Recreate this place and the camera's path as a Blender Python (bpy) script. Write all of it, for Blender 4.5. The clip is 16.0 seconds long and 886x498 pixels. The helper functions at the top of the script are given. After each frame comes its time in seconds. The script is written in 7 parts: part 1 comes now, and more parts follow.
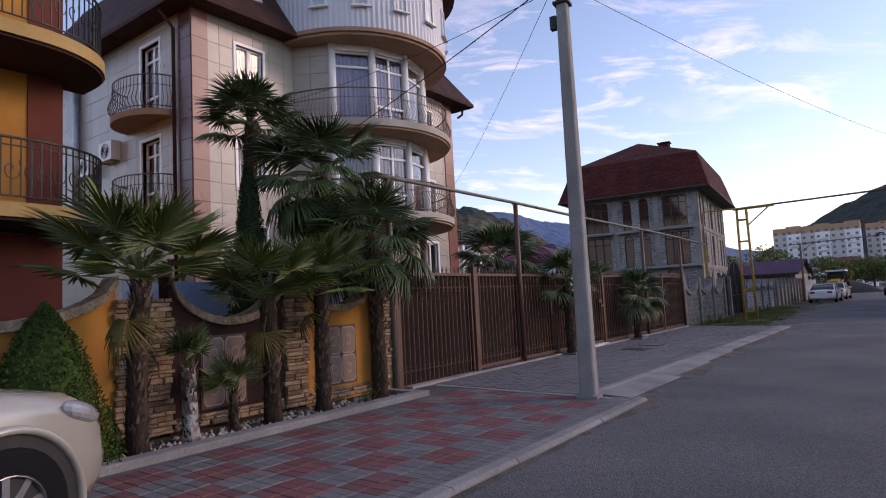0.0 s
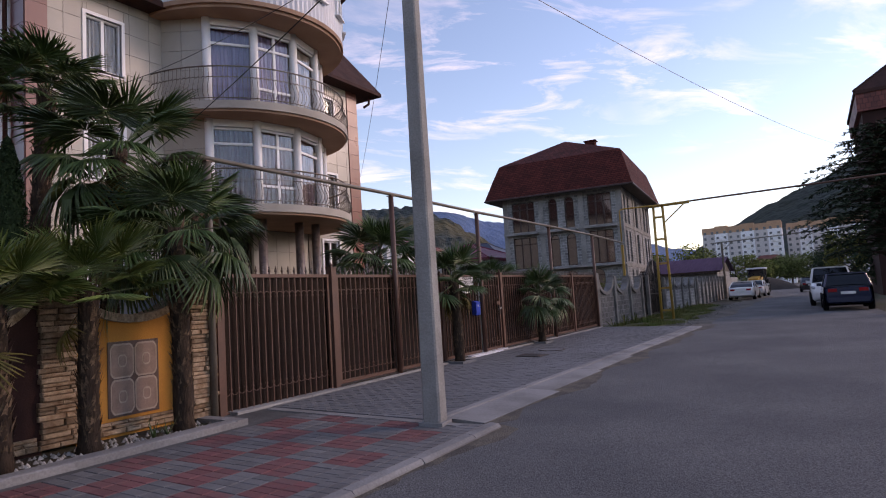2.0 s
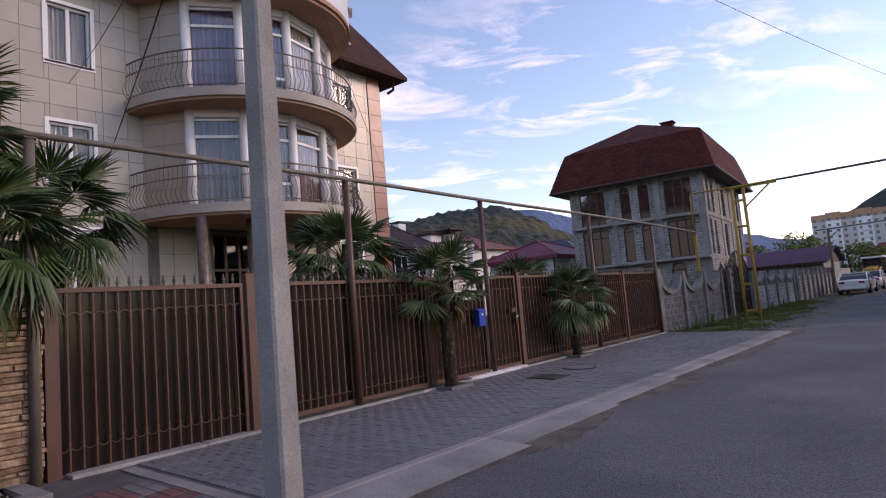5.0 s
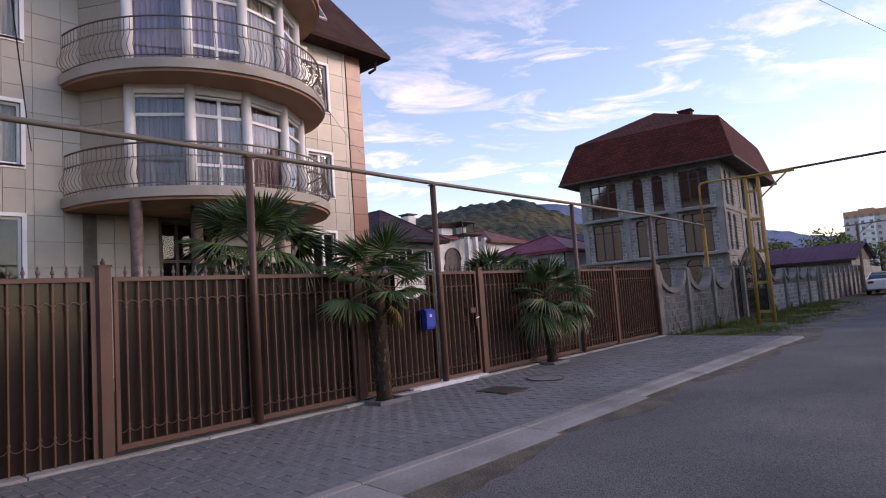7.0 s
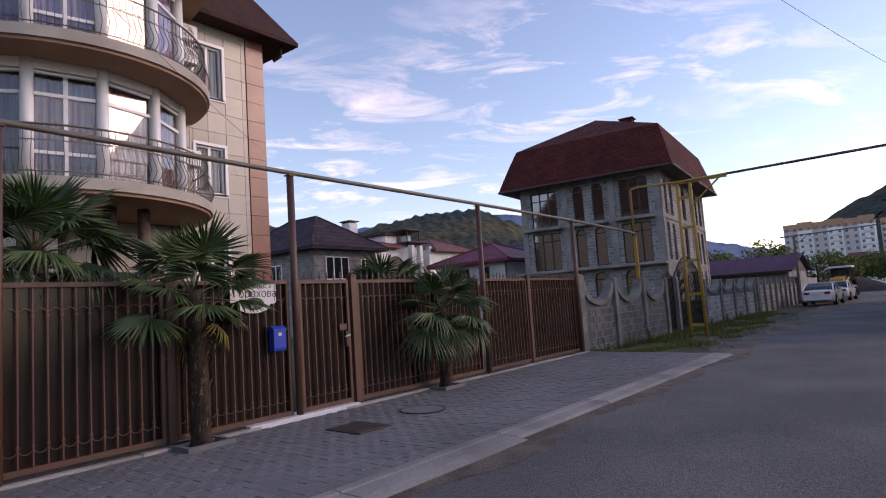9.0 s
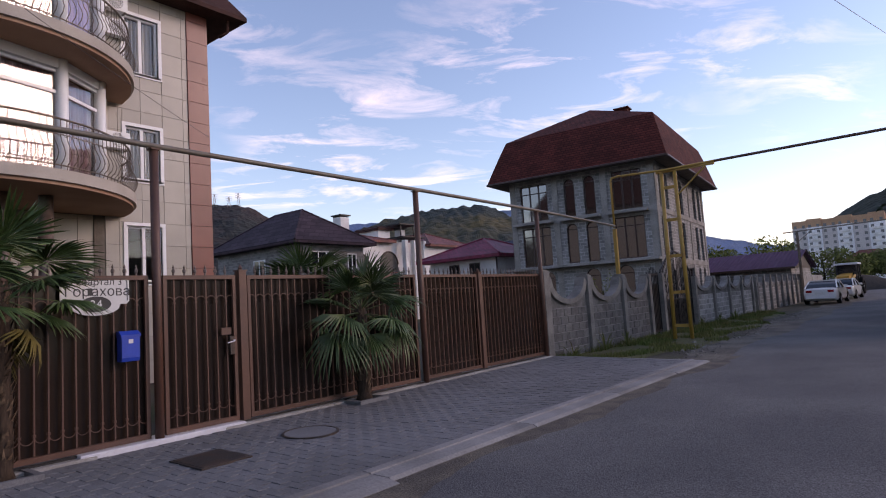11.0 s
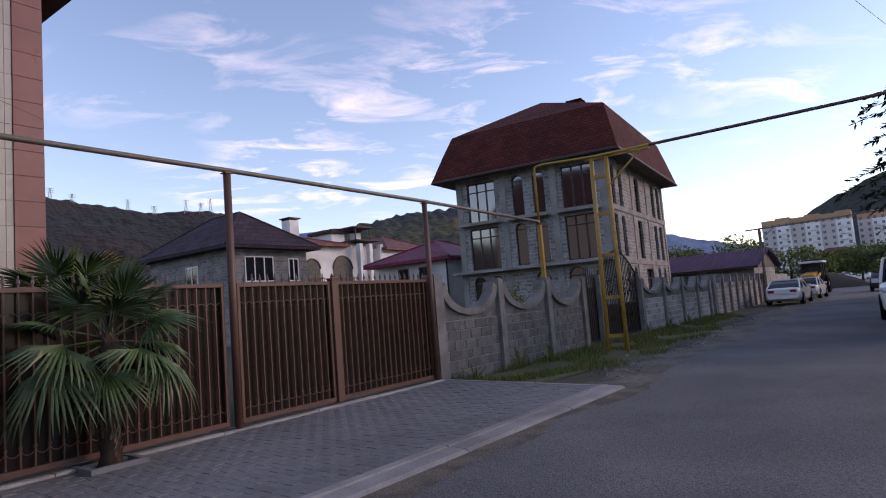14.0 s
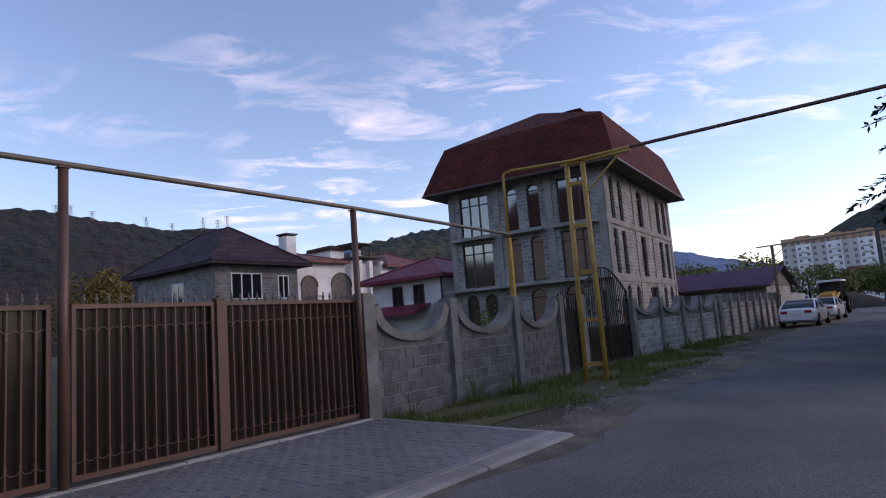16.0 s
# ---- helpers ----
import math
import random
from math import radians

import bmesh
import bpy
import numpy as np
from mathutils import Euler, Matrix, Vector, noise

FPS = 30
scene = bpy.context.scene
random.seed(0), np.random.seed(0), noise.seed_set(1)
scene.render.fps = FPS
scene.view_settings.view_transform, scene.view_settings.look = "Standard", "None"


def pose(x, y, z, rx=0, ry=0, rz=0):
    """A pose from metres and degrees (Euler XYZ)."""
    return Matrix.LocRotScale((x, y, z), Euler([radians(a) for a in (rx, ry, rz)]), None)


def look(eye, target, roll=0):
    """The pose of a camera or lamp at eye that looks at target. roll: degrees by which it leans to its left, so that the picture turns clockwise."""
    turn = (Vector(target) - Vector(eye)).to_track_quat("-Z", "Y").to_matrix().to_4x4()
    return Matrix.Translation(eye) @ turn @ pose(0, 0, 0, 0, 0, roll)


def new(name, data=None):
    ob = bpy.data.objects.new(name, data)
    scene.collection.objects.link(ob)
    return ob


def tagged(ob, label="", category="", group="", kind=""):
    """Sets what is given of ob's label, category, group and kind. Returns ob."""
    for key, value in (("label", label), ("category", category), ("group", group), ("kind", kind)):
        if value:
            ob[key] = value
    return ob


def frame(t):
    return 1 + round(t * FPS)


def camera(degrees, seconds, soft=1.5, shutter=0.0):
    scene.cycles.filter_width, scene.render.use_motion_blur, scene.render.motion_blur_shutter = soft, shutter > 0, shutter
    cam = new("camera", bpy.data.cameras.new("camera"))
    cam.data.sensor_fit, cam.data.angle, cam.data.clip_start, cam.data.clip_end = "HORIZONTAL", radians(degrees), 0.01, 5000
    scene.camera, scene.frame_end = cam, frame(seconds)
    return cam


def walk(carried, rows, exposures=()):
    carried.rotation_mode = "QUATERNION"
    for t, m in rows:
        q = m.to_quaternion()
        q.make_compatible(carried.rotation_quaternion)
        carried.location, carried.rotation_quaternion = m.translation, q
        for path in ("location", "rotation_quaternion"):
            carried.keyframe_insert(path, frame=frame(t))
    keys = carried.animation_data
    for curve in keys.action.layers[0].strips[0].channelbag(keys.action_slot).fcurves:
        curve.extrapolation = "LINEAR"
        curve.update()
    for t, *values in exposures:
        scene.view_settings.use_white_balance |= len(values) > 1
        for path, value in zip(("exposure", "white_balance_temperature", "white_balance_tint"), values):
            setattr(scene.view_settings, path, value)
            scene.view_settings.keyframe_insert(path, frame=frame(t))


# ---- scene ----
cam = camera(71.5, 16.0, soft=1.1)
METRES, EYE, TILT, LEAN, TURN = 18.0, 1.5, 0.0, 0.0, 36.2
ROWS = [
    (0.0, 0.0, 0.0, 0.0, 0.26, 4.99, 2.96),
    (0.5, 0.0176, 0.0264, 0.0011, -3.85, 4.89, 3.22),
    (1.0, 0.0406, 0.0444, -0.0006, -3.17, 4.54, 3.79),
    (1.5, 0.0589, 0.073, 0.0015, -2.8, 4.68, 3.51),
    (2.0, 0.085, 0.087, 0.0002, -4.97, 4.68, 3.58),
    (2.5, 0.1043, 0.1148, 0.0015, -2.74, 5.36, 3.55),
    (3.0, 0.129, 0.1317, 0.0009, -3.06, 6.04, 4.19),
    (3.5, 0.1477, 0.1582, -0.0005, 1.09, 6.97, 4.22),
    (4.0, 0.1649, 0.1868, 0.002, 0.17, 5.41, 4.76),
    (6.5, 0.2533, 0.3044, 0.0018, 8.91, 6.1, 4.27),
    (7.0, 0.2705, 0.3307, 0.0018, 5.51, 4.83, 4.04),
    (7.5, 0.2899, 0.3541, 0.0004, 5.29, 5.24, 4.4),
    (8.0, 0.3023, 0.387, 0.0013, 2.75, 4.93, 4.71),
    (8.5, 0.3249, 0.4056, 0.002, 1.8, 5.2, 4.12),
    (9.0, 0.3393, 0.4365, 0.0009, 1.42, 5.42, 3.91),
    (9.5, 0.3623, 0.4531, -0.0, -0.8, 5.31, 3.59),
    (12.0, 0.4468, 0.5799, 0.0002, 3.82, 4.38, 3.9),
    (12.5, 0.4639, 0.6072, 0.0011, 1.82, 3.36, 5.61),
    (13.0, 0.4855, 0.6307, 0.0007, 2.29, 4.09, 5.76),
    (13.5, 0.5022, 0.6611, 0.0016, -0.51, 4.75, 5.56),
    (14.0, 0.526, 0.6772, 0.001, 0.08, 5.28, 4.58),
    (14.5, 0.5427, 0.7086, 0.0021, -1.59, 5.45, 4.49),
    (15.0, 0.5656, 0.728, 0.0027, -0.65, 6.56, 3.54),
    (15.5, 0.5826, 0.7518, 0.001, 0.26, 6.65, 3.89),
    (16.0, 0.6041, 0.7763, 0.0015, 1.55, 7.03, 4.29),
]
walk(cam, [(t, pose(0, 0, EYE, TILT, LEAN, TURN) @ pose(METRES * x, METRES * y, METRES * z, 90 + pitch, roll, yaw)) for t, x, y, z, yaw, pitch, roll in ROWS],
     exposures=[(0.0, 1.36, 7800, 36), (2.0, 1.38, 7950, 36), (4.0, 1.43, 7900, 36), (7.0, 1.55, 8000, 36), (9.0, 1.34, 7900, 36), (12.0, 1.28, 7700, 36), (13.5, 1.36, 7700, 35), (16.0, 1.18, 7150, 33)])

# ---- world and sun ----
SUN_AZ, SUN_EL = -46.0, 14.0          # degrees clockwise from +y is negative here: to the right of the street's end
world = bpy.data.worlds.new("evening_sky")
scene.world = world
world.use_nodes = True
wn, wl = world.node_tree.nodes, world.node_tree.links
wn.clear()
w_out, w_bg = wn.new("ShaderNodeOutputWorld"), wn.new("ShaderNodeBackground")
sky = wn.new("ShaderNodeTexSky")
sky.sky_type, sky.sun_disc = "NISHITA", False
sky.sun_elevation, sky.sun_rotation = radians(SUN_EL), radians(-SUN_AZ)
sky.air_density, sky.dust_density, sky.ozone_density = 1.05, 0.25, 3.0
w_tc, w_sep = wn.new("ShaderNodeTexCoord"), wn.new("ShaderNodeSeparateXYZ")
w_z = wn.new("ShaderNodeMath"); w_z.operation = "MAXIMUM"; w_z.inputs[1].default_value = 0.03
w_add = wn.new("ShaderNodeMath"); w_add.operation = "ADD"; w_add.inputs[1].default_value = 0.10
w_dx = wn.new("ShaderNodeMath"); w_dx.operation = "DIVIDE"
w_dy = wn.new("ShaderNodeMath"); w_dy.operation = "DIVIDE"
w_comb = wn.new("ShaderNodeCombineXYZ")
wl.new(w_tc.outputs["Generated"], w_sep.inputs[0])
wl.new(w_sep.outputs["Z"], w_z.inputs[0]); wl.new(w_z.outputs[0], w_add.inputs[0])
wl.new(w_sep.outputs["X"], w_dx.inputs[0]); wl.new(w_add.outputs[0], w_dx.inputs[1])
wl.new(w_sep.outputs["Y"], w_dy.inputs[0]); wl.new(w_add.outputs[0], w_dy.inputs[1])
wl.new(w_dx.outputs[0], w_comb.inputs["X"]); wl.new(w_dy.outputs[0], w_comb.inputs["Y"])


def sky_noise(scale, stretch, turn, detail, lo, hi, shift=(0, 0)):
    mp, nz, rp = wn.new("ShaderNodeMapping"), wn.new("ShaderNodeTexNoise"), wn.new("ShaderNodeMapRange")
    mp.vector_type = "TEXTURE"
    mp.inputs["Location"].default_value = (*shift, 0)
    mp.inputs["Rotation"].default_value = (0, 0, radians(turn))
    mp.inputs["Scale"].default_value = (stretch, 1, 1)
    nz.inputs["Scale"].default_value, nz.inputs["Detail"].default_value, nz.inputs["Roughness"].default_value = scale, detail, 0.62
    nz.inputs["Distortion"].default_value = 0.6
    rp.inputs["From Min"].default_value, rp.inputs["From Max"].default_value = lo, hi
    wl.new(w_comb.outputs[0], mp.inputs[0]); wl.new(mp.outputs[0], nz.inputs["Vector"]); wl.new(nz.outputs[0], rp.inputs["Value"])
    return rp.outputs[0]


c_fine, c_big = sky_noise(3.6, 1.7, 46, 9, 0.50, 0.80), sky_noise(0.62, 1.6, 40, 3, 0.44, 0.62, (0.4, 0.2))
w_mul = wn.new("ShaderNodeMath"); w_mul.operation = "MULTIPLY"
wl.new(c_fine, w_mul.inputs[0]); wl.new(c_big, w_mul.inputs[1])
w_amt = wn.new("ShaderNodeMath"); w_amt.operation = "MULTIPLY"; w_amt.inputs[1].default_value = 0.75
wl.new(w_mul.outputs[0], w_amt.inputs[0])
w_mix = wn.new("ShaderNodeMix"); w_mix.data_type = "RGBA"
wl.new(w_amt.outputs[0], w_mix.inputs["Factor"])
wl.new(sky.outputs[0], w_mix.inputs["A"])
w_mix.inputs["B"].default_value = (9.0, 7.9, 7.6, 1)
w_bg.inputs["Strength"].default_value = 0.12
wl.new(w_mix.outputs["Result"], w_bg.inputs["Color"]); wl.new(w_bg.outputs[0], w_out.inputs[0])

sun_lamp = bpy.data.lights.new("sun", "SUN")
sun_lamp.energy, sun_lamp.angle, sun_lamp.color = 0.5, radians(20), (1.0, 0.86, 0.72)
sun_ob = new("sun", sun_lamp)
sun_ob.matrix_world = look((0, 0, 0), (-math.sin(radians(-SUN_AZ)), -math.cos(radians(-SUN_AZ)), -math.tan(radians(SUN_EL + 8))))


# ---- mesh and material helpers ----
class Shape:
    """Vertices and faces of one mesh."""

    def __init__(self):
        self.v, self.f = [], []

    def quad(self, *pts):
        n = len(self.v)
        self.v.extend(tuple(p) for p in pts)
        self.f.append(tuple(range(n, n + len(pts))))
        return self

    def box(self, lo, hi, m=None):
        n = len(self.v)
        (a, b, c), (d, e, f) = lo, hi
        pts = [(a, b, c), (d, b, c), (d, e, c), (a, e, c), (a, b, f), (d, b, f), (d, e, f), (a, e, f)]
        if m is not None:
            pts = [tuple(m @ Vector(p)) for p in pts]
        self.v.extend(pts)
        for q in ((0, 3, 2, 1), (4, 5, 6, 7), (0, 1, 5, 4), (1, 2, 6, 5), (2, 3, 7, 6), (3, 0, 4, 7)):
            self.f.append(tuple(n + i for i in q))
        return self

    def tile(self, lo, hi, axis, edge=0.006):
        """A slab with a chamfered outer face: axis 0, 1 or 2 is the outward one (positive side)."""
        n = len(self.v)
        lo, hi = list(lo), list(hi)
        u, w = [i for i in range(3) if i != axis]

        def ring(d, inset):
            out = []
            for s, r in ((0, 0), (1, 0), (1, 1), (0, 1)):
                p = [0, 0, 0]
                p[u] = hi[u] - inset if s else lo[u] + inset
                p[w] = hi[w] - inset if r else lo[w] + inset
                p[axis] = d
                out.append(tuple(p))
            return out

        self.v.extend(ring(lo[axis], 0) + ring(hi[axis] - edge, 0) + ring(hi[axis], edge))
        flip = axis == 1
        for k in (0, 4):
            for i in range(4):
                j = (i + 1) % 4
                q = (n + k + i, n + k + j, n + k + 4 + j, n + k + 4 + i)
                self.f.append(q[::-1] if flip else q)
        q = (n + 8, n + 9, n + 10, n + 11)
        self.f.append(q[::-1] if flip else q)
        return self

    def tube(self, path, radius, n=8, caps=True, flat=1.0):
        """A tube along a path; radius a number or one for each point."""
        path = [Vector(p) for p in path]
        base = len(self.v)
        side = None
        for i, p in enumerate(path):
            d = (path[min(i + 1, len(path) - 1)] - path[max(i - 1, 0)]).normalized()
            if side is None:
                side = d.cross(Vector((0, 0, 1)))
                if side.length < 0.05:
                    side = Vector((1, 0, 0))
            side = (side - d * side.dot(d)).normalized()
            up = side.cross(d).normalized()
            r = radius[i] if isinstance(radius, (list, tuple)) else radius
            for k in range(n):
                a = 2 * math.pi * (k + 0.5) / n
                self.v.append(tuple(p + side * (r * math.cos(a)) + up * (r * flat * math.sin(a))))
        for i in range(len(path) - 1):
            for k in range(n):
                a, b = base + i * n + k, base + i * n + (k + 1) % n
                self.f.append((a, a + n, b + n, b))
        if caps:
            self.f.append(tuple(base + k for k in range(n)))
            e = base + (len(path) - 1) * n
            self.f.append(tuple(e + k for k in reversed(range(n))))
        return self

    def lathe(self, profile, centre=(0, 0, 0), n=16, a0=0.0, a1=360.0):
        """A profile of (radius, z) turned about the z axis."""
        base = len(self.v)
        full = abs(a1 - a0 - 360) < 1e-6
        m = n if full else n + 1
        for r, z in profile:
            for k in range(m):
                a = radians(a0 + (a1 - a0) * k / n)
                self.v.append((centre[0] + r * math.cos(a), centre[1] + r * math.sin(a), centre[2] + z))
        for i in range(len(profile) - 1):
            for k in range(n):
                a, b = base + i * m + k, base + i * m + (k + 1) % m
                self.f.append((a, b, b + m, a + m))
        return self

    def extrude(self, outline, axis, lo, hi):
        """A flat outline (u, v) pushed out along an axis; u, v are the other axes in order."""
        n, k = len(self.v), len(outline)
        for d in (lo, hi):
            for u, w in outline:
                self.v.append({0: (d, u, w), 1: (u, d, w), 2: (u, w, d)}[axis])
        self.f.append(tuple(n + i for i in reversed(range(k))))
        self.f.append(tuple(n + k + i for i in range(k)))
        for i in range(k):
            j = (i + 1) % k
            self.f.append((n + i, n + j, n + k + j, n + k + i))
        return self

    def ring(self, outer, inner, lo, hi):
        """A closed frame between two outlines (x, z) of as many points, lo to hi along y."""
        n, k = len(self.v), len(outer)
        for line in (outer, inner):
            for y in (lo, hi):
                self.v.extend((u, y, w) for u, w in line)
        for i in range(k):
            j = (i + 1) % k
            for a, b in ((0, k), (k, 3 * k), (3 * k, 2 * k), (2 * k, 0)):
                self.f.append((n + a + i, n + a + j, n + b + j, n + b + i))
        return self

    def mesh(self, name, material, smooth=False):
        me = bpy.data.meshes.new(name)
        me.from_pydata(self.v, [], self.f)
        me.materials.append(material)
        if smooth:
            me.polygons.foreach_set("use_smooth", [True] * len(me.polygons))
        me.update()
        return me


def oblong(x0, x1, z0, z1):
    return [(x0, z0), (x1, z0), (x1, z1), (x0, z1)]


def thing(name, label, category, m=None, group="", kind=""):
    ob = new(name)
    ob.empty_display_size = 0.1
    if m is not None:
        ob.matrix_basis = m
    return tagged(ob, label, category, group, kind)


def part(name, shape, material, parent, label="", smooth=False, kind=""):
    ob = new(name, shape.mesh(name, material, smooth) if isinstance(shape, Shape) else shape)
    ob.parent = parent
    return tagged(ob, label, kind=kind)


def solid(name, shape, material, label, category, kind="", group="", smooth=False):
    return tagged(new(name, shape.mesh(name, material, smooth)), label, category, group, kind)


def tidy(ob, angle=40):
    """Recalculates the normals and shades smooth below an angle."""
    bm = bmesh.new()
    bm.from_mesh(ob.data)
    bmesh.ops.remove_doubles(bm, verts=bm.verts, dist=0.0005)
    bmesh.ops.recalc_face_normals(bm, faces=bm.faces)
    for e in bm.edges:
        e.smooth = len(e.link_faces) == 2 and e.calc_face_angle(3.2) < radians(angle)
    for f in bm.faces:
        f.smooth = True
    bm.to_mesh(ob.data)
    bm.free()
    return ob


def mat(name, colour, rough=0.7, metal=0.0, other=None, scale=3.0, mix=(0.4, 0.65), fine=40.0, bump=0.15, grain=0.12, vary=0.0, spec=0.5, streak=(1, 1, 1), coat=0.0, island=0.0):
    """A surface with patches of a second colour, fine grain, relief, and a shift of its own for each piece."""
    m = bpy.data.materials.new(name)
    m.use_nodes = True
    n, l = m.node_tree.nodes, m.node_tree.links
    p = n["Principled BSDF"]
    p.inputs["Roughness"].default_value, p.inputs["Metallic"].default_value = rough, metal
    p.inputs["Specular IOR Level"].default_value = spec if rough < 0.7 else spec * 0.5
    p.inputs["Coat Weight"].default_value = coat
    other = other or tuple(c * 0.72 for c in colour)
    tc, info, off, mp = n.new("ShaderNodeTexCoord"), n.new("ShaderNodeObjectInfo"), n.new("ShaderNodeVectorMath"), n.new("ShaderNodeMapping")
    off.operation = "MULTIPLY_ADD"
    off.inputs[1].default_value = (17.3, 11.1, 7.7)
    l.new(info.outputs["Random"], off.inputs[0]); l.new(tc.outputs["Object"], off.inputs[2])
    mp.inputs["Scale"].default_value = streak
    l.new(off.outputs[0], mp.inputs[0])
    big, small = n.new("ShaderNodeTexNoise"), n.new("ShaderNodeTexNoise")
    big.inputs["Scale"].default_value, big.inputs["Detail"].default_value = scale, 5
    small.inputs["Scale"].default_value, small.inputs["Detail"].default_value = fine, 4
    l.new(mp.outputs[0], big.inputs["Vector"]); l.new(mp.outputs[0], small.inputs["Vector"])
    rng = n.new("ShaderNodeMapRange")
    rng.inputs["From Min"].default_value, rng.inputs["From Max"].default_value = mix
    l.new(big.outputs[0], rng.inputs["Value"])
    mx = n.new("ShaderNodeMix"); mx.data_type = "RGBA"
    mx.inputs["A"].default_value, mx.inputs["B"].default_value = (*colour, 1), (*other, 1)
    l.new(rng.outputs[0], mx.inputs["Factor"])
    hsv = n.new("ShaderNodeHueSaturation")
    l.new(mx.outputs["Result"], hsv.inputs["Color"])
    val = n.new("ShaderNodeMapRange")
    val.inputs["To Min"].default_value, val.inputs["To Max"].default_value = 1 - grain, 1 + grain
    l.new(small.outputs[0], val.inputs["Value"])
    val.inputs["From Min"].default_value, val.inputs["From Max"].default_value = 0.3, 0.7
    last = val.outputs[0]
    for amount, source in ((vary, info.outputs["Random"]), (island, n.new("ShaderNodeNewGeometry").outputs["Random Per Island"] if island else None)):
        if amount:
            r2, m2 = n.new("ShaderNodeMapRange"), n.new("ShaderNodeMath")
            r2.inputs["To Min"].default_value, r2.inputs["To Max"].default_value = 1 - amount, 1 + amount
            m2.operation = "MULTIPLY"
            l.new(source, r2.inputs["Value"]); l.new(r2.outputs[0], m2.inputs[0]); l.new(last, m2.inputs[1])
            last = m2.outputs[0]
    l.new(last, hsv.inputs["Value"])
    l.new(hsv.outputs[0], p.inputs["Base Color"])
    if bump:
        b = n.new("ShaderNodeBump")
        b.inputs["Strength"].default_value, b.inputs["Distance"].default_value = bump, 0.02
        l.new(small.outputs[0], b.inputs["Height"]); l.new(b.outputs[0], p.inputs["Normal"])
    rr = n.new("ShaderNodeMapRange")
    rr.inputs["To Min"].default_value, rr.inputs["To Max"].default_value = max(0.02, rough - 0.08), min(1, rough + 0.08)
    l.new(big.outputs[0], rr.inputs["Value"]); l.new(rr.outputs[0], p.inputs["Roughness"])
    return m


def block_mat(name, colour, mortar, width, height, joint, rough=0.9, other=None, vertical=True, bump=0.5):
    """Laid blocks or shingles for surfaces that stay far off."""
    m = mat(name, colour, rough, other=other, scale=0.9, fine=18, bump=0.3, grain=0.2)
    n, l = m.node_tree.nodes, m.node_tree.links
    tc, sep, comb, add = n.new("ShaderNodeTexCoord"), n.new("ShaderNodeSeparateXYZ"), n.new("ShaderNodeCombineXYZ"), n.new("ShaderNodeMath")
    l.new(tc.outputs["Object"], sep.inputs[0])
    add.operation = "ADD"
    l.new(sep.outputs["X"], add.inputs[0]); l.new(sep.outputs["Y"], add.inputs[1])
    l.new(add.outputs[0], comb.inputs["X"]); l.new(sep.outputs["Z"], comb.inputs["Y"])
    br = n.new("ShaderNodeTexBrick")
    br.inputs["Scale"].default_value, br.inputs["Brick Width"].default_value, br.inputs["Row Height"].default_value = 1, width, height
    br.inputs["Mortar Size"].default_value, br.inputs["Mortar Smooth"].default_value = joint, 0.3
    br.inputs["Color1"].default_value, br.inputs["Color2"].default_value, br.inputs["Mortar"].default_value = (0.72, 0.72, 0.72, 1), (1.2, 1.2, 1.2, 1), (*mortar, 1)
    l.new(comb.outputs[0], br.inputs["Vector"])
    p = n["Principled BSDF"]
    src = p.inputs["Base Color"].links[0].from_socket
    mx = n.new("ShaderNodeMix"); mx.data_type, mx.blend_type = "RGBA", "MULTIPLY"
    mx.inputs["Factor"].default_value = 1
    l.new(src, mx.inputs["A"]); l.new(br.outputs["Color"], mx.inputs["B"]); l.new(mx.outputs["Result"], p.inputs["Base Color"])
    b = n.new("ShaderNodeBump")
    b.inputs["Strength"].default_value, b.inputs["Distance"].default_value, b.invert = bump, 0.02, True
    l.new(br.outputs["Fac"], b.inputs["Height"]); l.new(b.outputs[0], p.inputs["Normal"])
    return m


def glass_mat(name, colour=(0.9, 0.95, 0.97), rough=0.01, ior=1.5):
    m = bpy.data.materials.new(name)
    m.use_nodes = True
    p = m.node_tree.nodes["Principled BSDF"]
    p.inputs["Base Color"].default_value = (*colour, 1)
    p.inputs["Roughness"].default_value, p.inputs["Transmission Weight"].default_value, p.inputs["IOR"].default_value = rough, 1.0, ior
    return m


asphalt = mat("asphalt", (0.090, 0.091, 0.094), 0.92, other=(0.142, 0.141, 0.140), scale=0.45, mix=(0.36, 0.70), fine=70, bump=0.7, grain=0.5)
soil = mat("soil", (0.07, 0.058, 0.042), 0.95, other=(0.055, 0.06, 0.026), scale=0.5, fine=25, bump=0.6, grain=0.3)
gravel = mat("gravel", (0.155, 0.135, 0.11), 0.95, other=(0.085, 0.075, 0.062), scale=1.2, fine=30, bump=0.9, grain=0.4)
concrete = mat("concrete", (0.33, 0.32, 0.30), 0.88, other=(0.24, 0.23, 0.215), scale=1.4, fine=45, bump=0.35, grain=0.14)
pale_concrete = mat("pale_concrete", (0.26, 0.253, 0.246), 0.9, other=(0.17, 0.165, 0.16), scale=1.1, fine=40, bump=0.3, grain=0.14)
red_paver = mat("red_paver", (0.205, 0.080, 0.078), 0.85, other=(0.165, 0.085, 0.082), scale=2, fine=70, bump=0.25, grain=0.14, vary=0.12, island=0.12)
grey_paver = mat("grey_paver", (0.160, 0.156, 0.155), 0.85, other=(0.128, 0.122, 0.12), scale=2, fine=70, bump=0.25, grain=0.14, vary=0.12, island=0.12)
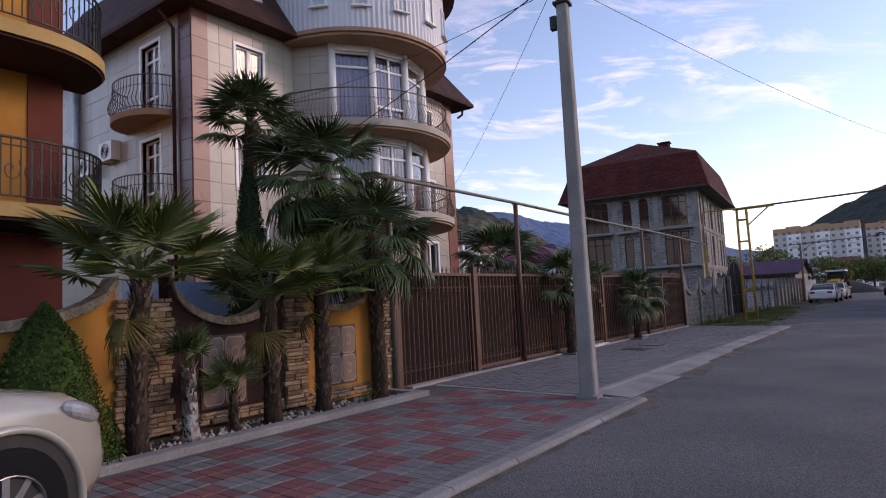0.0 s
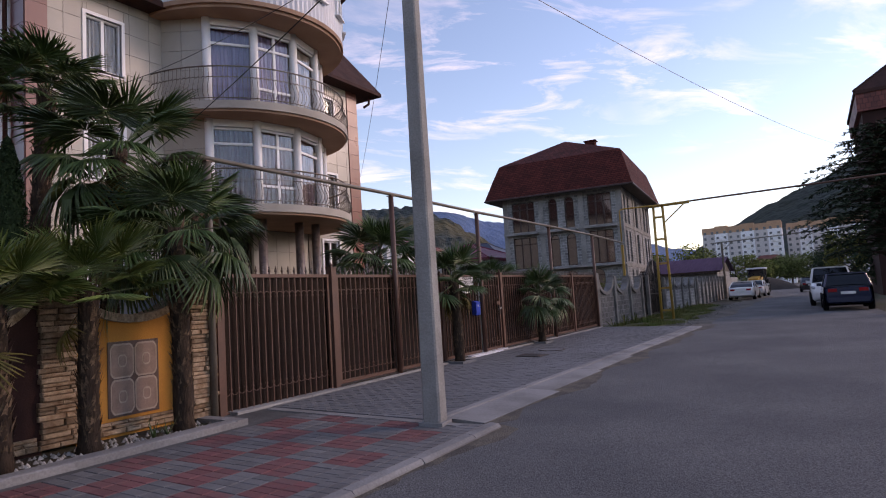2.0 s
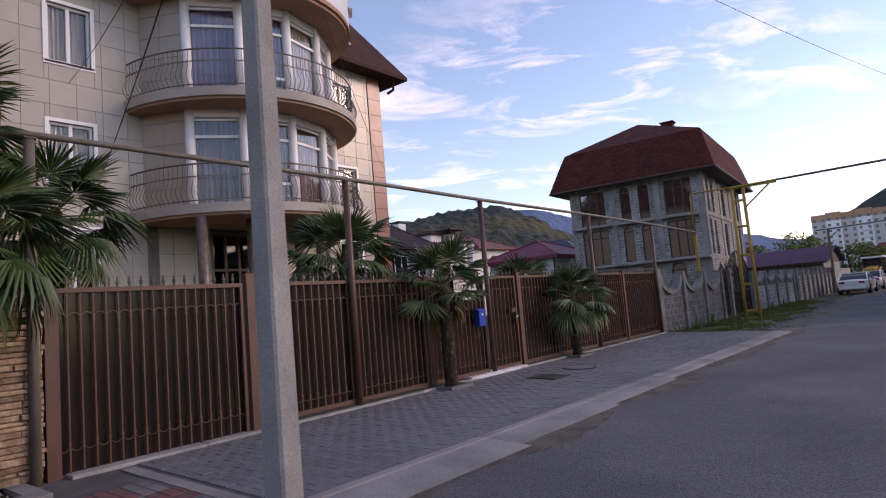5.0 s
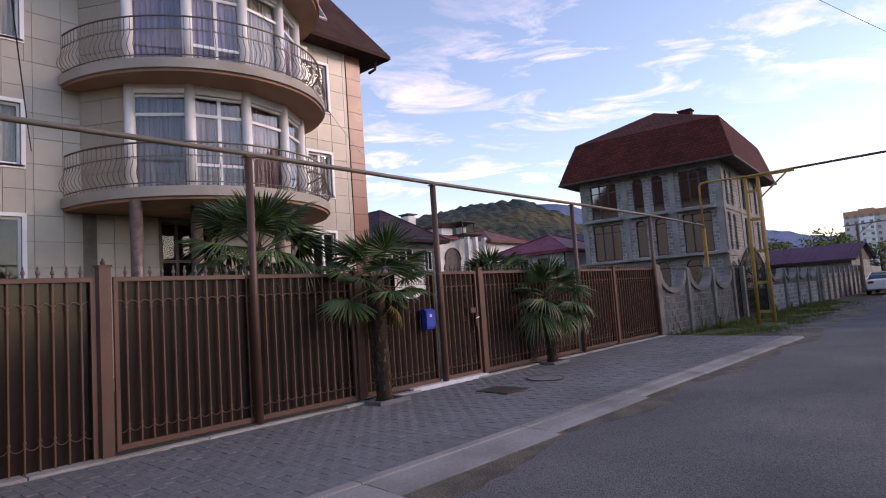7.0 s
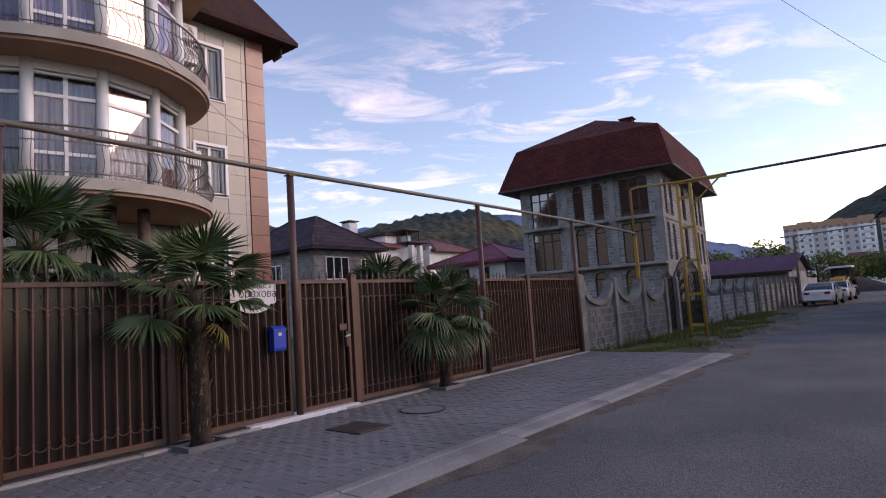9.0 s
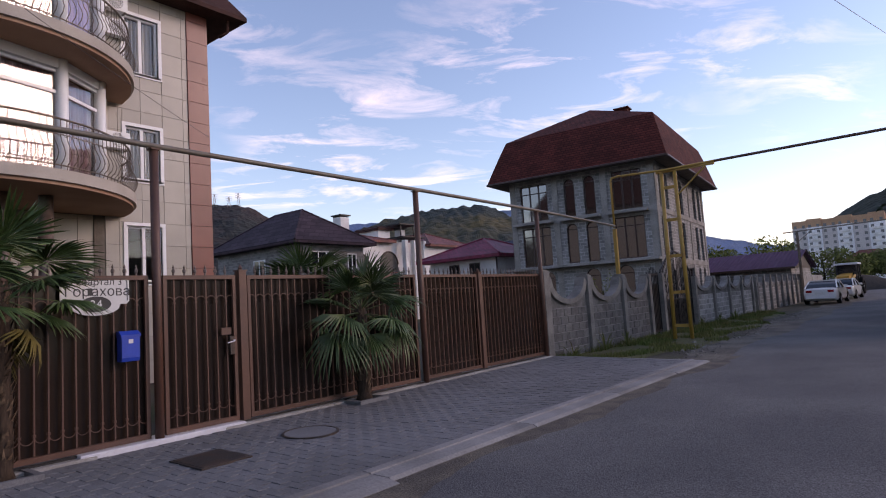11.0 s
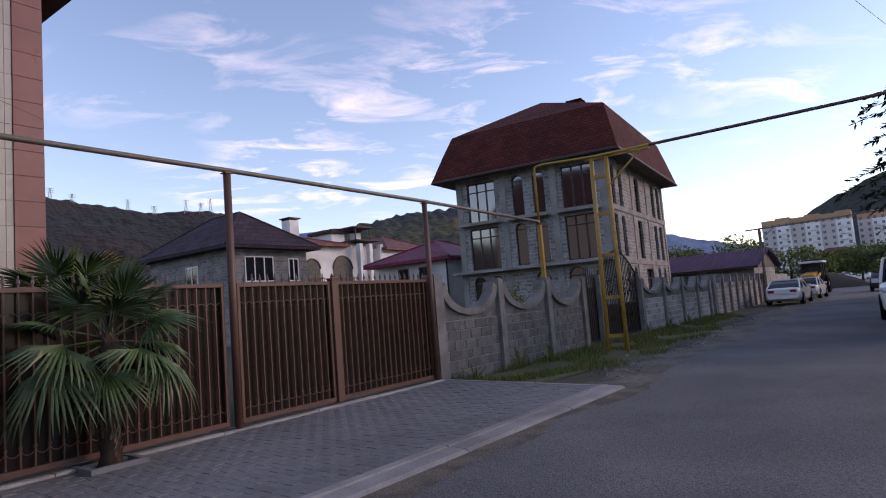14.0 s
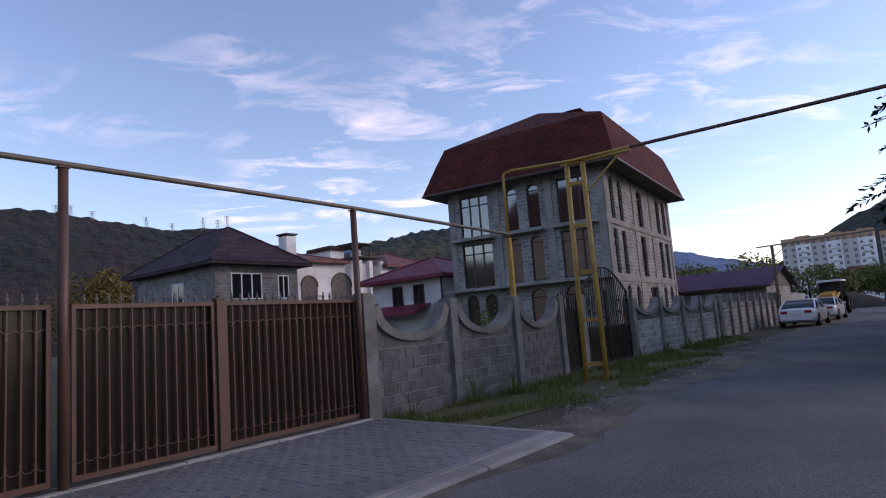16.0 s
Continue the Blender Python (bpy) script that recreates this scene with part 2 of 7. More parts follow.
walk_paver = mat("walk_paver", (0.165, 0.168, 0.174), 0.9, other=(0.132, 0.134, 0.137), scale=0.6, fine=60, bump=0.4, grain=0.2, island=0.09)
brown_paint = mat("brown_paint", (0.114, 0.050, 0.031), 0.5, other=(0.086, 0.040, 0.027), scale=2, fine=30, bump=0.06, grain=0.08)
brown_sheet = mat("brown_sheet", (0.026, 0.0155, 0.011), 0.2, spec=0.32, other=(0.018, 0.011, 0.0085), scale=0.8, fine=8, bump=0.015, grain=0.08)
orange_plaster = mat("orange_plaster", (0.52, 0.235, 0.05), 0.85, other=(0.43, 0.185, 0.042), scale=1.6, fine=70, bump=0.2, grain=0.08)
maroon_plaster = mat("maroon_plaster", (0.035, 0.014, 0.012), 0.8, other=(0.05, 0.02, 0.016), scale=2, fine=60, bump=0.2, grain=0.1)
stone_cladding = mat("stone_cladding", (0.36, 0.26, 0.175), 0.85, other=(0.20, 0.125, 0.075), scale=6, fine=30, bump=0.6, grain=0.2, vary=0.38)
stone_joint = mat("stone_joint", (0.09, 0.065, 0.045), 0.95)
beige_panel = mat("beige_panel", (0.425, 0.385, 0.325), 0.3, other=(0.385, 0.35, 0.295), scale=1.5, fine=90, bump=0.02, grain=0.05, vary=0.06)
pink_panel = mat("pink_panel", (0.275, 0.125, 0.10), 0.3, other=(0.24, 0.108, 0.085), scale=1.5, fine=90, bump=0.02, grain=0.05, vary=0.07)
red_panel = mat("red_panel", (0.25, 0.085, 0.06), 0.3, other=(0.21, 0.07, 0.05), scale=1.5, fine=90, bump=0.02, grain=0.05, vary=0.07)
paver_joint = mat("paver_joint", (0.115, 0.113, 0.11), 0.95, scale=3, fine=60, bump=0.4, grain=0.2)
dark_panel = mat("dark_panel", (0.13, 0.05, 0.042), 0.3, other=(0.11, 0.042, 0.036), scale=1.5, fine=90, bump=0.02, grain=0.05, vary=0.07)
wall_core = mat("wall_core", (0.16, 0.14, 0.12), 0.9)
joint_grey = mat("joint_grey", (0.20, 0.175, 0.15), 0.9)
room_shade = mat("room_shade", (0.02, 0.017, 0.016), 0.7)
pink_plaster = mat("pink_plaster", (0.40, 0.245, 0.165), 0.85, other=(0.34, 0.20, 0.135), scale=1.2, fine=60, bump=0.15, grain=0.08)
pale_plaster = mat("pale_plaster", (0.47, 0.42, 0.36), 0.85, other=(0.38, 0.335, 0.285), scale=1.0, fine=60, bump=0.15, grain=0.08)
white_plastic = mat("white_plastic", (0.84, 0.84, 0.84), 0.35, other=(0.78, 0.78, 0.78), scale=1, fine=50, bump=0.02, grain=0.03)
white_siding = mat("white_siding", (0.62, 0.64, 0.68), 0.5, other=(0.56, 0.58, 0.62), scale=0.8, fine=50, bump=0.04, grain=0.04)
brown_roof = mat("brown_roof", (0.066, 0.027, 0.021), 0.8, other=(0.045, 0.02, 0.016), scale=2, fine=30, bump=0.5, grain=0.25)
iron = mat("iron", (0.02, 0.018, 0.017), 0.5, 0.3, grain=0.1, bump=0.1)
bronze_iron = mat("bronze_iron", (0.165, 0.125, 0.098), 0.55, 0.2, grain=0.1, bump=0.1)
curtain_lilac = mat("curtain_lilac", (0.29, 0.23, 0.36), 0.9, other=(0.19, 0.145, 0.25), scale=9, fine=60, bump=0.2, streak=(1, 1, 0.05))
curtain_wine = mat("curtain_wine", (0.13, 0.08, 0.10), 0.9, other=(0.24, 0.20, 0.21), scale=7, fine=60, bump=0.2, streak=(1, 1, 0.05))
curtain_pale = mat("curtain_pale", (0.34, 0.32, 0.30), 0.9, other=(0.24, 0.225, 0.21), scale=9, fine=60, bump=0.2, streak=(1, 1, 0.05))
glass = glass_mat("glass", ior=1.42)
bay_glass = glass_mat("bay_glass", ior=1.65)
tinted_glass = glass_mat("tinted_glass", (0.45, 0.36, 0.30))
block_wall = block_mat("block_wall", (0.285, 0.28, 0.27), (1.55, 1.52, 1.5), 0.40, 0.20, 0.02, other=(0.20, 0.196, 0.188))
frame_concrete = mat("frame_concrete", (0.33, 0.31, 0.285), 0.9, other=(0.22, 0.21, 0.19), scale=0.9, fine=20, bump=0.4, grain=0.2)
red_shingle = block_mat("red_shingle", (0.125, 0.026, 0.019), (0.4, 0.36, 0.34), 0.30, 0.15, 0.022, other=(0.088, 0.021, 0.016), bump=0.9)
brown_frame = mat("brown_frame", (0.045, 0.020, 0.014), 0.4, grain=0.08, bump=0.05)
block_joint = mat("block_joint", (0.27, 0.26, 0.25), 0.95, scale=4, fine=40, bump=0.4, grain=0.2)
loose_block = mat("loose_block", (0.145, 0.14, 0.136), 0.92, other=(0.095, 0.092, 0.088), scale=3, fine=28, bump=0.6, grain=0.22, vary=0.16)
yard_concrete = mat("yard_concrete", (0.215, 0.205, 0.19), 0.92, other=(0.145, 0.138, 0.128), scale=2.2, fine=35, bump=0.5, grain=0.2)
road_dust = mat("road_dust", (0.135, 0.115, 0.09), 0.95, other=(0.085, 0.075, 0.064), scale=2.5, mix=(0.42, 0.6), fine=50, bump=0.8, grain=0.5)
yellow_paint = mat("yellow_paint", (0.40, 0.235, 0.045), 0.5, other=(0.27, 0.13, 0.03), scale=5, mix=(0.52, 0.75), fine=30, bump=0.1, grain=0.12)
pipe_paint = mat("pipe_paint", (0.145, 0.122, 0.095), 0.5, other=(0.105, 0.072, 0.05), scale=3, mix=(0.5, 0.75), fine=30, bump=0.1, grain=0.1)
grass_blade = mat("grass_blade", (0.085, 0.125, 0.028), 0.8, other=(0.15, 0.135, 0.045), scale=1.2, fine=8, bump=0, grain=0.2, island=0.4)
palm_leaf = mat("palm_leaf", (0.066, 0.110, 0.028), 0.5, other=(0.038, 0.072, 0.021), scale=3, fine=30, bump=0.05, grain=0.15, vary=0.3)
palm_bark = mat("palm_bark", (0.058, 0.038, 0.026), 0.95, other=(0.028, 0.019, 0.014), scale=8, fine=40, bump=0.8, grain=0.3, streak=(1, 1, 0.3))
cypress_leaf = mat("cypress_leaf", (0.024, 0.046, 0.016), 0.85, other=(0.016, 0.032, 0.012), scale=2, fine=15, bump=0, grain=0.25, island=0.35)
conifer_leaf = mat("conifer_leaf", (0.040, 0.082, 0.014), 0.85, other=(0.026, 0.054, 0.011), scale=2, fine=15, bump=0, grain=0.25, island=0.35)

# ---- ground, road, pavement ----
def paved(x):
    return 0.035 + (-3.6 - x) * 0.024


def gx(y):
    """The inner edge of the gutter strip."""
    return -3.86 + 0.0205 * (y - 10.5)


RING = 2600.0
g = Shape()
g.quad((-RING, -RING, -0.03), (RING, -RING, -0.03), (RING, RING, -0.03), (-RING, RING, -0.03))
solid("ground", g, soil, "bare earth and rough grass reaching to the hills", "ground", "structure")
g = Shape()
edge_l = [(-40, -2.95), (8.6, -2.95), (8.62, -3.27), (25.1, -3.27), (27, -3.45), (33, -3.55), (40, -3.7), (48, -3.5), (60, -3.7), (80, -4.3), (110, -5.5), (160, -8)]
edge_r = [(-40, 2.6), (8.6, 2.55), (8.62, 2.55), (25.1, 2.5), (27, 2.5), (33, 2.4), (40, 2.3), (48, 2.2), (60, 2.0), (80, 1.2), (110, 0.0), (160, -2.5)]
for (y0, a0), (y1, a1), (_, b0), (_, b1) in zip(edge_l, edge_l[1:], edge_r, edge_r[1:]):
    g.quad((a0, y0, 0), (b0, y0, 0), (b1, y1, 0), (a1, y1, 0))
solid("road", g, asphalt, "worn grey asphalt street with dusty edges", "road", "structure")
g = Shape()
for k in range(195):
    y0, y1 = 25.1 + k * 0.2, 25.3 + k * 0.2
    w0, w1 = (0.75 + 0.16 * noise.noise((y * 2.3, 5, 0)) + 0.35 * noise.noise((y * 0.5, 3, 0)) + 0.55 * min(1, max(0, (y - 30) / 14)) for y in (y0, y1))
    e0, e1 = (-3.35 - 0.15 * math.sin(y * 0.7) + 0.16 * noise.noise((y * 1.9, 9, 0)) + 0.06 * noise.noise((y * 6.1, 4, 0)) for y in (y0, y1))
    g.quad((e0 - w0, y0, -0.008), (e0 + 0.22, y0, 0.008), (e1 + 0.22, y1, 0.008), (e1 - w1, y1, -0.008))
solid("road_shoulder", g, gravel, "strip of grey gravel and broken asphalt", "gravel", "structure")

# dust and grit swept against the gutter
g = Shape()
for k in range(110):
    y0, y1 = 2.0 + k * 0.22, 2.22 + k * 0.22
    e0, e1 = (-2.94 if y < 8.7 else gx(y) + max(0.34, 0.62 - 0.04 * (y - 8.6)) for y in (y0, y1))
    w0, w1 = (max(0.03, (0.34 if y > 9 else 0.12) + 0.34 * noise.noise((y * 0.55, 7, 0)) + 0.1 * noise.noise((y * 2.9, 1, 0))) for y in (y0, y1))
    g.quad((e0 - 0.03, y0, 0.005), (e0 + w0, y0, 0.004), (e1 + w1, y1, 0.004), (e1 - 0.03, y1, 0.005))
solid("road_dust", g, road_dust, "brown grit and dust along the gutter", "dust", "structure")

# bed under the paving and the concrete gutter
g = Shape()
for y0, y1, x1 in ((-12, 8.62, -3.08), (8.62, 25.0, -3.72)):
    g.quad((-6.95, y0, paved(-6.95) - 0.009), (x1, y0, paved(x1) - 0.009), (x1, y1, paved(x1) - 0.009), (-6.95, y1, paved(-6.95) - 0.009))
    g.quad((x1, y0, -0.05), (x1, y1, -0.05), (x1, y1, paved(x1) - 0.009), (x1, y0, paved(x1) - 0.009))
g.quad((-6.95, 25.0, -0.05), (-3.61, 25.0, -0.05), (-3.61, 25.0, paved(-3.61) - 0.009), (-6.95, 25.0, paved(-6.95) - 0.009))
pavement = solid("pavement", g, paver_joint, "paved forecourt beside the street", "pavement", "structure")

gutter = thing("gutter", "pale cast concrete gutter strip along the paving", "gutter", kind="structure")
y = 8.75
while y < 25.0:
    y1 = min(y + 2.4, 25.05)
    j = random.uniform(-0.006, 0.006)
    g = Shape()
    spill = max(0.36, 0.66 - 0.04 * (y - 8.6)) + random.uniform(-0.02, 0.04)
    g.extrude([(j, -0.06), (j, 0.055), (0.10 + j, 0.052), (0.108 + j, 0.034), (0.122, 0.034), (0.13, 0.044), (0.33, 0.036), (spill, 0.01), (spill + 0.01, -0.06)], 1, y + 0.008, y1 - 0.008)
    g.v = [(px + gx(py), py, pz) for px, py, pz in g.v]
    part("gutter_slab", g, pale_concrete, gutter)
    y = y1
y = -12.0
while y < 8.6:
    y1 = min(y + 1.0, 8.62)
    g = Shape()
    g.extrude([(-3.08, -0.06), (-3.08, 0.052), (-3.06, 0.058), (-2.96, 0.05), (-2.93 + random.uniform(-0.008, 0.008), 0.02), (-2.92, -0.06)], 1, y + 0.006, y1 - 0.006)
    part("kerb_stone", g, pale_concrete, gutter)
    y = y1
g = Shape()
g.box((-6.5, 8.42, -0.02), (-3.2, 8.56, paved(-6.3) - 0.012))
g.v = [(x, y, z if z < 0 else paved(x) + 0.006) for x, y, z in g.v]
part("cross_kerb", g, pale_concrete, gutter)
g = Shape().box((-6.95, 25.0, -0.05), (-3.25, 25.10, 0.0))
g.v = [(x, y, z if z < 0 else max(0.02, paved(x) + 0.004)) for x, y, z in g.v]
part("end_kerb", g, pale_concrete, gutter)

# low planter kerb under the palms
g = Shape()
g.extrude([(-6.20, -0.02), (-6.20, 0.155), (-6.185, 0.165), (-6.005, 0.165), (-5.98, 0.15), (-5.98, -0.02)], 1, -12, 7.45)
g.box((-6.75, 7.45, 0.0), (-5.98, 7.62, 0.163))
solid("planter_kerb", g, pale_concrete, "pale concrete kerb round the palm bed", "kerb", "structure")
g = Shape().quad((-7.1, -12, 0.11), (-6.18, -12, 0.11), (-6.18, 7.5, 0.11), (-7.1, 7.5, 0.11))
solid("palm_bed", g, soil, "dark soil strewn with white pebbles", "soil", "structure")

# ---- garden wall with stone, plaster and tiles ----
WX = -7.0
garden_wall = thing("wall_garden", "low garden wall of orange and maroon plaster with stone piers", "wall", kind="structure")


def scallop(y, y0, y1, low, high):
    u = (2 * y - y0 - y1) / (y1 - y0)
    return high - (high - low) * math.sqrt(max(0.0, 1 - u * u * 0.999))


def wall_bay(y0, y1, top0, material, low=None, name="plaster_panel"):
    g, n = Shape(), 22
    tops = [(y0 + (y1 - y0) * k / n, scallop(y0 + (y1 - y0) * k / n, y0, y1, low, top0) if low else top0) for k in range(n + 1)]
    for (a, za), (b, zb) in zip(tops, tops[1:]):
        g.extrude([(a, 0.05), (b, 0.05), (b, zb), (a, za)], 0, WX - 0.22, WX)
    ob = part(name, g, material, garden_wall)
    cg = Shape()
    if low:
        for (a, za), (b, zb) in zip(tops, tops[1:]):
            d = 0.10
            cg.extrude([(a, za), (b, zb), (b, zb + d), (a, za + d)], 0, WX - 0.27, WX + 0.07)
        part("coping", cg, stone_coping, garden_wall, "rough pale stone coping")
    else:
        cg.box((WX - 0.28, y0, top0), (WX + 0.06, y1, top0 + 0.09))
        part("coping", cg, stone_coping, garden_wall, "rough pale stone coping")
    return ob


stone_coping = mat("stone_coping", (0.36, 0.29, 0.21), 0.9, other=(0.22, 0.16, 0.10), scale=9, fine=30, bump=0.8, grain=0.25)
wall_bay(-3.0, 0.6, 1.9, orange_plaster, 1.42)
wall_bay(0.6, 3.36, 1.9, orange_plaster, 1.42)
wall_bay(3.98, 5.68, 2.0, maroon_plaster, 1.36)
wall_bay(6.05, 7.46, 1.86, orange_plaster, 1.46)


def stone_face(y0, y1, z0, z1, x, ragged=0.05, depth=0.24):
    g = Shape().box((x - depth, y0 + 0.03, z0), (x - 0.03, y1 - 0.03, z1))
    core = part("stone_pier", g, stone_joint, garden_wall, "stacked ochre ledge stone")
    z = z0
    while z < z1 - 0.02:
        h = random.uniform(0.04, 0.075)
        y = y0 - random.uniform(0, ragged)
        end = y1 + random.uniform(0, ragged)
        while y < end - 0.05:
            w = min(random.uniform(0.14, 0.36), end - y)
            part("stone", Shape().tile((x - 0.05, y + 0.003, z + 0.003), (x + random.uniform(0.0, 0.045), y + w - 0.003, min(z + h, z1) - 0.003), 0, 0.01), stone_cladding, core)
            y += w
        z += h


stone_face(3.36, 3.98, 0.15, 1.72, WX + 0.04)
stone_face(5.68, 6.06, 0.15, 2.05, WX + 0.04)
stone_face(7.42, 7.80, 0.15, 1.95, WX + 0.22, 0.03, 0.45)
stone_face(4.03, 5.63, 0.15, 0.30, WX + 0.03, 0)
stone_face(6.10, 7.42, 0.15, 0.30, WX + 0.03, 0)

tile_face = mat("tile_face", (0.29, 0.20, 0.165), 0.35, other=(0.22, 0.155, 0.125), scale=7, fine=50, bump=0.1, grain=0.1)
tile_band = mat("tile_band", (0.42, 0.335, 0.275), 0.35, other=(0.34, 0.27, 0.215), scale=7, fine=50, bump=0.1, grain=0.1)
tile_dark = mat("tile_dark", (0.11, 0.07, 0.06), 0.3, grain=0.1)
for y0, z0 in ((4.40, 0.36), (6.44, 0.36)):
    panel = part("tile_panel", Shape().box((WX, y0 - 0.02, z0 - 0.02), (WX + 0.012, y0 + 0.64, z0 + 0.88), None), tile_dark, garden_wall, "panel of four ornamental brown tiles")
    for i in range(2):
        for j in range(2):
            cy, cz, ry, rz = y0 + 0.155 + 0.31 * i, z0 + 0.215 + 0.43 * j, 0.148, 0.208
            for k, (s, m) in enumerate(((1.0, tile_band), (0.90, tile_face), (0.36, tile_band), (0.28, tile_face))):
                c = 0.30 if k < 2 else 0.5
                out = [(cy + a * ry * s, cz + b * rz * s) for a, b in ((-1 + c, -1), (1 - c, -1), (1 - c * 0.4, -1 + c * 0.4), (1, -1 + c), (1, 1 - c), (1 - c * 0.4, 1 - c * 0.4), (1 - c, 1), (-1 + c, 1), (-1 + c * 0.4, 1 - c * 0.4), (-1, 1 - c), (-1, -1 + c), (-1 + c * 0.4, -1 + c * 0.4))]
                part("tile" if k == 0 else "tile_ornament", Shape().extrude(out, 0, WX + 0.01, WX + 0.02 + 0.003 * k), m, panel)

# ---- gates and railings ----
FX = -6.8


def gate_panel(y0, y1, label, step=0.135, top=2.05, low=0.17, lift=0.0):
    """A framed railing with a brown sheet behind, arches above and below, and spear finials."""
    t = thing("gate", label, "gate", pose(FX, y0, 0), "panels of the brown gate")
    w = y1 - y0
    f = Shape().box((-0.02, 0, top - 0.05), (0.02, w, top)).box((-0.02, 0, low), (0.02, w, low + 0.06)).box((-0.02, 0, low + 0.06), (0.02, 0.045, top - 0.05)).box((-0.02, w - 0.045, low + 0.06), (0.02, w, top - 0.05))
    part("frame", f, brown_paint, t)
    part("sheet", Shape().box((-0.05, 0.01, low + 0.02), (-0.044, w - 0.01, top - 0.01)), brown_sheet, t, "dark glossy brown plastic sheet")
    n = max(2, round(w / step))
    bar_me = Shape().box((-0.008, -0.008, low + 0.06), (0.008, 0.008, top - 0.05)).box((-0.014, -0.014, 1.70), (0.014, 0.014, 1.725)).box((-0.014, -0.014, 0.42), (0.014, 0.014, 0.445)).mesh("bar", brown_paint)
    fin_me = Shape().lathe([(0.0, top - 0.004), (0.012, top), (0.012, top + 0.03), (0.022, top + 0.045), (0.018, top + 0.07), (0.008, top + 0.085), (0.012, top + 0.10), (0.0, top + 0.135)], n=6).mesh("finial", finial_grey)
    for k in range(1, n):
        y = w * k / n
        for nm, me in (("bar", bar_me), ("finial", fin_me)):
            ob = part(nm, me, None, t)
            ob.location = (0, y, 0)
    r = w / n / 2
    for name, z, sgn in (("arch", 1.715, 1), ("scroll", 0.43, -1)):
        me = Shape().tube([(0.004, r * math.cos(math.pi * i / 8), z + sgn * 0.075 * math.sin(math.pi * i / 8)) for i in range(9)], 0.0055, 4).mesh(name, brown_paint)
        for k in range(n):
            part(name, me, None, t).location = (0, w * (k + 0.5) / n, 0)
    return t


finial_grey = mat("finial_grey", (0.17, 0.13, 0.11), 0.5, 0.2, grain=0.1)
GATE = "brown steel railing over dark plastic sheet"
for a, b in ((7.92, 10.15), (10.34, 13.72), (13.86, 15.56), (15.74, 16.72), (16.90, 20.36), (20.56, 22.28), (22.42, 24.84)):
    gate_panel(a, b, low=0.07 if a < 9 else 0.17, label=GATE + (", a wicket" if b - a < 1.2 else ", sliding gate" if b - a > 3 else ""))


def square_post(y, top, w, label, cap=True):
    t = thing("gate_post", label, "post", pose(FX, y, 0), "posts of the brown gate")
    part("shaft", Shape().box((-w, -w, 0.05), (w, w, top)), brown_paint, t)
    if cap:
        c = Shape().box((-w - 0.012, -w - 0.012, top), (w + 0.012, w + 0.012, top + 0.02))
        c.lathe([(0.02, top + 0.02), (0.03, top + 0.05), (0.014, top + 0.075), (0.0, top + 0.11)], n=8)
        part("cap", c, brown_paint, t)
    return t


square_post(7.87, 2.06, 0.045, "slim brown steel post beside the stone pier", False)
square_post(10.24, 2.16, 0.06, "thick brown square steel gate post with a cap")
square_post(13.79, 2.06, 0.05, "slim brown steel gate post")
square_post(16.81, 2.10, 0.055, "thick brown square steel post beside the wicket")
square_post(22.35, 2.08, 0.055, "slim brown steel gate post with a cap")
square_post(24.89, 2.04, 0.045, "slim brown steel post at the gate's end", False)
sill = thing("gate_sill", "low concrete sill and rail under the gate", "sill", kind="structure")
y = 8.0
while y < 24.9:
    y1 = min(y + random.uniform(1.3, 2.1), 24.95)
    if not (14.9 < (y + y1) / 2 < 16.8):
        part("sill_block", Shape().tile((FX - 0.15, y + 0.006, 0.0), (FX + 0.17, y1 - 0.006, 0.135 + random.uniform(-0.006, 0.006)), 2, 0.01), concrete, sill)
    y = y1
part("rail", Shape().box((FX + 0.03, 10.3, 0.13), (FX + 0.07, 24.8, 0.16)), iron, sill)
marble = mat("marble", (0.66, 0.66, 0.68), 0.3, other=(0.55, 0.55, 0.58), scale=3, fine=20, bump=0.02, grain=0.05)
solid("door_step", Shape().tile((FX - 0.2, 14.75, 0.02), (FX + 0.16, 16.72, 0.165), 2, 0.012), marble, "white marble step under the wicket door", "step")

# gas pipe on posts
for y, top, m in ((7.72, 3.60, pipe_paint), (12.04, 3.60, brown_paint), (15.64, 3.56, brown_paint), (20.46, 3.55, brown_paint), (24.86, 3.52, brown_paint)):
    t = thing("pipe_post", "tall round steel post carrying a gas pipe", "post", pose(FX + 0.06, y, 0), "posts of the gas pipe")
    part("shaft", Shape().tube([(0, 0, 0.05), (0, 0, top)], 0.052, 12), m, t, smooth=True)
    part("saddle", Shape().box((-0.06, -0.06, top), (0.06, 0.06, top + 0.015)), brown_paint, t)
PX = FX + 0.06
BX = FX - 0.26
pipe = thing("gas_pipe", "thin painted gas pipe carried on posts and across the street", "pipe")
part("pipe_run", Shape().tube([(PX - 0.6, 7.25, 3.1), (PX - 0.6, 7.3, 3.55), (PX - 0.5, 7.36, 3.66), (PX - 0.1, 7.5, 3.665), (PX, 7.72, 3.655), (PX, 12.04, 3.65), (PX, 15.64, 3.61), (PX, 20.46, 3.60), (PX, 24.86, 3.57), (BX + 0.02, 30.2, 3.56), (BX, 30.32, 3.56)], 0.034, 10), pipe_paint, pipe, smooth=True)
part("riser", Shape().tube([(BX, 30.3, 3.50), (BX, 30.3, 4.98), (BX + 0.04, 30.32, 5.06), (BX + 0.2, 30.4, 5.10), (-5.55, 30.9, 5.13), (-4.15, 31.0, 5.16)], 0.034, 10), yellow_paint, pipe, smooth=True)
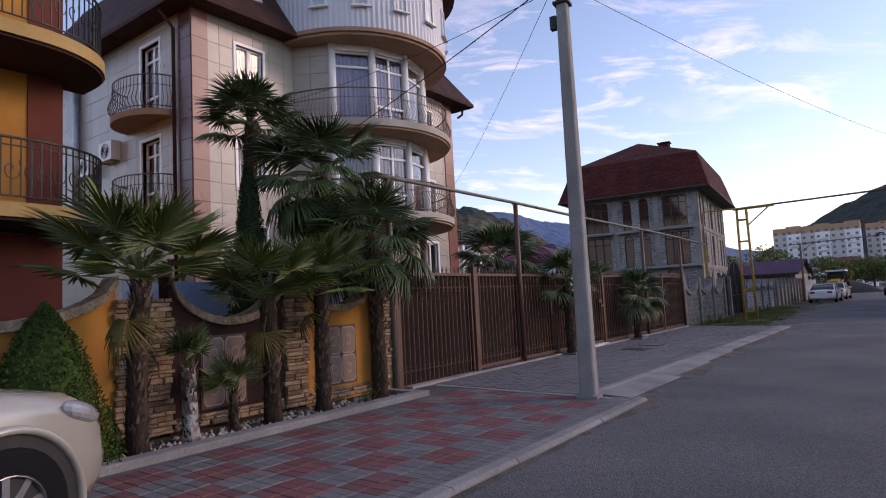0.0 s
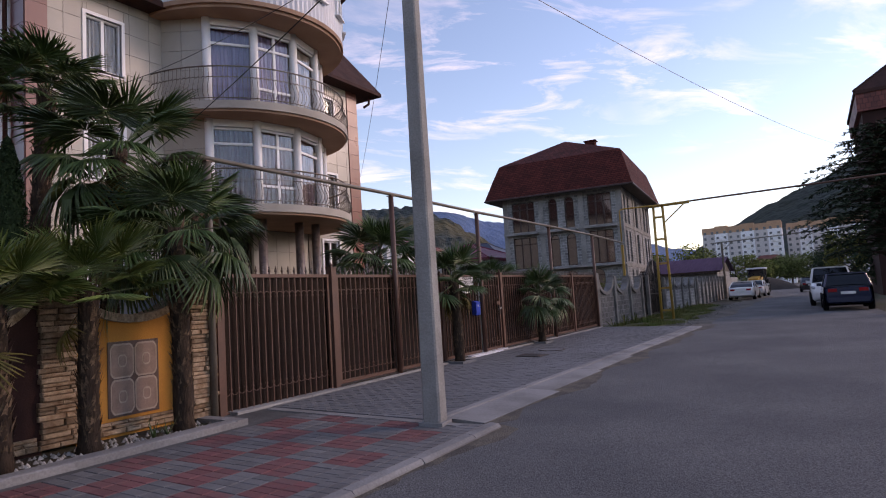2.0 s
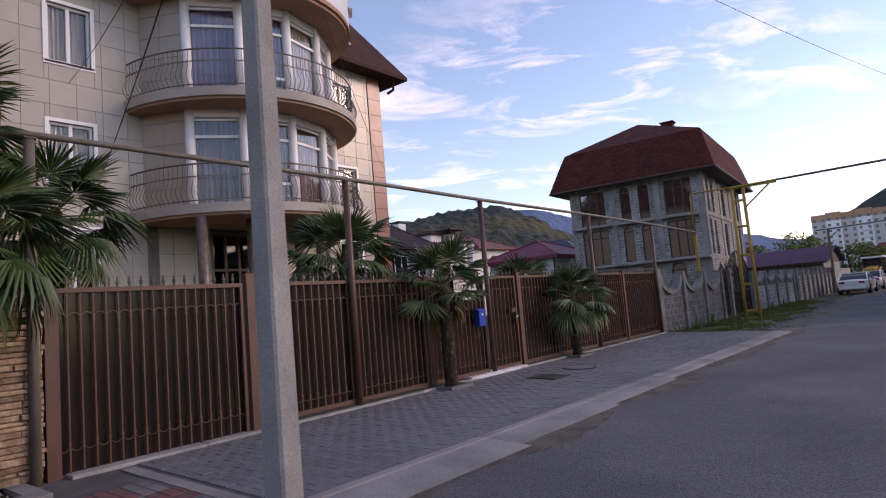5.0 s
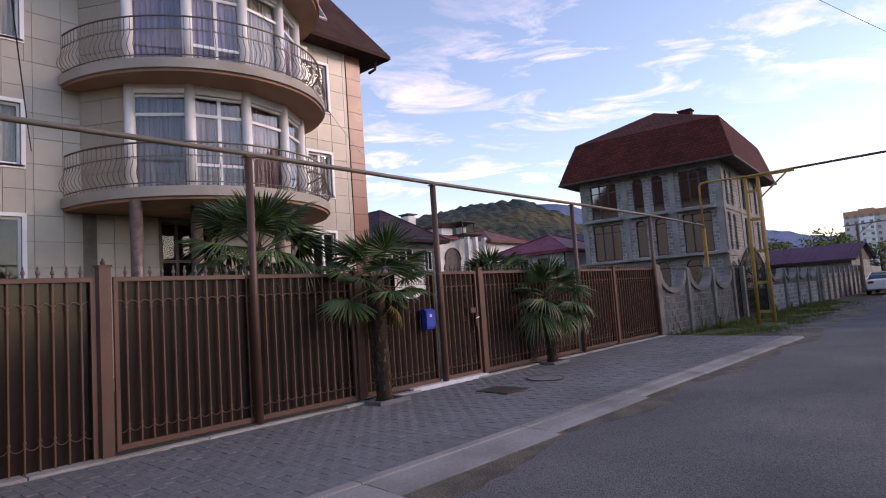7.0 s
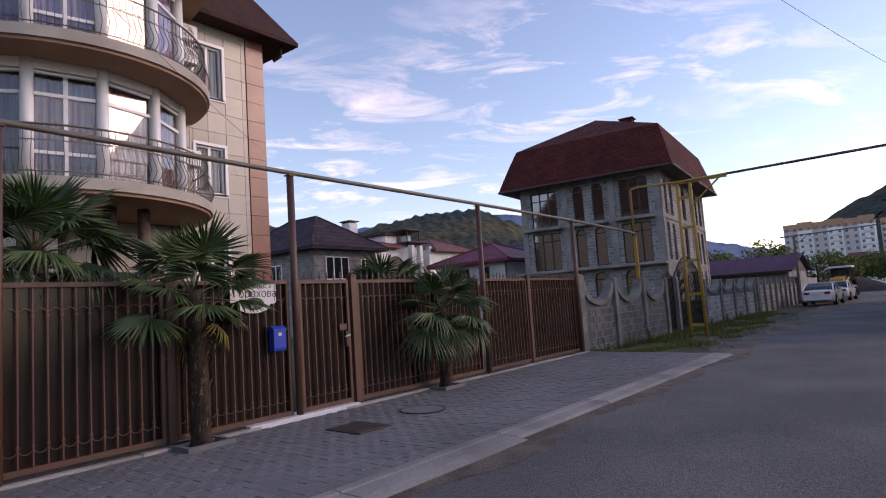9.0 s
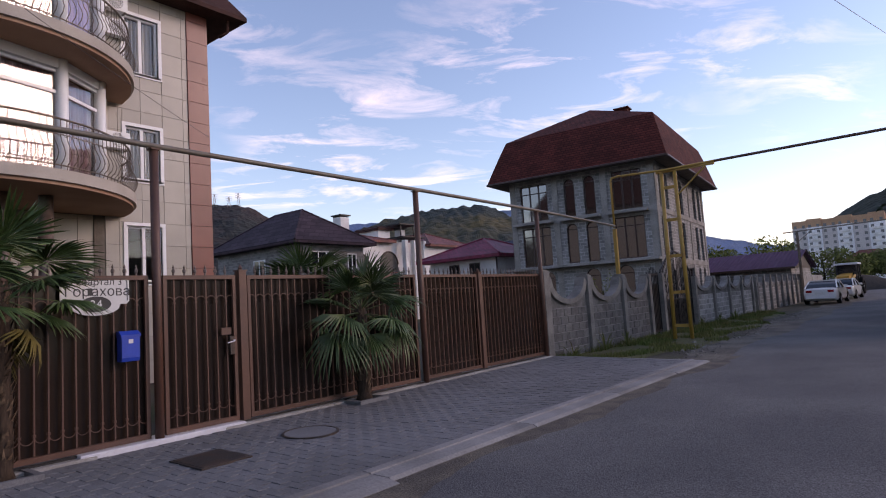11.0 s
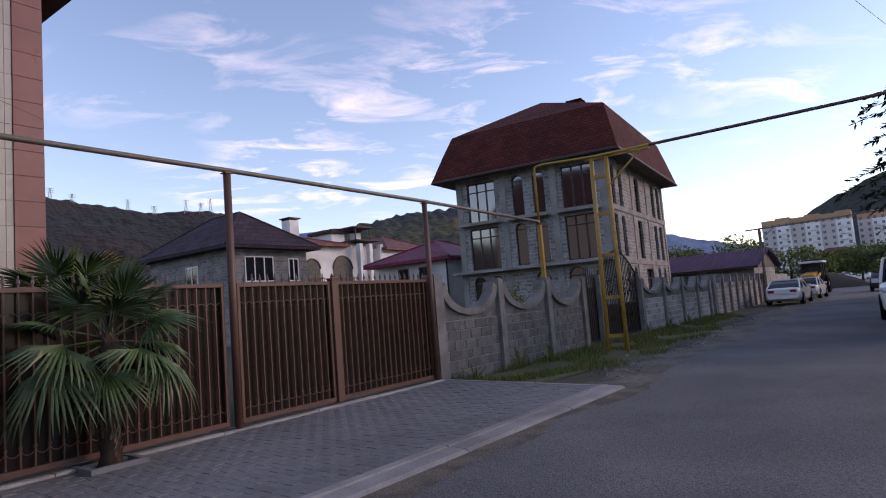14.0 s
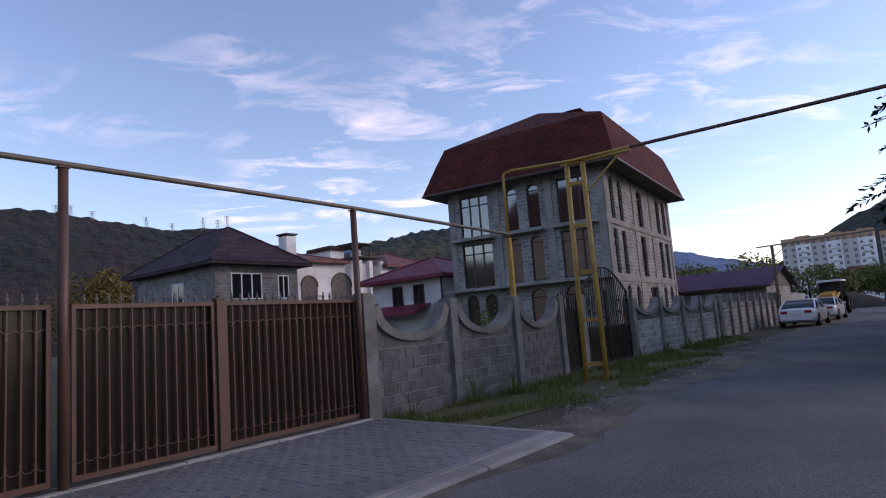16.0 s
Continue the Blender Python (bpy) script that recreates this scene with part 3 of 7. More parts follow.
part("crossing", Shape().tube([(-4.3, 31.0, 5.155), (0, 31.4, 5.25), (5.2, 31.8, 5.36)], 0.04, 10), brown_paint, pipe, smooth=True)
t = thing("pipe_post", "yellow square post under the pipe's bend", "post", pose(BX, 30.3, -0.03), "posts of the gas pipe")
part("shaft", Shape().box((-0.05, -0.05, 0), (0.05, 0.05, 3.5)), yellow_paint, t)
tower = thing("pipe_tower", "yellow ladder-like steel frame with a bracket arm, rust spotted", "pipe support", pose(-5.5, 31.0, 0))
for x in (-0.2, 0.2):
    part("leg", Shape().tube([(x * 1.25, 0, 0), (x, 0, 5.1)], 0.058, 8), yellow_paint, tower, smooth=True)
for z in (0.35, 1.35, 2.45, 3.55, 4.55):
    part("rung", Shape().box((-0.25, -0.03, z), (0.25, 0.03, z + 0.09)), yellow_paint, tower)
part("arm", Shape().box((-0.35, -0.04, 5.06), (1.35, 0.04, 5.12)), yellow_paint, tower)
part("brace", Shape().tube([(0.2, 0, 4.3), (1.1, 0, 5.06)], 0.03, 6), yellow_paint, tower)

# street pole
pole = thing("utility_pole", "tapered concrete power pole, pale and weathered", "pole", pose(-3.71, 8.45, 0, 0.1, 0.1, 8))
g = Shape()
hs = [0, 0.05, 0.6, 1.5, 3, 5, 6, 7.0]
for z in hs:
    a = 0.114 - 0.0055 * z
    c = a * 0.8
    g.v.extend([(-c, -a, z), (c, -a, z), (a, -c, z), (a, c, z), (c, a, z), (-c, a, z), (-a, c, z), (-a, -c, z)])
for i in range(len(hs) - 1):
    for k in range(8):
        g.f.append((i * 8 + k, i * 8 + (k + 1) % 8, i * 8 + 8 + (k + 1) % 8, i * 8 + 8 + k))
g.f.append(tuple(range(len(hs) * 8 - 8, len(hs) * 8)))
part("shaft", g, concrete, pole)
part("base_coat", Shape().box((-0.15, -0.15, -0.02), (0.15, 0.15, 0.075)), pale_concrete, pole)

# ---- hotel ----
HX, HY0, HY1 = -14.85, 9.17, 21.35
hotel = thing("hotel", "four-storey hotel clad in beige stone panels with round balconies", "building")
CX, CY, CR = -15.1, 15.65, 3.4
brown_column = mat("brown_column", (0.17, 0.12, 0.10), 0.4, other=(0.10, 0.07, 0.06), scale=8, fine=30, bump=0.05)


def cut(lo, hi, holes):
    """The stretches of lo..hi left outside the holes."""
    out, p = [], lo
    for a, b in sorted(holes):
        if b <= p or a >= hi:
            continue
        if a > p:
            out.append((p, a))
        p = max(p, b)
    if p < hi:
        out.append((p, hi))
    return out


def pierced(u0, u1, z0, z1, holes, put):
    """Calls put(u0, u1, z0, z1) for the cells of a wall round its holes."""
    zs = sorted({z0, z1, *[min(max(h[i], z0), z1) for h in holes for i in (2, 3)]})
    for a, b in zip(zs, zs[1:]):
        if b - a > 1e-4:
            for p, q in cut(u0, u1, [(h[0], h[1]) for h in holes if h[2] <= a + 1e-6 and h[3] >= b - 1e-6]):
                put(p, q, a, b)


def clad(wall, u0, u1, z0, z1, holes, place, material, pw=0.57, ph=0.57, name="panel", joint=0.003, lead=0.0):
    z = z0
    while z < z1 - 0.05:
        zt = min(z + ph, z1)
        near = [(h[0] - 0.07, h[1] + 0.07) for h in holes if h[2] - 0.07 < zt and h[3] + 0.07 > z]
        u = u0 - lead
        while u < u1:
            a, b = max(u, u0), min(u + pw, u1)
            for p, q in cut(a, b, near):
                if q - p > 0.06:
                    part(name, Shape().tile(*place(p + joint, q - joint, z + joint, zt - joint)), material, wall)
            for h in holes:
                p, q = max(a, h[0] - 0.07), min(b, h[1] + 0.07)
                if q - p > 0.06:
                    for lo, hi in cut(z, zt, [(h[2] - 0.07, h[3] + 0.07)]):
                        if h[2] - 0.07 < zt and h[3] + 0.07 > z and hi - lo > 0.05:
                            part(name, Shape().tile(*place(p + joint, q - joint, lo + joint, hi - joint)), material, wall)
            u += pw
        z = zt


def window(parent, m, w, h, sashes=2, curtain=None, frame_m=None, pane_m=None, transom=0.0, door=False, name="window"):
    """A window in its own frame: x across, z up, y outwards (negative is in)."""
    frame_m, pane_m = frame_m or white_plastic, pane_m or glass
    b = 0.055
    ob = part(name, Shape().ring(oblong(0, w, 0, h), oblong(b, w - b, b, h - b), -0.07, 0), frame_m, parent)
    ob.matrix_basis = m
    for k in range(1, sashes):
        part("mullion", Shape().box((w * k / sashes - 0.04, -0.065, b), (w * k / sashes + 0.04, 0.004, h - b)), frame_m, ob)
    if transom:
        part("transom", Shape().box((b, -0.06, h * transom - 0.035), (w - b, 0.002, h * transom + 0.035)), frame_m, ob)
    if door:
        part("rail", Shape().box((b, -0.06, h * 0.28), (w - b, 0.003, h * 0.28 + 0.07)), frame_m, ob)
    pane = part("pane", Shape().box((b, -0.045, b), (w - b, -0.035, h - b)), pane_m, ob)
    pane.visible_shadow = False
    if curtain:
        c = Shape()
        n = 26
        for k in range(n):
            x0, x1 = b + (w - 2 * b) * k / n, b + (w - 2 * b) * (k + 1) / n
            y0, y1 = -0.13 + 0.025 * math.sin(k * 1.9), -0.13 + 0.025 * math.sin((k + 1) * 1.9)
            c.quad((x0, y0, b), (x1, y1, b), (x1, y1, h - b), (x0, y0, h - b))
        part("curtain", c, curtain, ob, smooth=True)
    part("sill", Shape().box((-0.06, -0.02, -0.05), (w + 0.06, 0.09, 0)), white_plastic if frame_m is white_plastic else frame_concrete, ob)
    return ob


# street front
front_holes = [(10.58, 11.52, 7.88, 9.3), (10.58, 11.52, 5.08, 6.44), (10.58, 11.52, 2.5, 3.95),
               (19.05, 19.93, 7.83, 9.33), (19.05, 19.93, 5.07, 6.42), (19.05, 19.93, 2.5, 3.9),
               (13.0, 18.3, 0.3, 9.7)]
core = Shape()
pierced(HY0, HY1, 0, 10.0, front_holes, lambda a, b, c, d: core.box((HX - 0.35, a, c), (HX - 0.02, b, d)))
front = part("wall_front", core, joint_grey, hotel)
shut = front_holes[:6]
place_front = lambda a, b, c, d: ((HX - 0.02, a, c), (HX, b, d), 0, 0.004)
place_pil = lambda a, b, c, d: ((HX - 0.02, a, c), (HX + 0.03, b, d), 0, 0.004)
clad(front, HY0 + 0.5, 12.7, 0.0, 9.95, shut, place_front, beige_panel, lead=0.2)
clad(front, 18.55, HY1 - 0.62, 0.0, 9.95, shut, place_front, beige_panel, lead=0.25)
clad(front, HY0, HY0 + 0.5, 0.0, 9.95, [], place_pil, pink_panel, 0.6)
clad(front, HY1 - 0.62, HY1, 0.0, 9.95, [], place_pil, red_panel, 0.7)
for (a, b, c, d), cur in zip(shut, (curtain_pale, curtain_pale, None, curtain_pale, curtain_pale, None)):
    surround = Shape()
    e = 0.085
    surround.box((HX - 0.1, a - e, c - e), (HX + 0.03, a, d + e)).box((HX - 0.1, b, c - e), (HX + 0.03, b + e, d + e)).box((HX - 0.1, a, d), (HX + 0.03, b, d + e)).box((HX - 0.1, a, c - e), (HX + 0.03, b, c))
    part("surround", surround, white_plastic, hotel)
    window(hotel, pose(HX - 0.06, a, c, 0, 0, 90) @ Matrix.Diagonal((1, -1, 1, 1)), b - a, d - c, 2, cur)

# face beside the orange building
side_holes = [(-17.45, -16.45, 7.25, 9.45), (-17.45, -16.45, 4.45, 6.6)]
core = Shape()
pierced(-27.0, HX - 0.35, 0, 10.0, side_holes, lambda a, b, c, d: core.box((a, HY0 + 0.02, c), (b, HY0 + 0.35, d)))
side = part("wall_side", core, joint_grey, hotel)


def clad_side(u0, u1, material, pw):
    before = set(side.children)
    clad(side, u0, u1, 0.0, 9.95, side_holes if u0 < -16 else [], lambda a, b, c, d: ((a, -HY0 - 0.02, c), (b, -HY0 + 0.02, d), 1, 0.004), material, pw)
    for ob in set(side.children) - before:
        for v in ob.data.vertices:
            v.co.y = -v.co.y
        ob.data.flip_normals()


clad_side(-24.0, -15.45, beige_panel, 0.57)
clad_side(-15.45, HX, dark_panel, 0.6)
for a, b, c, d in side_holes:
    surround = Shape()
    e = 0.1
    surround.box((a - e, HY0 - 0.03, c), (a, HY0 + 0.2, d + e)).box((b, HY0 - 0.03, c), (b + e, HY0 + 0.2, d + e)).box((a, HY0 - 0.03, d), (b, HY0 + 0.2, d + e))
    part("surround", surround, white_plastic, hotel)
    window(hotel, pose(a, HY0 + 0.12, c) @ Matrix.Diagonal((1, -1, 1, 1)), b - a, d - c, 2, curtain_pale, transom=0.8, door=True)
part("wall_end", Shape().box((-27.0, HY1 - 0.35, 0), (HX - 0.35, HY1, 10.0)), beige_panel, hotel)
part("wall_back", Shape().box((-27.3, HY0, 0), (-27.0, HY1, 10.0)), wall_core, hotel)
for z in (4.2, 7.0, 9.85):
    part("floor_slab", Shape().box((-26.9, HY0 + 0.36, z - 0.2), (HX - 0.36, HY1 - 0.36, z)), wall_core, hotel)

# bay with balconies
BAY = [(-14.85, 12.70), (-13.75, 13.35), (-13.0, 14.40), (-12.7, 15.68), (-13.0, 16.95), (-13.75, 18.0), (-14.85, 18.62)]


def arc_slab(radius, z0, z1, name, material, n=56, inner=0.0):
    lim = math.degrees(math.acos((HX - CX) / radius))
    g = Shape()
    pts = [(CX + radius * math.cos(radians(-lim + 2 * lim * k / n)), CY + radius * math.sin(radians(-lim + 2 * lim * k / n))) for k in range(n + 1)]
    return part(name, g.extrude(pts, 2, z0, z1), material, hotel)


for z, cur, cur2 in ((4.15, curtain_wine, curtain_wine), (6.98, curtain_lilac, curtain_lilac)):
    arc_slab(CR - 0.06, z - 0.05, z + 0.02, "balcony_soffit", pink_plaster)
    arc_slab(CR, z + 0.02, z + 0.24, "balcony_slab", pale_plaster)
    top = z + 0.24
    hh = (6.98 - 0.05 if z < 5 else 9.86) - top
    for (x0, y0), (x1, y1) in ((BAY[0], BAY[1]), (BAY[5], BAY[6])):
        d = Vector((x1 - x0, y1 - y0, 0))
        m = pose(x0, y0, top, 0, 0, math.degrees(math.atan2(d.y, d.x)))
        w = part("bay_wall", Shape().box((0, 0.0, 0), (d.length, 0.16, hh)), wall_core, hotel)
        w.matrix_basis = m
        zz = 0.0
        while zz < hh - 0.05:
            for p, q in ((0, 0.57), (0.57, d.length)):
                t = Shape().tile((p + 0.005, -0.02, -min(zz + 0.57, hh) + 0.005), (q - 0.005, 0.0, -zz - 0.005), 1, 0.004)
                t.v = [(a, -0.02 - b, -c) for a, b, c in t.v]
                part("panel", t, beige_panel, w)
            zz += 0.57
    for k in range(1, 5):
        (x0, y0), (x1, y1) = BAY[k], BAY[k + 1]
        d = Vector((x1 - x0, y1 - y0, 0))
        m = pose(x0, y0, top, 0, 0, math.degrees(math.atan2(d.y, d.x))) @ pose(0.06, 0, 0.0) @ Matrix.Diagonal((1, -1, 1, 1))
        window(hotel, m, d.length - 0.12, hh - 0.22, 2 if k == 2 else 1, cur if k < 3 else curtain_pale if k == 3 and z > 5 else cur2, pane_m=bay_glass, transom=0.80, door=(k == 2), name="bay_door" if k == 2 else "bay_window")
        w = part("bay_lintel", Shape().box((0, -0.06, hh - 0.2), (d.length, 0.16, hh)), white_plastic, hotel)
        w.matrix_basis = pose(x0, y0, top, 0, 0, math.degrees(math.atan2(d.y, d.x)))
    for x, y in BAY[1:6]:
        part("column", Shape().tube([(x, y, top), (x, y, top + hh)], 0.12, 14), white_plastic, hotel, "round white column", smooth=True)
    # railing
    rail = Shape()
    r0 = CR - 0.1
    lim = math.degrees(math.acos((HX - CX) / r0))
    arcpts = [radians(-lim + 2 * lim * k / 72) for k in range(73)]
    rail.tube([(CX + r0 * math.cos(a), CY + r0 * math.sin(a), top + 0.98) for a in arcpts], 0.022, 6)
    rail.tube([(CX + r0 * math.cos(a), CY + r0 * math.sin(a), top + 0.10) for a in arcpts], 0.014, 6)
    rail.tube([(CX + r0 * math.cos(a), CY + r0 * math.sin(a), top + 0.68) for a in arcpts], 0.010, 6)
    rob = part("balcony_rail", rail, bronze_iron, hotel, smooth=True)
    prof = [(0.0, 0.0), (0.02, 0.12), (0.10, 0.20), (0.135, 0.30), (0.10, 0.42), (0.03, 0.55), (0.0, 0.68), (0.0, 0.98)]
    bal = Shape().tube([(r, 0, zz) for r, zz in prof], 0.008, 4).mesh("baluster", bronze_iron)
    scr = Shape().tube([(0.05, 0.052 * math.cos(math.pi * i / 7), 0.62 + 0.06 * math.sin(math.pi * i / 7)) for i in range(8)], 0.006, 4).mesh("scroll", bronze_iron)
    nb = 78
    for k in range(nb + 1):
        a = -lim + 2 * lim * k / nb
        ob = part("baluster", bal, None, rob)
        ob.matrix_basis = pose(CX + r0 * math.cos(radians(a)), CY + r0 * math.sin(radians(a)), top, 0, 0, a)
        ob = part("scroll", scr, None, rob)
        ob.matrix_basis = pose(CX + r0 * math.cos(radians(a)), CY + r0 * math.sin(radians(a)), top, 0, 0, a)
part("bay_room", Shape().box((-15.3, 13.0, 4.2), (-15.2, 18.3, 9.7)), wall_core, hotel)

# round attic with white siding
arc_slab(CR - 0.08, 9.86, 9.95, "attic_soffit", pink_plaster)
arc_slab(CR, 9.95, 10.08, "attic_edge", pink_plaster)
lim = math.degrees(math.acos((HX - 1.2 - CX) / CR))
g = Shape()
n = 150
ring = []
for k in range(n + 1):
    a = radians(-lim + 2 * lim * k / n)
    r = CR - 0.03 + (0.022 if k % 2 else 0)
    ring.append((CX + r * math.cos(a), CY + r * math.sin(a)))
for (a, b), (c, d) in zip(ring, ring[1:]):
    g.quad((a, b, 10.08), (c, d, 10.08), (c, d, 12.55), (a, b, 12.55))
part("attic_wall", g, white_siding, hotel, "white ribbed metal siding")
for deg in (-62, -40, -18, 4, 26, 48):
    m = pose(CX + (CR - 0.03) * math.cos(radians(deg)), CY + (CR - 0.03) * math.sin(radians(deg)), 10.75, 0, 0, deg + 90) @ Matrix.Diagonal((1, -1, 1, 1)) @ pose(-0.25, 0.06, 0)
    window(hotel, m, 0.5, 1.0, 1, curtain_pale)
g = Shape()
g.lathe([(CR - 0.1, 12.5), (CR + 0.42, 12.42), (CR + 0.44, 12.55), (1.5, 14.3), (0.0, 14.9)], (CX, CY, 0), 48)
part("attic_roof", g, brown_roof, hotel)

# mansard roof
O = 0.62
ex0, ex1, ey0, ey1 = -27.4, HX + O, HY0 - O, HY1 + O + 0.3
tx0, tx1, ty0, ty1, zt = -25.0, HX - 1.75, HY0 + 1.75, HY1 - 1.6, 13.8
g = Shape()
lo = [(ex0, ey0), (ex1, ey0), (ex1, ey1), (ex0, ey1)]
hi = [(tx0, ty0), (tx1, ty0), (tx1, ty1), (tx0, ty1)]
for i in range(4):
    j = (i + 1) % 4
    g.quad((*lo[i], 10.05), (*lo[j], 10.05), (*hi[j], zt), (*hi[i], zt))
    g.quad((*lo[i], 9.93), (*lo[j], 9.93), (*lo[j], 10.05), (*lo[i], 10.05))
g.quad(*[(*p, zt) for p in hi])
g.quad(*[(*p, 9.93) for p in reversed(lo)])
part("roof", g, brown_roof, hotel, "steep dark brown shingled mansard roof")
for y in (11.1, 19.6):
    k = math.degrees(math.atan2(zt - 10.05, ex1 - tx1))
    f = Shape().box((-0.35, -0.06, 0), (0.35, 0.03, 0.9))
    w = part("roof_window", f, white_plastic, hotel)
    w.matrix_basis = pose(ex1 - (0.75) * (ex1 - tx1) / (zt - 10.05), y, 10.8) @ pose(0, 0, 0, 0, -(90 - k), 0) @ pose(0, 0, 0, 0, 0, 90)
    part("pane", Shape().box((-0.29, -0.075, 0.07), (0.29, -0.065, 0.83)), tinted_glass, w)
part("gutter_elbow", Shape().tube([(HX + 0.3, HY1 + 0.5, 9.95), (HX + 0.28, HY1 + 0.48, 9.6), (HX + 0.15, HY1 + 0.3, 9.45)], 0.05, 8), brown_roof, hotel, smooth=True)
part("downpipe", Shape().tube([(HX - 0.7, HY0 - 0.5, 9.9), (HX - 0.7, HY0 - 0.1, 9.5), (HX - 0.7, HY0 - 0.1, 0.2)], 0.05, 8), brown_roof, hotel, smooth=True)
# ground floor behind the gate
core = Shape()
door_hole = [(14.5, 15.75, 0.2, 4.0)]
pierced(12.6, 18.6, 0.0, 4.1, door_hole, lambda a, b, c, d: core.box((-15.2, a, c), (-14.92, b, d)))
entry = part("entrance_wall", core, joint_grey, hotel)
clad(entry, 12.6, 18.6, 0.0, 4.1, door_hole, lambda a, b, c, d: ((-14.92, a, c), (-14.9, b, d), 0, 0.004), beige_panel, lead=0.35)
# entrance room walls coloured near black to stand for its unlit depth
part("entrance_room", Shape().box((-16.6, 13.0, 0.0), (-16.5, 18.3, 4.1)).box((-16.5, 13.0, 0.0), (-15.25, 13.1, 4.1)).box((-16.5, 18.2, 0.0), (-15.25, 18.3, 4.1)), room_shade, hotel)
for y in (13.13, 14.47, 15.93, 16.65):
    part("column", Shape().tube([(-13.0, y, 0), (-13.0, y, 4.12)], 0.13, 12), brown_column, hotel, "round brown marbled column", smooth=True)
window(hotel, pose(-14.98, 14.5, 0.2, 0, 0, 90) @ Matrix.Diagonal((1, -1, 1, 1)), 1.25, 3.8, 3, None, brown_frame, tinted_glass, transom=0.74, name="entrance_door")

# ---- unfinished house ----
house = thing("unfinished_house", "unfinished three-storey block house with a red mansard roof", "house", pose(-11.07, 46.37, 0, 0, 0, 5))
HW, HD = 9.0, 13.8
fwin = [(-8.3, -6.5, 6.15, 8.5, 0), (-5.4, -4.72, 6.2, 8.55, 1), (-4.15, -3.45, 6.2, 8.55, 1), (-2.45, -0.73, 6.1, 8.5, 0),
        (-8.32, -6.42, 3.4, 5.8, 0), (-5.4, -4.7, 3.42, 5.8, 1), (-4.17, -3.45, 3.42, 5.8, 1), (-2.45, -0.73, 3.4, 5.8, 0),
        (-8.28, -7.5, 0.6, 3.0, 1), (-7.1, -6.35, 0.6, 3.0, 1), (-4.4, -3.5, 0.6, 3.03, 1), (-2.5, -1.55, 0.6, 3.05, 1)]
swin = [(0.95, 1.62, 6.15, 8.42, 1), (2.38, 3.1, 6.2, 8.45, 1), (6.0, 7.05, 6.25, 8.5, 1), (10.3, 11.2, 6.25, 8.5, 1), (11.9, 12.75, 6.25, 8.5, 1),
        (0.95, 1.62, 3.45, 5.7, 0), (2.38, 3.1, 3.45, 5.7, 0), (6.0, 7.05, 3.4, 5.7, 0), (10.3, 11.2, 3.4, 5.7, 0), (11.9, 12.75, 3.4, 5.7, 0),
        (2.3, 3.0, 0.6, 2.9, 1), (4.0, 4.7, 0.6, 2.9, 1), (7.0, 8.6, 0.2, 2.8, 0), (10.2, 11.0, 0.6, 2.9, 1), (11.9, 12.7, 0.6, 2.9, 1)]
g = Shape()
pierced(-HW, 0, 0, 9.1, fwin, lambda a, b, c, d: g.box((a, 0, c), (b, 0.4, d)))
part("wall_front", g, block_wall, house, "grey concrete block wall")
g = Shape()
pierced(0.4, HD, 0, 9.1, swin, lambda a, b, c, d: g.box((-0.4, a, c), (0, b, d)))
part("wall_side", g, block_wall, house, "grey concrete block wall")
part("wall_back", Shape().box((-HW, HD, 0), (0, HD + 0.3, 9.1)), block_wall, house)
part("wall_end", Shape().box((-HW, 0.4, 0), (-HW + 0.3, HD, 9.1)), block_wall, house)
for z in (3.05, 5.95):
    part("floor_band", Shape().box((-HW - 0.03, -0.06, z), (0.05, HD + 0.03, z + 0.28)), frame_concrete, house, "bare concrete floor slab")
part("ledge", Shape().box((-HW - 0.35, -0.62, 3.2), (0.05, -0.06, 3.33)), frame_concrete, house)
for a, b in ((-8.75, -6.15), (-5.6, -3.2), (-2.7, -0.4)):
    part("ledge", Shape().box((a, -0.55, 5.98), (b, -0.06, 6.11)), frame_concrete, house)
for u in (-9.0, -6.15, -3.1, -0.38):
    part("concrete_column", Shape().box((u, -0.05, 0), (u + 0.36, 0.02, 9.1)), frame_concrete, house)
for v in (0.0, 4.9, 8.6, 13.4):
    part("concrete_column", Shape().box((-0.02, v, 0), (0.045, v + 0.4, 9.1)), frame_concrete, house)


def arch_fill(w, h, depth=0.4):
    """What stays of a wall over a round-headed opening."""
    r, n = w / 2, 14
    arc = [(r - r * math.cos(math.pi * k / n), h - r + (r - 0.015) * math.sin(math.pi * k / n)) for k in range(n + 1)]
    return Shape().extrude(arc + [(w, h), (0, h)], 1, -depth, 0)


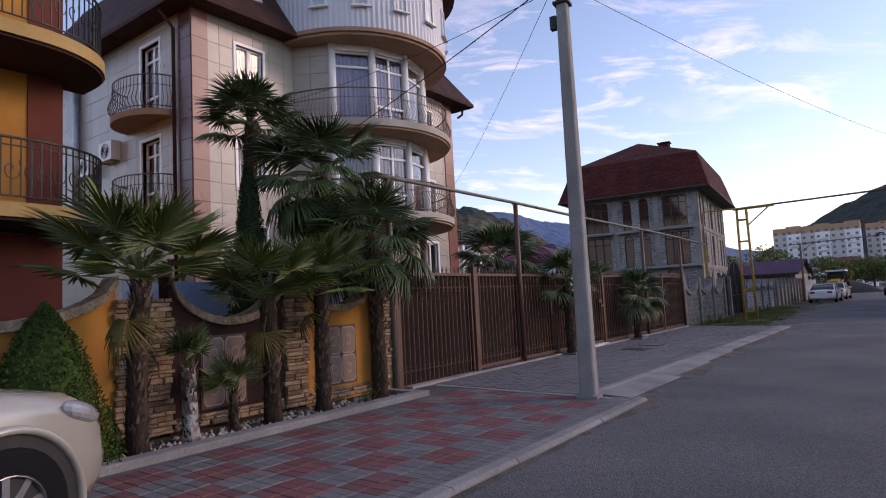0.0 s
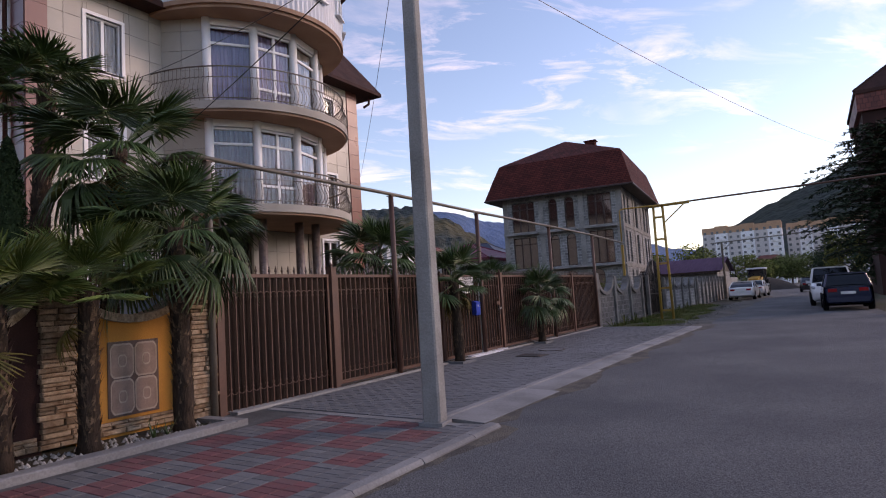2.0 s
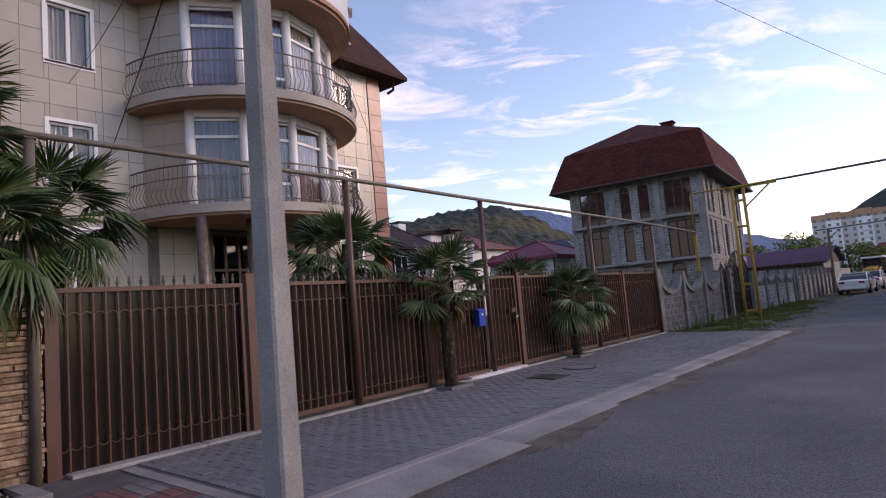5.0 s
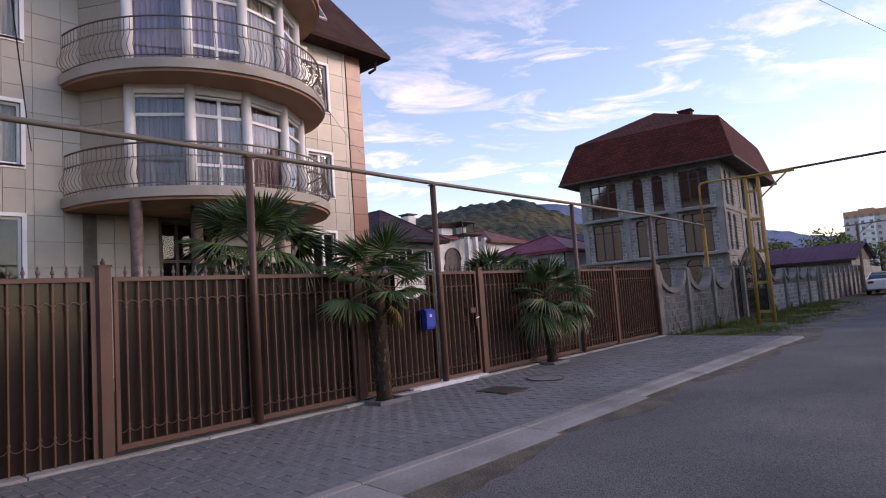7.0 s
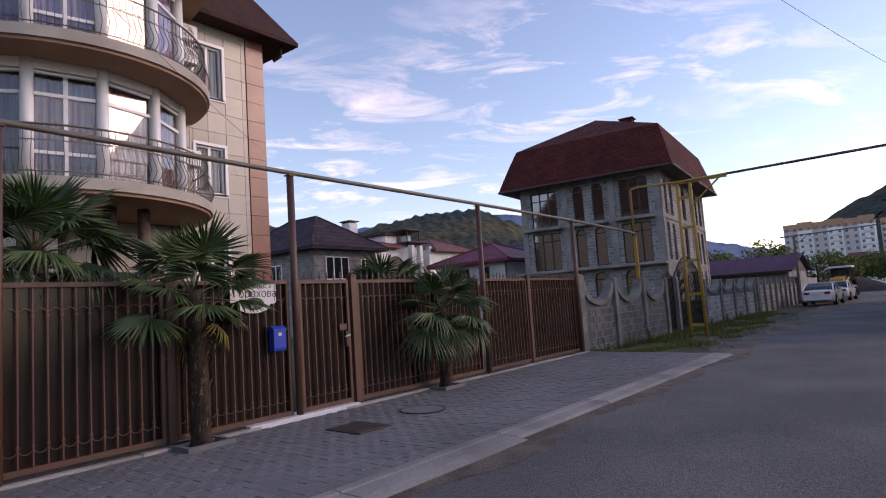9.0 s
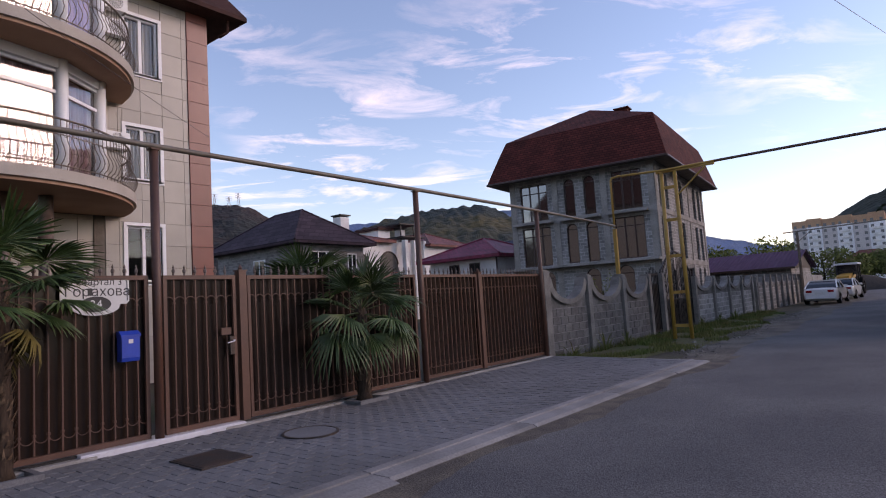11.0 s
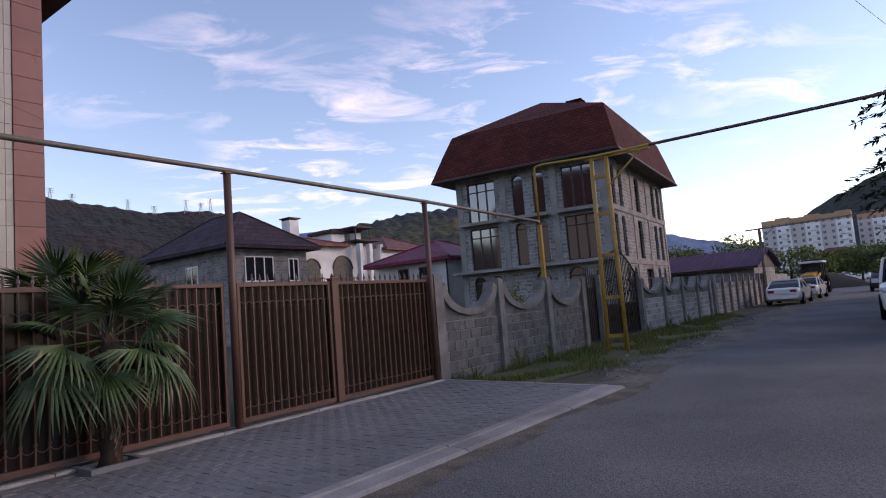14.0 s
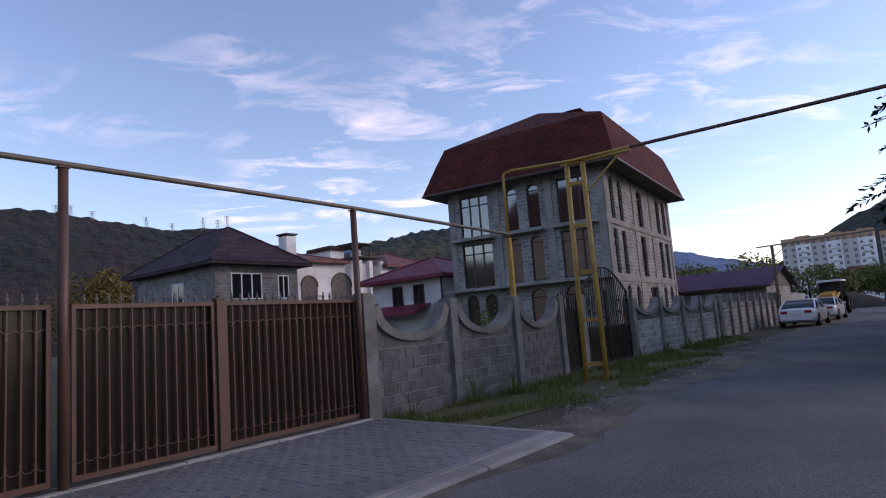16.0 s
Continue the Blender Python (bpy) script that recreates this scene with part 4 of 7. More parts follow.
def house_window(m, w, h, round_top, n):
    b, r = 0.06, w / 2
    if round_top:
        head = [(math.cos(math.pi * k / 12), math.sin(math.pi * k / 12)) for k in range(13)]
        outer = [(0, 0), (w, 0)] + [(r + r * u, h - r + r * q) for u, q in head]
        inner = [(b, b), (w - b, b)] + [(r + (r - b) * u, h - r + (r - b) * q) for u, q in head]
    else:
        outer, inner = oblong(0, w, 0, h), oblong(b, w - b, b, h - b)
    ob = part("window", Shape().ring(outer, inner, -0.2, -0.12), brown_frame, house, "brown window frame with tinted glass")
    ob.matrix_basis = m
    z = h - r if round_top else h * 0.78
    part("transom", Shape().box((b, -0.19, z - 0.03), (w - b, -0.13, z + 0.03)), brown_frame, ob)
    for k in range(1, 1 if round_top else n):
        part("mullion", Shape().box((w * k / n - 0.045, -0.19, b), (w * k / n + 0.045, -0.13, h - b)), brown_frame, ob)
    part("pane", Shape().box((0.02, -0.17, 0.02), (w - 0.02, -0.16, h - 0.02)), house_glass, ob)
    if round_top:
        part("arch_head", arch_fill(w, h), block_wall, ob)


house_glass = mat("house_glass", (0.045, 0.024, 0.020), 0.03, 0.0, spec=0.5, other=(0.035, 0.020, 0.018), scale=0.6, fine=2, bump=0.01, grain=0.05)
house_glass.node_tree.nodes["Principled BSDF"].inputs["IOR"].default_value = 2.3
for a, b, c, d, arched in fwin:
    house_window(pose(a, 0, c) @ Matrix.Diagonal((1, -1, 1, 1)), b - a, d - c, arched, 3)
for a, b, c, d, arched in swin:
    house_window(pose(0, a, c, 0, 0, 90) @ Matrix.Diagonal((1, -1, 1, 1)), b - a, d - c, arched, 2 if b - a > 1.2 else 1)
part("room_dark", Shape().box((-HW + 0.5, 3.0, 0.1), (-0.6, 3.1, 9.0)), wall_core, house)
part("room_dark", Shape().box((-3.1, 3.2, 0.1), (-3.0, HD - 0.4, 9.0)), wall_core, house)
E0, E1 = 8.85, 11.62
lo = [(-HW - 1.1, -0.95), (1.0, -0.95), (1.0, HD + 0.75), (-HW - 1.1, HD + 0.75)]
hi = [(-HW - 0.2, 0.35), (0.18, 0.35), (0.18, HD - 0.4), (-HW - 0.2, HD - 0.4)]
r0, r1 = (-4.8, 4.4, 13.8), (-4.8, HD - 4.4, 13.8)
g = Shape()
for i in range(4):
    j = (i + 1) % 4
    # the lower slope swells a little
    m0, m1 = [((lo[k][0] * 0.40 + hi[k][0] * 0.60), (lo[k][1] * 0.40 + hi[k][1] * 0.60), E0 + (E1 - E0) * 0.62) for k in (i, j)]
    g.quad((*lo[i], E0), (*lo[j], E0), m1, m0)
    g.quad(m0, m1, (*hi[j], E1), (*hi[i], E1))
g.quad((*hi[0], E1), (*hi[1], E1), r0)
g.quad((*hi[2], E1), (*hi[3], E1), r1)
g.quad((*hi[1], E1), (*hi[2], E1), r1, r0)
g.quad((*hi[3], E1), (*hi[0], E1), r0, r1)
part("roof", g, red_shingle, house, "dark red shingled mansard roof")
g = Shape()
inn = [(-HW, 0), (0, 0), (0, HD + 0.3), (-HW, HD + 0.3)]
for i in range(4):
    j = (i + 1) % 4
    g.quad((*lo[i], E0 - 0.12), (*inn[i], E0 - 0.02), (*inn[j], E0 - 0.02), (*lo[j], E0 - 0.12))
part("soffit", g, wall_core, house)
g = Shape()
ring = [(*p, E0 - 0.06) for p in lo] + [(*lo[0], E0 - 0.06)]
for p, q in zip(ring, ring[1:]):
    g.tube([p, q], 0.075, 6)
part("eave_gutter", g, brown_frame, house)
part("chimney", Shape().box((-3.4, 5.4, 12.6), (-2.6, 6.1, 13.72)).box((-3.5, 5.3, 13.72), (-2.5, 6.2, 13.8)), red_shingle, house)

# ---- grey block wall with dipped tops ----
yard_wall = thing("wall_yard", "grey block yard wall with dipped concrete copings", "wall", kind="structure")
block_me = Shape().tile((-0.05, 0.004, 0.004), (0.012, 0.391, 0.191), 0, 0.008).mesh("block", loose_block)
half_me = Shape().tile((-0.05, 0.004, 0.004), (0.012, 0.191, 0.191), 0, 0.008).mesh("block", loose_block)


def dipped_bay(y0, y1, base=0.0, top=1.88, low=1.30, pieces=True):
    core = part("bay", Shape().box((FX - 0.18, y0, base - 0.05), (FX - 0.012, y1, base + 1.2)), block_joint if pieces else block_wall, yard_wall)
    if pieces:
        for row in range(6):
            y = y0 + (0.0 if row % 2 else -0.2)
            while y < y1 - 0.1:
                p, q = max(y, y0), min(y + 0.395, y1)
                me = block_me if q - p > 0.3 else half_me
                ob = part("block", me, None, core)
                ob.location = (FX - 0.012 + random.uniform(-0.004, 0.005), p, base + 0.2 * row)
                if not 0.3 < q - p < 0.4 and q - p < 0.19:
                    ob.scale = (1, max(0.2, (q - p) / 0.2), 1)
                elif q - p > 0.3:
                    ob.scale = (1, (q - p) / 0.4, 1)
                y += 0.4
    g, c, n = Shape(), Shape(), 20
    for k in range(n):
        a, b = y0 + (y1 - y0) * k / n, y0 + (y1 - y0) * (k + 1) / n
        za, zb = (base + scallop(t, y0, y1, low, top) for t in (a, b))
        g.extrude([(a, base + 1.2), (b, base + 1.2), (b, zb), (a, za)], 0, FX - 0.16, FX - 0.03)
        # coping as wide as the wall, following the dip
        u0, u1 = ((2 * t - y0 - y1) / (y1 - y0) for t in (a, b))
        pa, pb = (((y0 + y1) / 2 + u * (y1 - y0) / 2 * 0.86, base + scallop((y0 + y1) / 2 + u * (y1 - y0) / 2, y0, y1, low, top) + 0.11) for u in (u0, u1))
        c.extrude([(a, za - 0.01), (b, zb - 0.01), pb, pa], 0, FX - 0.22, FX + 0.05)
    part("dip_infill", g, loose_block, core)
    part("coping", c, yard_concrete, core)


def wall_post(y, base=0.0, top=2.02, w=0.11, material=None):
    g = Shape().box((FX - 0.24, y - w, base - 0.05), (FX + 0.08, y + w, base + top)).box((FX - 0.2, y - w * 0.75, base + top), (FX + 0.04, y + w * 0.75, base + top + 0.03))
    part("post", g, material or yard_concrete, yard_wall)


posts = [25.10, 27.45, 29.85, 32.05]
wall_post(25.10, 0, 2.12, 0.14)
for y in posts[1:]:
    wall_post(y)
for a, b in zip(posts, posts[1:]):
    dipped_bay(a + 0.11, b - 0.11)
posts = [37.1, 39.75, 42.3, 44.75, 47.0]
for y in posts:
    wall_post(y, 0.0, 1.92)
for a, b in zip(posts, posts[1:]):
    dipped_bay(a + 0.11, b - 0.11, 0, 1.85, 1.35, False)
wall_post(33.35, 0, 2.05)
wicket = thing("iron_wicket", "black wrought iron wicket between concrete posts", "gate", pose(FX - 0.08, 32.2, 0))
part("frame", Shape().box((-0.02, 0, 0.1), (0.02, 0.05, 2.1)).box((-0.02, 1.0, 0.1), (0.02, 1.05, 2.1)).box((-0.02, 0.05, 0.1), (0.02, 1.0, 0.16)).box((-0.02, 0.05, 2.0), (0.02, 1.0, 2.06)), iron, wicket)
part("plate", Shape().box((-0.012, 0.05, 0.16), (-0.006, 1.0, 1.7)), iron, wicket)
for k in range(1, 7):
    part("bar", Shape().box((-0.01, 0.05 + k * 0.136 - 0.01, 0.16), (0.01, 0.05 + k * 0.136 + 0.01, 2.3 - abs(k - 3.5) * 0.05)), iron, wicket)
double = thing("iron_gate", "black wrought iron double gate with an arched scrolled top", "gate", pose(FX - 0.08, 33.5, 0))
for s in (0, 1):
    y0 = 0.05 + s * 1.72
    leaf = part("leaf_frame", Shape().box((-0.025, y0, 0.1), (0.025, y0 + 0.06, 2.2)).box((-0.025, y0 + 1.62, 0.1), (0.025, y0 + 1.68, 2.2)).box((-0.025, y0 + 0.06, 0.1), (0.025, y0 + 1.62, 0.17)).box((-0.025, y0 + 0.06, 1.1), (0.025, y0 + 1.62, 1.15)), iron, double)
    part("sheet", Shape().box((-0.012, y0 + 0.06, 0.17), (-0.006, y0 + 1.62, 1.1)), iron, leaf)
    for k in range(11):
        y = y0 + 0.13 + k * 0.142
        h = 2.05 + 0.75 * math.sin(math.pi * y / 3.5)
        part("bar", Shape().box((-0.011, y - 0.011, 0.17), (0.011, y + 0.011, h)).lathe([(0.0, h + 0.1), (0.02, h + 0.02), (0.0, h)], (0, y, 0), 5), iron, leaf)
    for z in (1.5, 1.85, 0.7):
        for k in range(3):
            c = y0 + 0.3 + k * 0.52
            part("scroll", Shape().tube([(0.015, c + (0.05 + 0.013 * i) * math.cos(i * 0.62), z + (0.05 + 0.013 * i) * math.sin(i * 0.62)) for i in range(13)], 0.012, 4), iron, leaf)
part("arch", Shape().tube([(0, 3.5 * k / 20, 2.1 + 0.78 * math.sin(math.pi * k / 20)) for k in range(21)], 0.03, 6), iron, double)
# farther fence
wall_post(47.9, 0.1, 1.75)
side_door = solid("metal_door", Shape().box((FX - 0.1, 47.15, 0.1), (FX - 0.05, 47.8, 1.8)), concrete, "plain grey sheet metal door in the yard wall", "door")
y = 48.1
while y < 62.5:
    core = part("bay", Shape().box((FX - 0.2, y, -0.05), (FX - 0.03, y + 1.7, 1.55)), block_wall, yard_wall)
    for k in range(12):
        a, b = y + 0.1 + 1.5 * k / 12, y + 0.1 + 1.5 * (k + 1) / 12
        za, zb = (scallop(t, y + 0.1, y + 1.6, 1.25, 1.75) for t in (a, b))
        part("coping", Shape().extrude([(a, za), (b, zb), (b, zb + 0.12), (a, za + 0.12)], 0, FX - 0.24, FX + 0.03), yard_concrete, core)
    part("post", Shape().box((FX - 0.26, y - 0.1, 0), (FX + 0.1, y + 0.12, 2.0)), yard_concrete, yard_wall)
    y += 1.8
for k in range(4):
    part("sheet_fence", Shape().box((FX - 0.1, 63.2 + k * 3, 0), (FX - 0.05, 66.1 + k * 3, 1.9)), concrete, yard_wall)

# ---- long shed with a violet roof ----
violet_roof = mat("violet_roof", (0.085, 0.04, 0.095), 0.8, other=(0.07, 0.034, 0.08), scale=1, fine=20, bump=0.05, grain=0.1)
shed = thing("shed", "long low shed with a violet ribbed metal roof", "shed")
part("wall", Shape().box((-24.0, 61.4, 0), (-7.1, 70.6, 2.5)), block_wall, shed)
sheet_me = Shape()
for dx, w, dz in ((0, 0.2, 0.0), (0.2, 0.08, 0.045)):
    sheet_me.quad((dx, 0, dz), (dx + w, 0, dz), (dx + w, 5.4, 1.35 + dz), (dx, 5.4, 1.35 + dz))
    sheet_me.quad((dx, 5.4, 1.35 + dz), (dx + w, 5.4, 1.35 + dz), (dx + w, 10.6, dz), (dx, 10.6, dz))
sheet_me.quad((0.2, 0, 0), (0.2, 0, 0.045), (0.2, 5.4, 1.395), (0.2, 5.4, 1.35)).quad((0.28, 0, 0), (0.28, 5.4, 1.35), (0.28, 5.4, 1.395), (0.28, 0, 0.045))
sheet_me = sheet_me.mesh("roof_sheet", violet_roof)
for k in range(63):
    part("roof_sheet", sheet_me, None, shed).location = (-24.3 + 0.28 * k, 60.8, 2.5)
part("gable", Shape().extrude([(61.4, 2.5), (70.6, 2.5), (66.2, 3.8)], 0, -7.2, -7.05), wall_core, shed)
part("fascia", Shape().box((-24.3, 60.76, 2.38), (-6.75, 60.82, 2.53)), brown_frame, shed)

# ---- orange building ----
orange = thing("orange_building", "orange and red-brown guesthouse with curved iron balconies", "building")
red_plaster = mat("red_plaster", (0.17, 0.045, 0.03), 0.85, other=(0.14, 0.037, 0.026), scale=1.5, fine=60, bump=0.15, grain=0.08)
OX, OY = -11.75, 4.72
ochre_edge = mat("ochre_edge", (0.50, 0.32, 0.12), 0.85, other=(0.42, 0.27, 0.10), scale=2, fine=60, bump=0.15)
part("wall_front", Shape().box((OX - 0.4, -8, 0), (OX, OY - 0.55, 9.5)), orange_plaster, orange)
part("corner_pier", Shape().box((OX - 0.4, OY - 0.55, 0), (OX + 0.03, OY, 9.5)), red_plaster, orange)
part("wall_side", Shape().box((OX - 7, OY - 0.4, 0), (OX - 0.4, OY, 9.5)), orange_plaster, orange)
part("wall_low", Shape().box((OX + 0.01, -8, 0), (OX + 0.06, OY - 0.1, 3.0)), red_plaster, orange)
window(orange, pose(OX + 0.02, 2.75, 3.4, 0, 0, 90) @ Matrix.Diagonal((1, -1, 1, 1)), 1.0, 2.2, 1, curtain_pale, door=True, name="balcony_door")
window(orange, pose(OX + 0.08, 2.5, 0.6, 0, 0, 90) @ Matrix.Diagonal((1, -1, 1, 1)), 1.15, 1.9, 2, curtain_pale)
for z in (3.08, 5.85, 8.65):
    def outline(grow):
        r = 1.35 + grow
        return [(OX, -8)] + [(-10.3 + grow, -8)] + [(-11.65 + r * math.cos(radians(a)), 3.75 + r * 1.15 * math.sin(radians(a))) for a in range(0, 91, 9)] + [(OX - 0.4, 3.75 + 1.15 * r)]
    slab = part("balcony_slab", Shape().extrude(outline(0.0), 2, z, z + 0.22), ochre_edge, orange, "curved balcony slab with an ochre edge")
    part("soffit", Shape().extrude(outline(-0.04), 2, z - 0.05, z), maroon_plaster, slab)
    rl = Shape()
    path = [(-10.36, -8.0)] + [(-10.36, -7 + k) for k in range(11)] + [(-11.65 + 1.29 * math.cos(radians(a)), 3.75 + 1.48 * math.sin(radians(a))) for a in range(0, 91, 6)]
    for h, r in ((0.98, 0.022), (0.86, 0.012), (0.1, 0.014)):
        rl.tube([(x, y, z + 0.22 + h) for x, y in path], r, 5)
    rob = part("balcony_rail", rl, iron, orange)
    bal = Shape().box((-0.009, -0.009, 0.1), (0.009, 0.009, 0.98)).mesh("baluster", iron)
    swirl = Shape().tube([(0, (0.025 + 0.012 * i) * math.cos(i * 0.7), 0.5 + (0.03 + 0.018 * i) * math.sin(i * 0.7)) for i in range(11)], 0.009, 4).mesh("scroll", iron)
    pts = [(-10.36, 1.0 + 0.13 * k, 0) for k in range(22)] + [(-11.65 + 1.29 * math.cos(radians(a)), 3.75 + 1.48 * math.sin(radians(a)), a) for a in range(0, 91, 5)]
    for i, (x, y, a) in enumerate(pts):
        ob = part("baluster", bal, None, rob)
        ob.matrix_basis = pose(x, y, z + 0.22, 0, 0, a)
        if i % 2:
            ob = part("scroll", swirl, None, rob)
            ob.matrix_basis = pose(x, y, z + 0.22, 0, 0, a)

# ---- palms ----
def frond_mesh(name, petiole, radius, droop, blades=30, seed=1):
    rnd = random.Random(seed)
    g = Shape()
    n = 6
    g.tube([(petiole * k / n, 0, -0.04 * (k / n) ** 2) for k in range(n + 1)], [0.016 - 0.007 * k / n for k in range(n + 1)], 4, flat=0.6)
    hub = Vector((petiole, 0, -0.04))
    for k in range(blades):
        a = radians(-112 + 224 * (k + 0.5) / blades + rnd.uniform(-3, 3))
        length = radius * (1 - 0.22 * (abs(a) / 2.2) ** 2) * rnd.uniform(0.84, 1.08)
        d, s = Vector((math.cos(a), math.sin(a), 0)), Vector((-math.sin(a), math.cos(a), 0))
        w = radius * 0.033

        def at(u, side, lift):
            return tuple(hub + d * (length * u) + s * (w * side) + Vector((0, 0, lift - droop * length * u ** 2.4 + 0.05 * radius * math.cos(a))))

        b = len(g.v)
        g.v.extend([at(0.02, 0, 0), at(0.48, -1, -0.012), at(0.5, 0, 0.012), at(0.48, 1, -0.012), at(0.82, -0.55, -0.006), at(0.82, 0.55, -0.006), at(1.0, 0, -0.01)])
        g.f.extend([(b, b + 1, b + 2), (b, b + 2, b + 3), (b + 1, b + 4, b + 2), (b + 2, b + 4, b + 5), (b + 2, b + 5, b + 3), (b + 4, b + 6, b + 5)])
    return g.mesh(name, palm_leaf)


FRONDS = [frond_mesh("frond", 0.55, 0.56, d, 30, i) for i, d in enumerate((0.12, 0.3, 0.55, 0.8))]
# brighter, yellower copy of the fronds for palms in the bed
BRIGHT_FRONDS = [me.copy() for me in FRONDS]
bright_leaf = mat("bright_leaf", (0.112, 0.152, 0.033), 0.5, other=(0.062, 0.102, 0.024), scale=3, fine=30, bump=0.05, grain=0.15, vary=0.35)
for me in BRIGHT_FRONDS:
    me.materials[0] = bright_leaf
DEAD = frond_mesh("frond", 0.45, 0.5, 0.6, 24, 9)
DEAD.materials[0] = mat("dead_leaf", (0.16, 0.12, 0.03), 0.7, other=(0.10, 0.09, 0.03), scale=4, fine=20, bump=0.05)


def palm(x, y, z0, crown, label, size=1.0, count=30, seed=0, trunk=0.105, low=-55, high=80, dead=2, bark=None, leaves=FRONDS):
    rnd = random.Random(seed)
    t = thing("palm_tree", label, "palm", pose(x, y, z0, 0, 0, rnd.uniform(0, 360)), "windmill palms along the street")
    h = crown - z0
    g = Shape()
    n = max(6, int(h / 0.1))
    lean = (rnd.uniform(-0.04, 0.04) * h, rnd.uniform(-0.04, 0.04) * h)
    g.tube([(lean[0] * (k / n) ** 2, lean[1] * (k / n) ** 2, h * k / n) for k in range(n + 1)], [trunk * (1.12 - 0.2 * k / n if k < n * 0.75 else 0.97 + 0.12 * (k / n - 0.75)) * rnd.uniform(0.93, 1.07) * (1.25 if k == 0 else 1) for k in range(n + 1)], 10)
    part("trunk", g, bark or palm_bark, t, smooth=True)
    f = Shape()
    for k in range(int(170 * max(h, 0.3))):
        a, z = rnd.uniform(0, 6.283), rnd.uniform(0.02, 1) * h
        r = trunk * rnd.uniform(0.85, 1.02)
        c = Vector((lean[0] * (z / h) ** 2 + r * math.cos(a), lean[1] * (z / h) ** 2 + r * math.sin(a), z))
        out, s = Vector((math.cos(a), math.sin(a), 0)), Vector((-math.sin(a), math.cos(a), 0))
        w, l = rnd.uniform(0.012, 0.034), rnd.uniform(0.06, 0.17)
        f.quad(c - s * w, c + s * w, c + out * rnd.uniform(0.02, 0.075) + Vector((0, 0, l)) + s * rnd.uniform(-0.02, 0.02))
    part("leaf_stub", f, bark_flake, t, "ragged fibre and leaf stubs")
    for k in range(count):
        u = (k + 0.5) / count
        el = high + (low - high) * u ** 0.85 + rnd.uniform(-7, 7)
        az = 137.5 * k + rnd.uniform(-12, 12)
        s = size * rnd.uniform(0.86, 1.1) * (0.8 + 0.2 * min(1, u * 3))
        me = leaves[min(0 if low > 0 else 1 if low > -20 else 3, int(u * 4))]
        ob = part("frond", me, None, t)
        ob.matrix_basis = pose(lean[0], lean[1], h - 0.10 * u * size) @ pose(0, 0, 0, 0, -el, az) @ pose(0, 0, 0, rnd.uniform(-18, 18), 0, 0) @ Matrix.Scale(s, 4)
    for k in range(dead):
        ob = part("dead_frond", DEAD, None, t)
        ob.matrix_basis = pose(lean[0], lean[1], h - 0.12) @ pose(0, 0, 0, 0, rnd.uniform(40, 65), rnd.uniform(0, 360)) @ Matrix.Scale(size * 0.85, 4)
    return t


bark_flake = mat("bark_flake", (0.17, 0.115, 0.075), 0.95, other=(0.04, 0.027, 0.02), scale=12, fine=50, bump=0.3, grain=0.3, island=0.4)
white_bark = mat("white_bark", (0.42, 0.40, 0.37), 0.95, other=(0.14, 0.10, 0.08), scale=9, fine=40, bump=0.8, grain=0.2)
palm(-6.50, 3.33, 0.11, 1.98, "windmill palm with spreading fans before a stone pier", 1.12, 19, 1, 0.10, 6, 84, 1, leaves=BRIGHT_FRONDS)
palm(-6.52, 5.08, 0.11, 1.68, "windmill palm with green fans in the palm bed", 0.95, 16, 2, 0.10, 14, 80, 1, leaves=BRIGHT_FRONDS)
palm(-6.50, 5.92, 0.11, 1.86, "windmill palm before the orange wall panel", 0.95, 16, 3, 0.10, 4, 80, 1, leaves=BRIGHT_FRONDS)
palm(-6.50, 7.08, 0.11, 2.6, "tall windmill palm beside the gate's stone pier", 1.1, 24, 4, 0.11, -40)
palm(-6.50, 4.50, 0.11, 0.58, "young small palm in the palm bed", 0.52, 9, 6, 0.045, 25, 80, 0, leaves=BRIGHT_FRONDS)
palm(-6.52, 3.95, 0.11, 0.92, "palm stump with whitish bark and upright fans", 0.52, 8, 7, 0.085, 66, 85, 0, white_bark)
palm(-7.55, 6.75, 0.0, 3.75, "tall windmill palm behind the garden wall", 1.2, 28, 8, 0.11, -50)
palm(-9.25, 6.72, 0.0, 4.95, "tallest windmill palm behind the garden wall", 0.98, 26, 9, 0.13, -12)
palm(-7.9, 8.3, 0.0, 3.05, "bushy windmill palm behind the gate", 1.05, 22, 10, 0.11, -45)
palm(-7.6, 12.75, 0.0, 2.5, "windmill palm rising behind the brown gate", 1.15, 25, 11, 0.11, -30)
palm(-6.52, 14.0, 0.1, 1.92, "windmill palm in a paving gap before the gate", 0.98, 20, 12, 0.11, -19, 82, 3)
palm(-6.5, 18.7, 0.1, 1.5, "low drooping windmill palm before the gate", 1.04, 21, 13, 0.10, -38, 80, 1)
palm(-8.15, 18.95, 0.0, 1.85, "windmill palm behind the gate", 1.0, 22, 14, 0.11, -12)


def foliage(g, n, place, size, rnd, flat=0.5):
    for _ in range(n):
        c = Vector(place(rnd))
        d = Vector((rnd.gauss(0, 1), rnd.gauss(0, 1), rnd.gauss(0, 1) * flat)).normalized()
        s = d.cross(Vector((rnd.gauss(0, 1), rnd.gauss(0, 1), rnd.gauss(0, 1)))).normalized()
        l, w = size * rnd.uniform(0.6, 1.3), size * rnd.uniform(0.25, 0.5)
        g.quad(c - d * l * 0.5, c + s * w * 0.5, c + d * l * 0.5, c - s * w * 0.5)


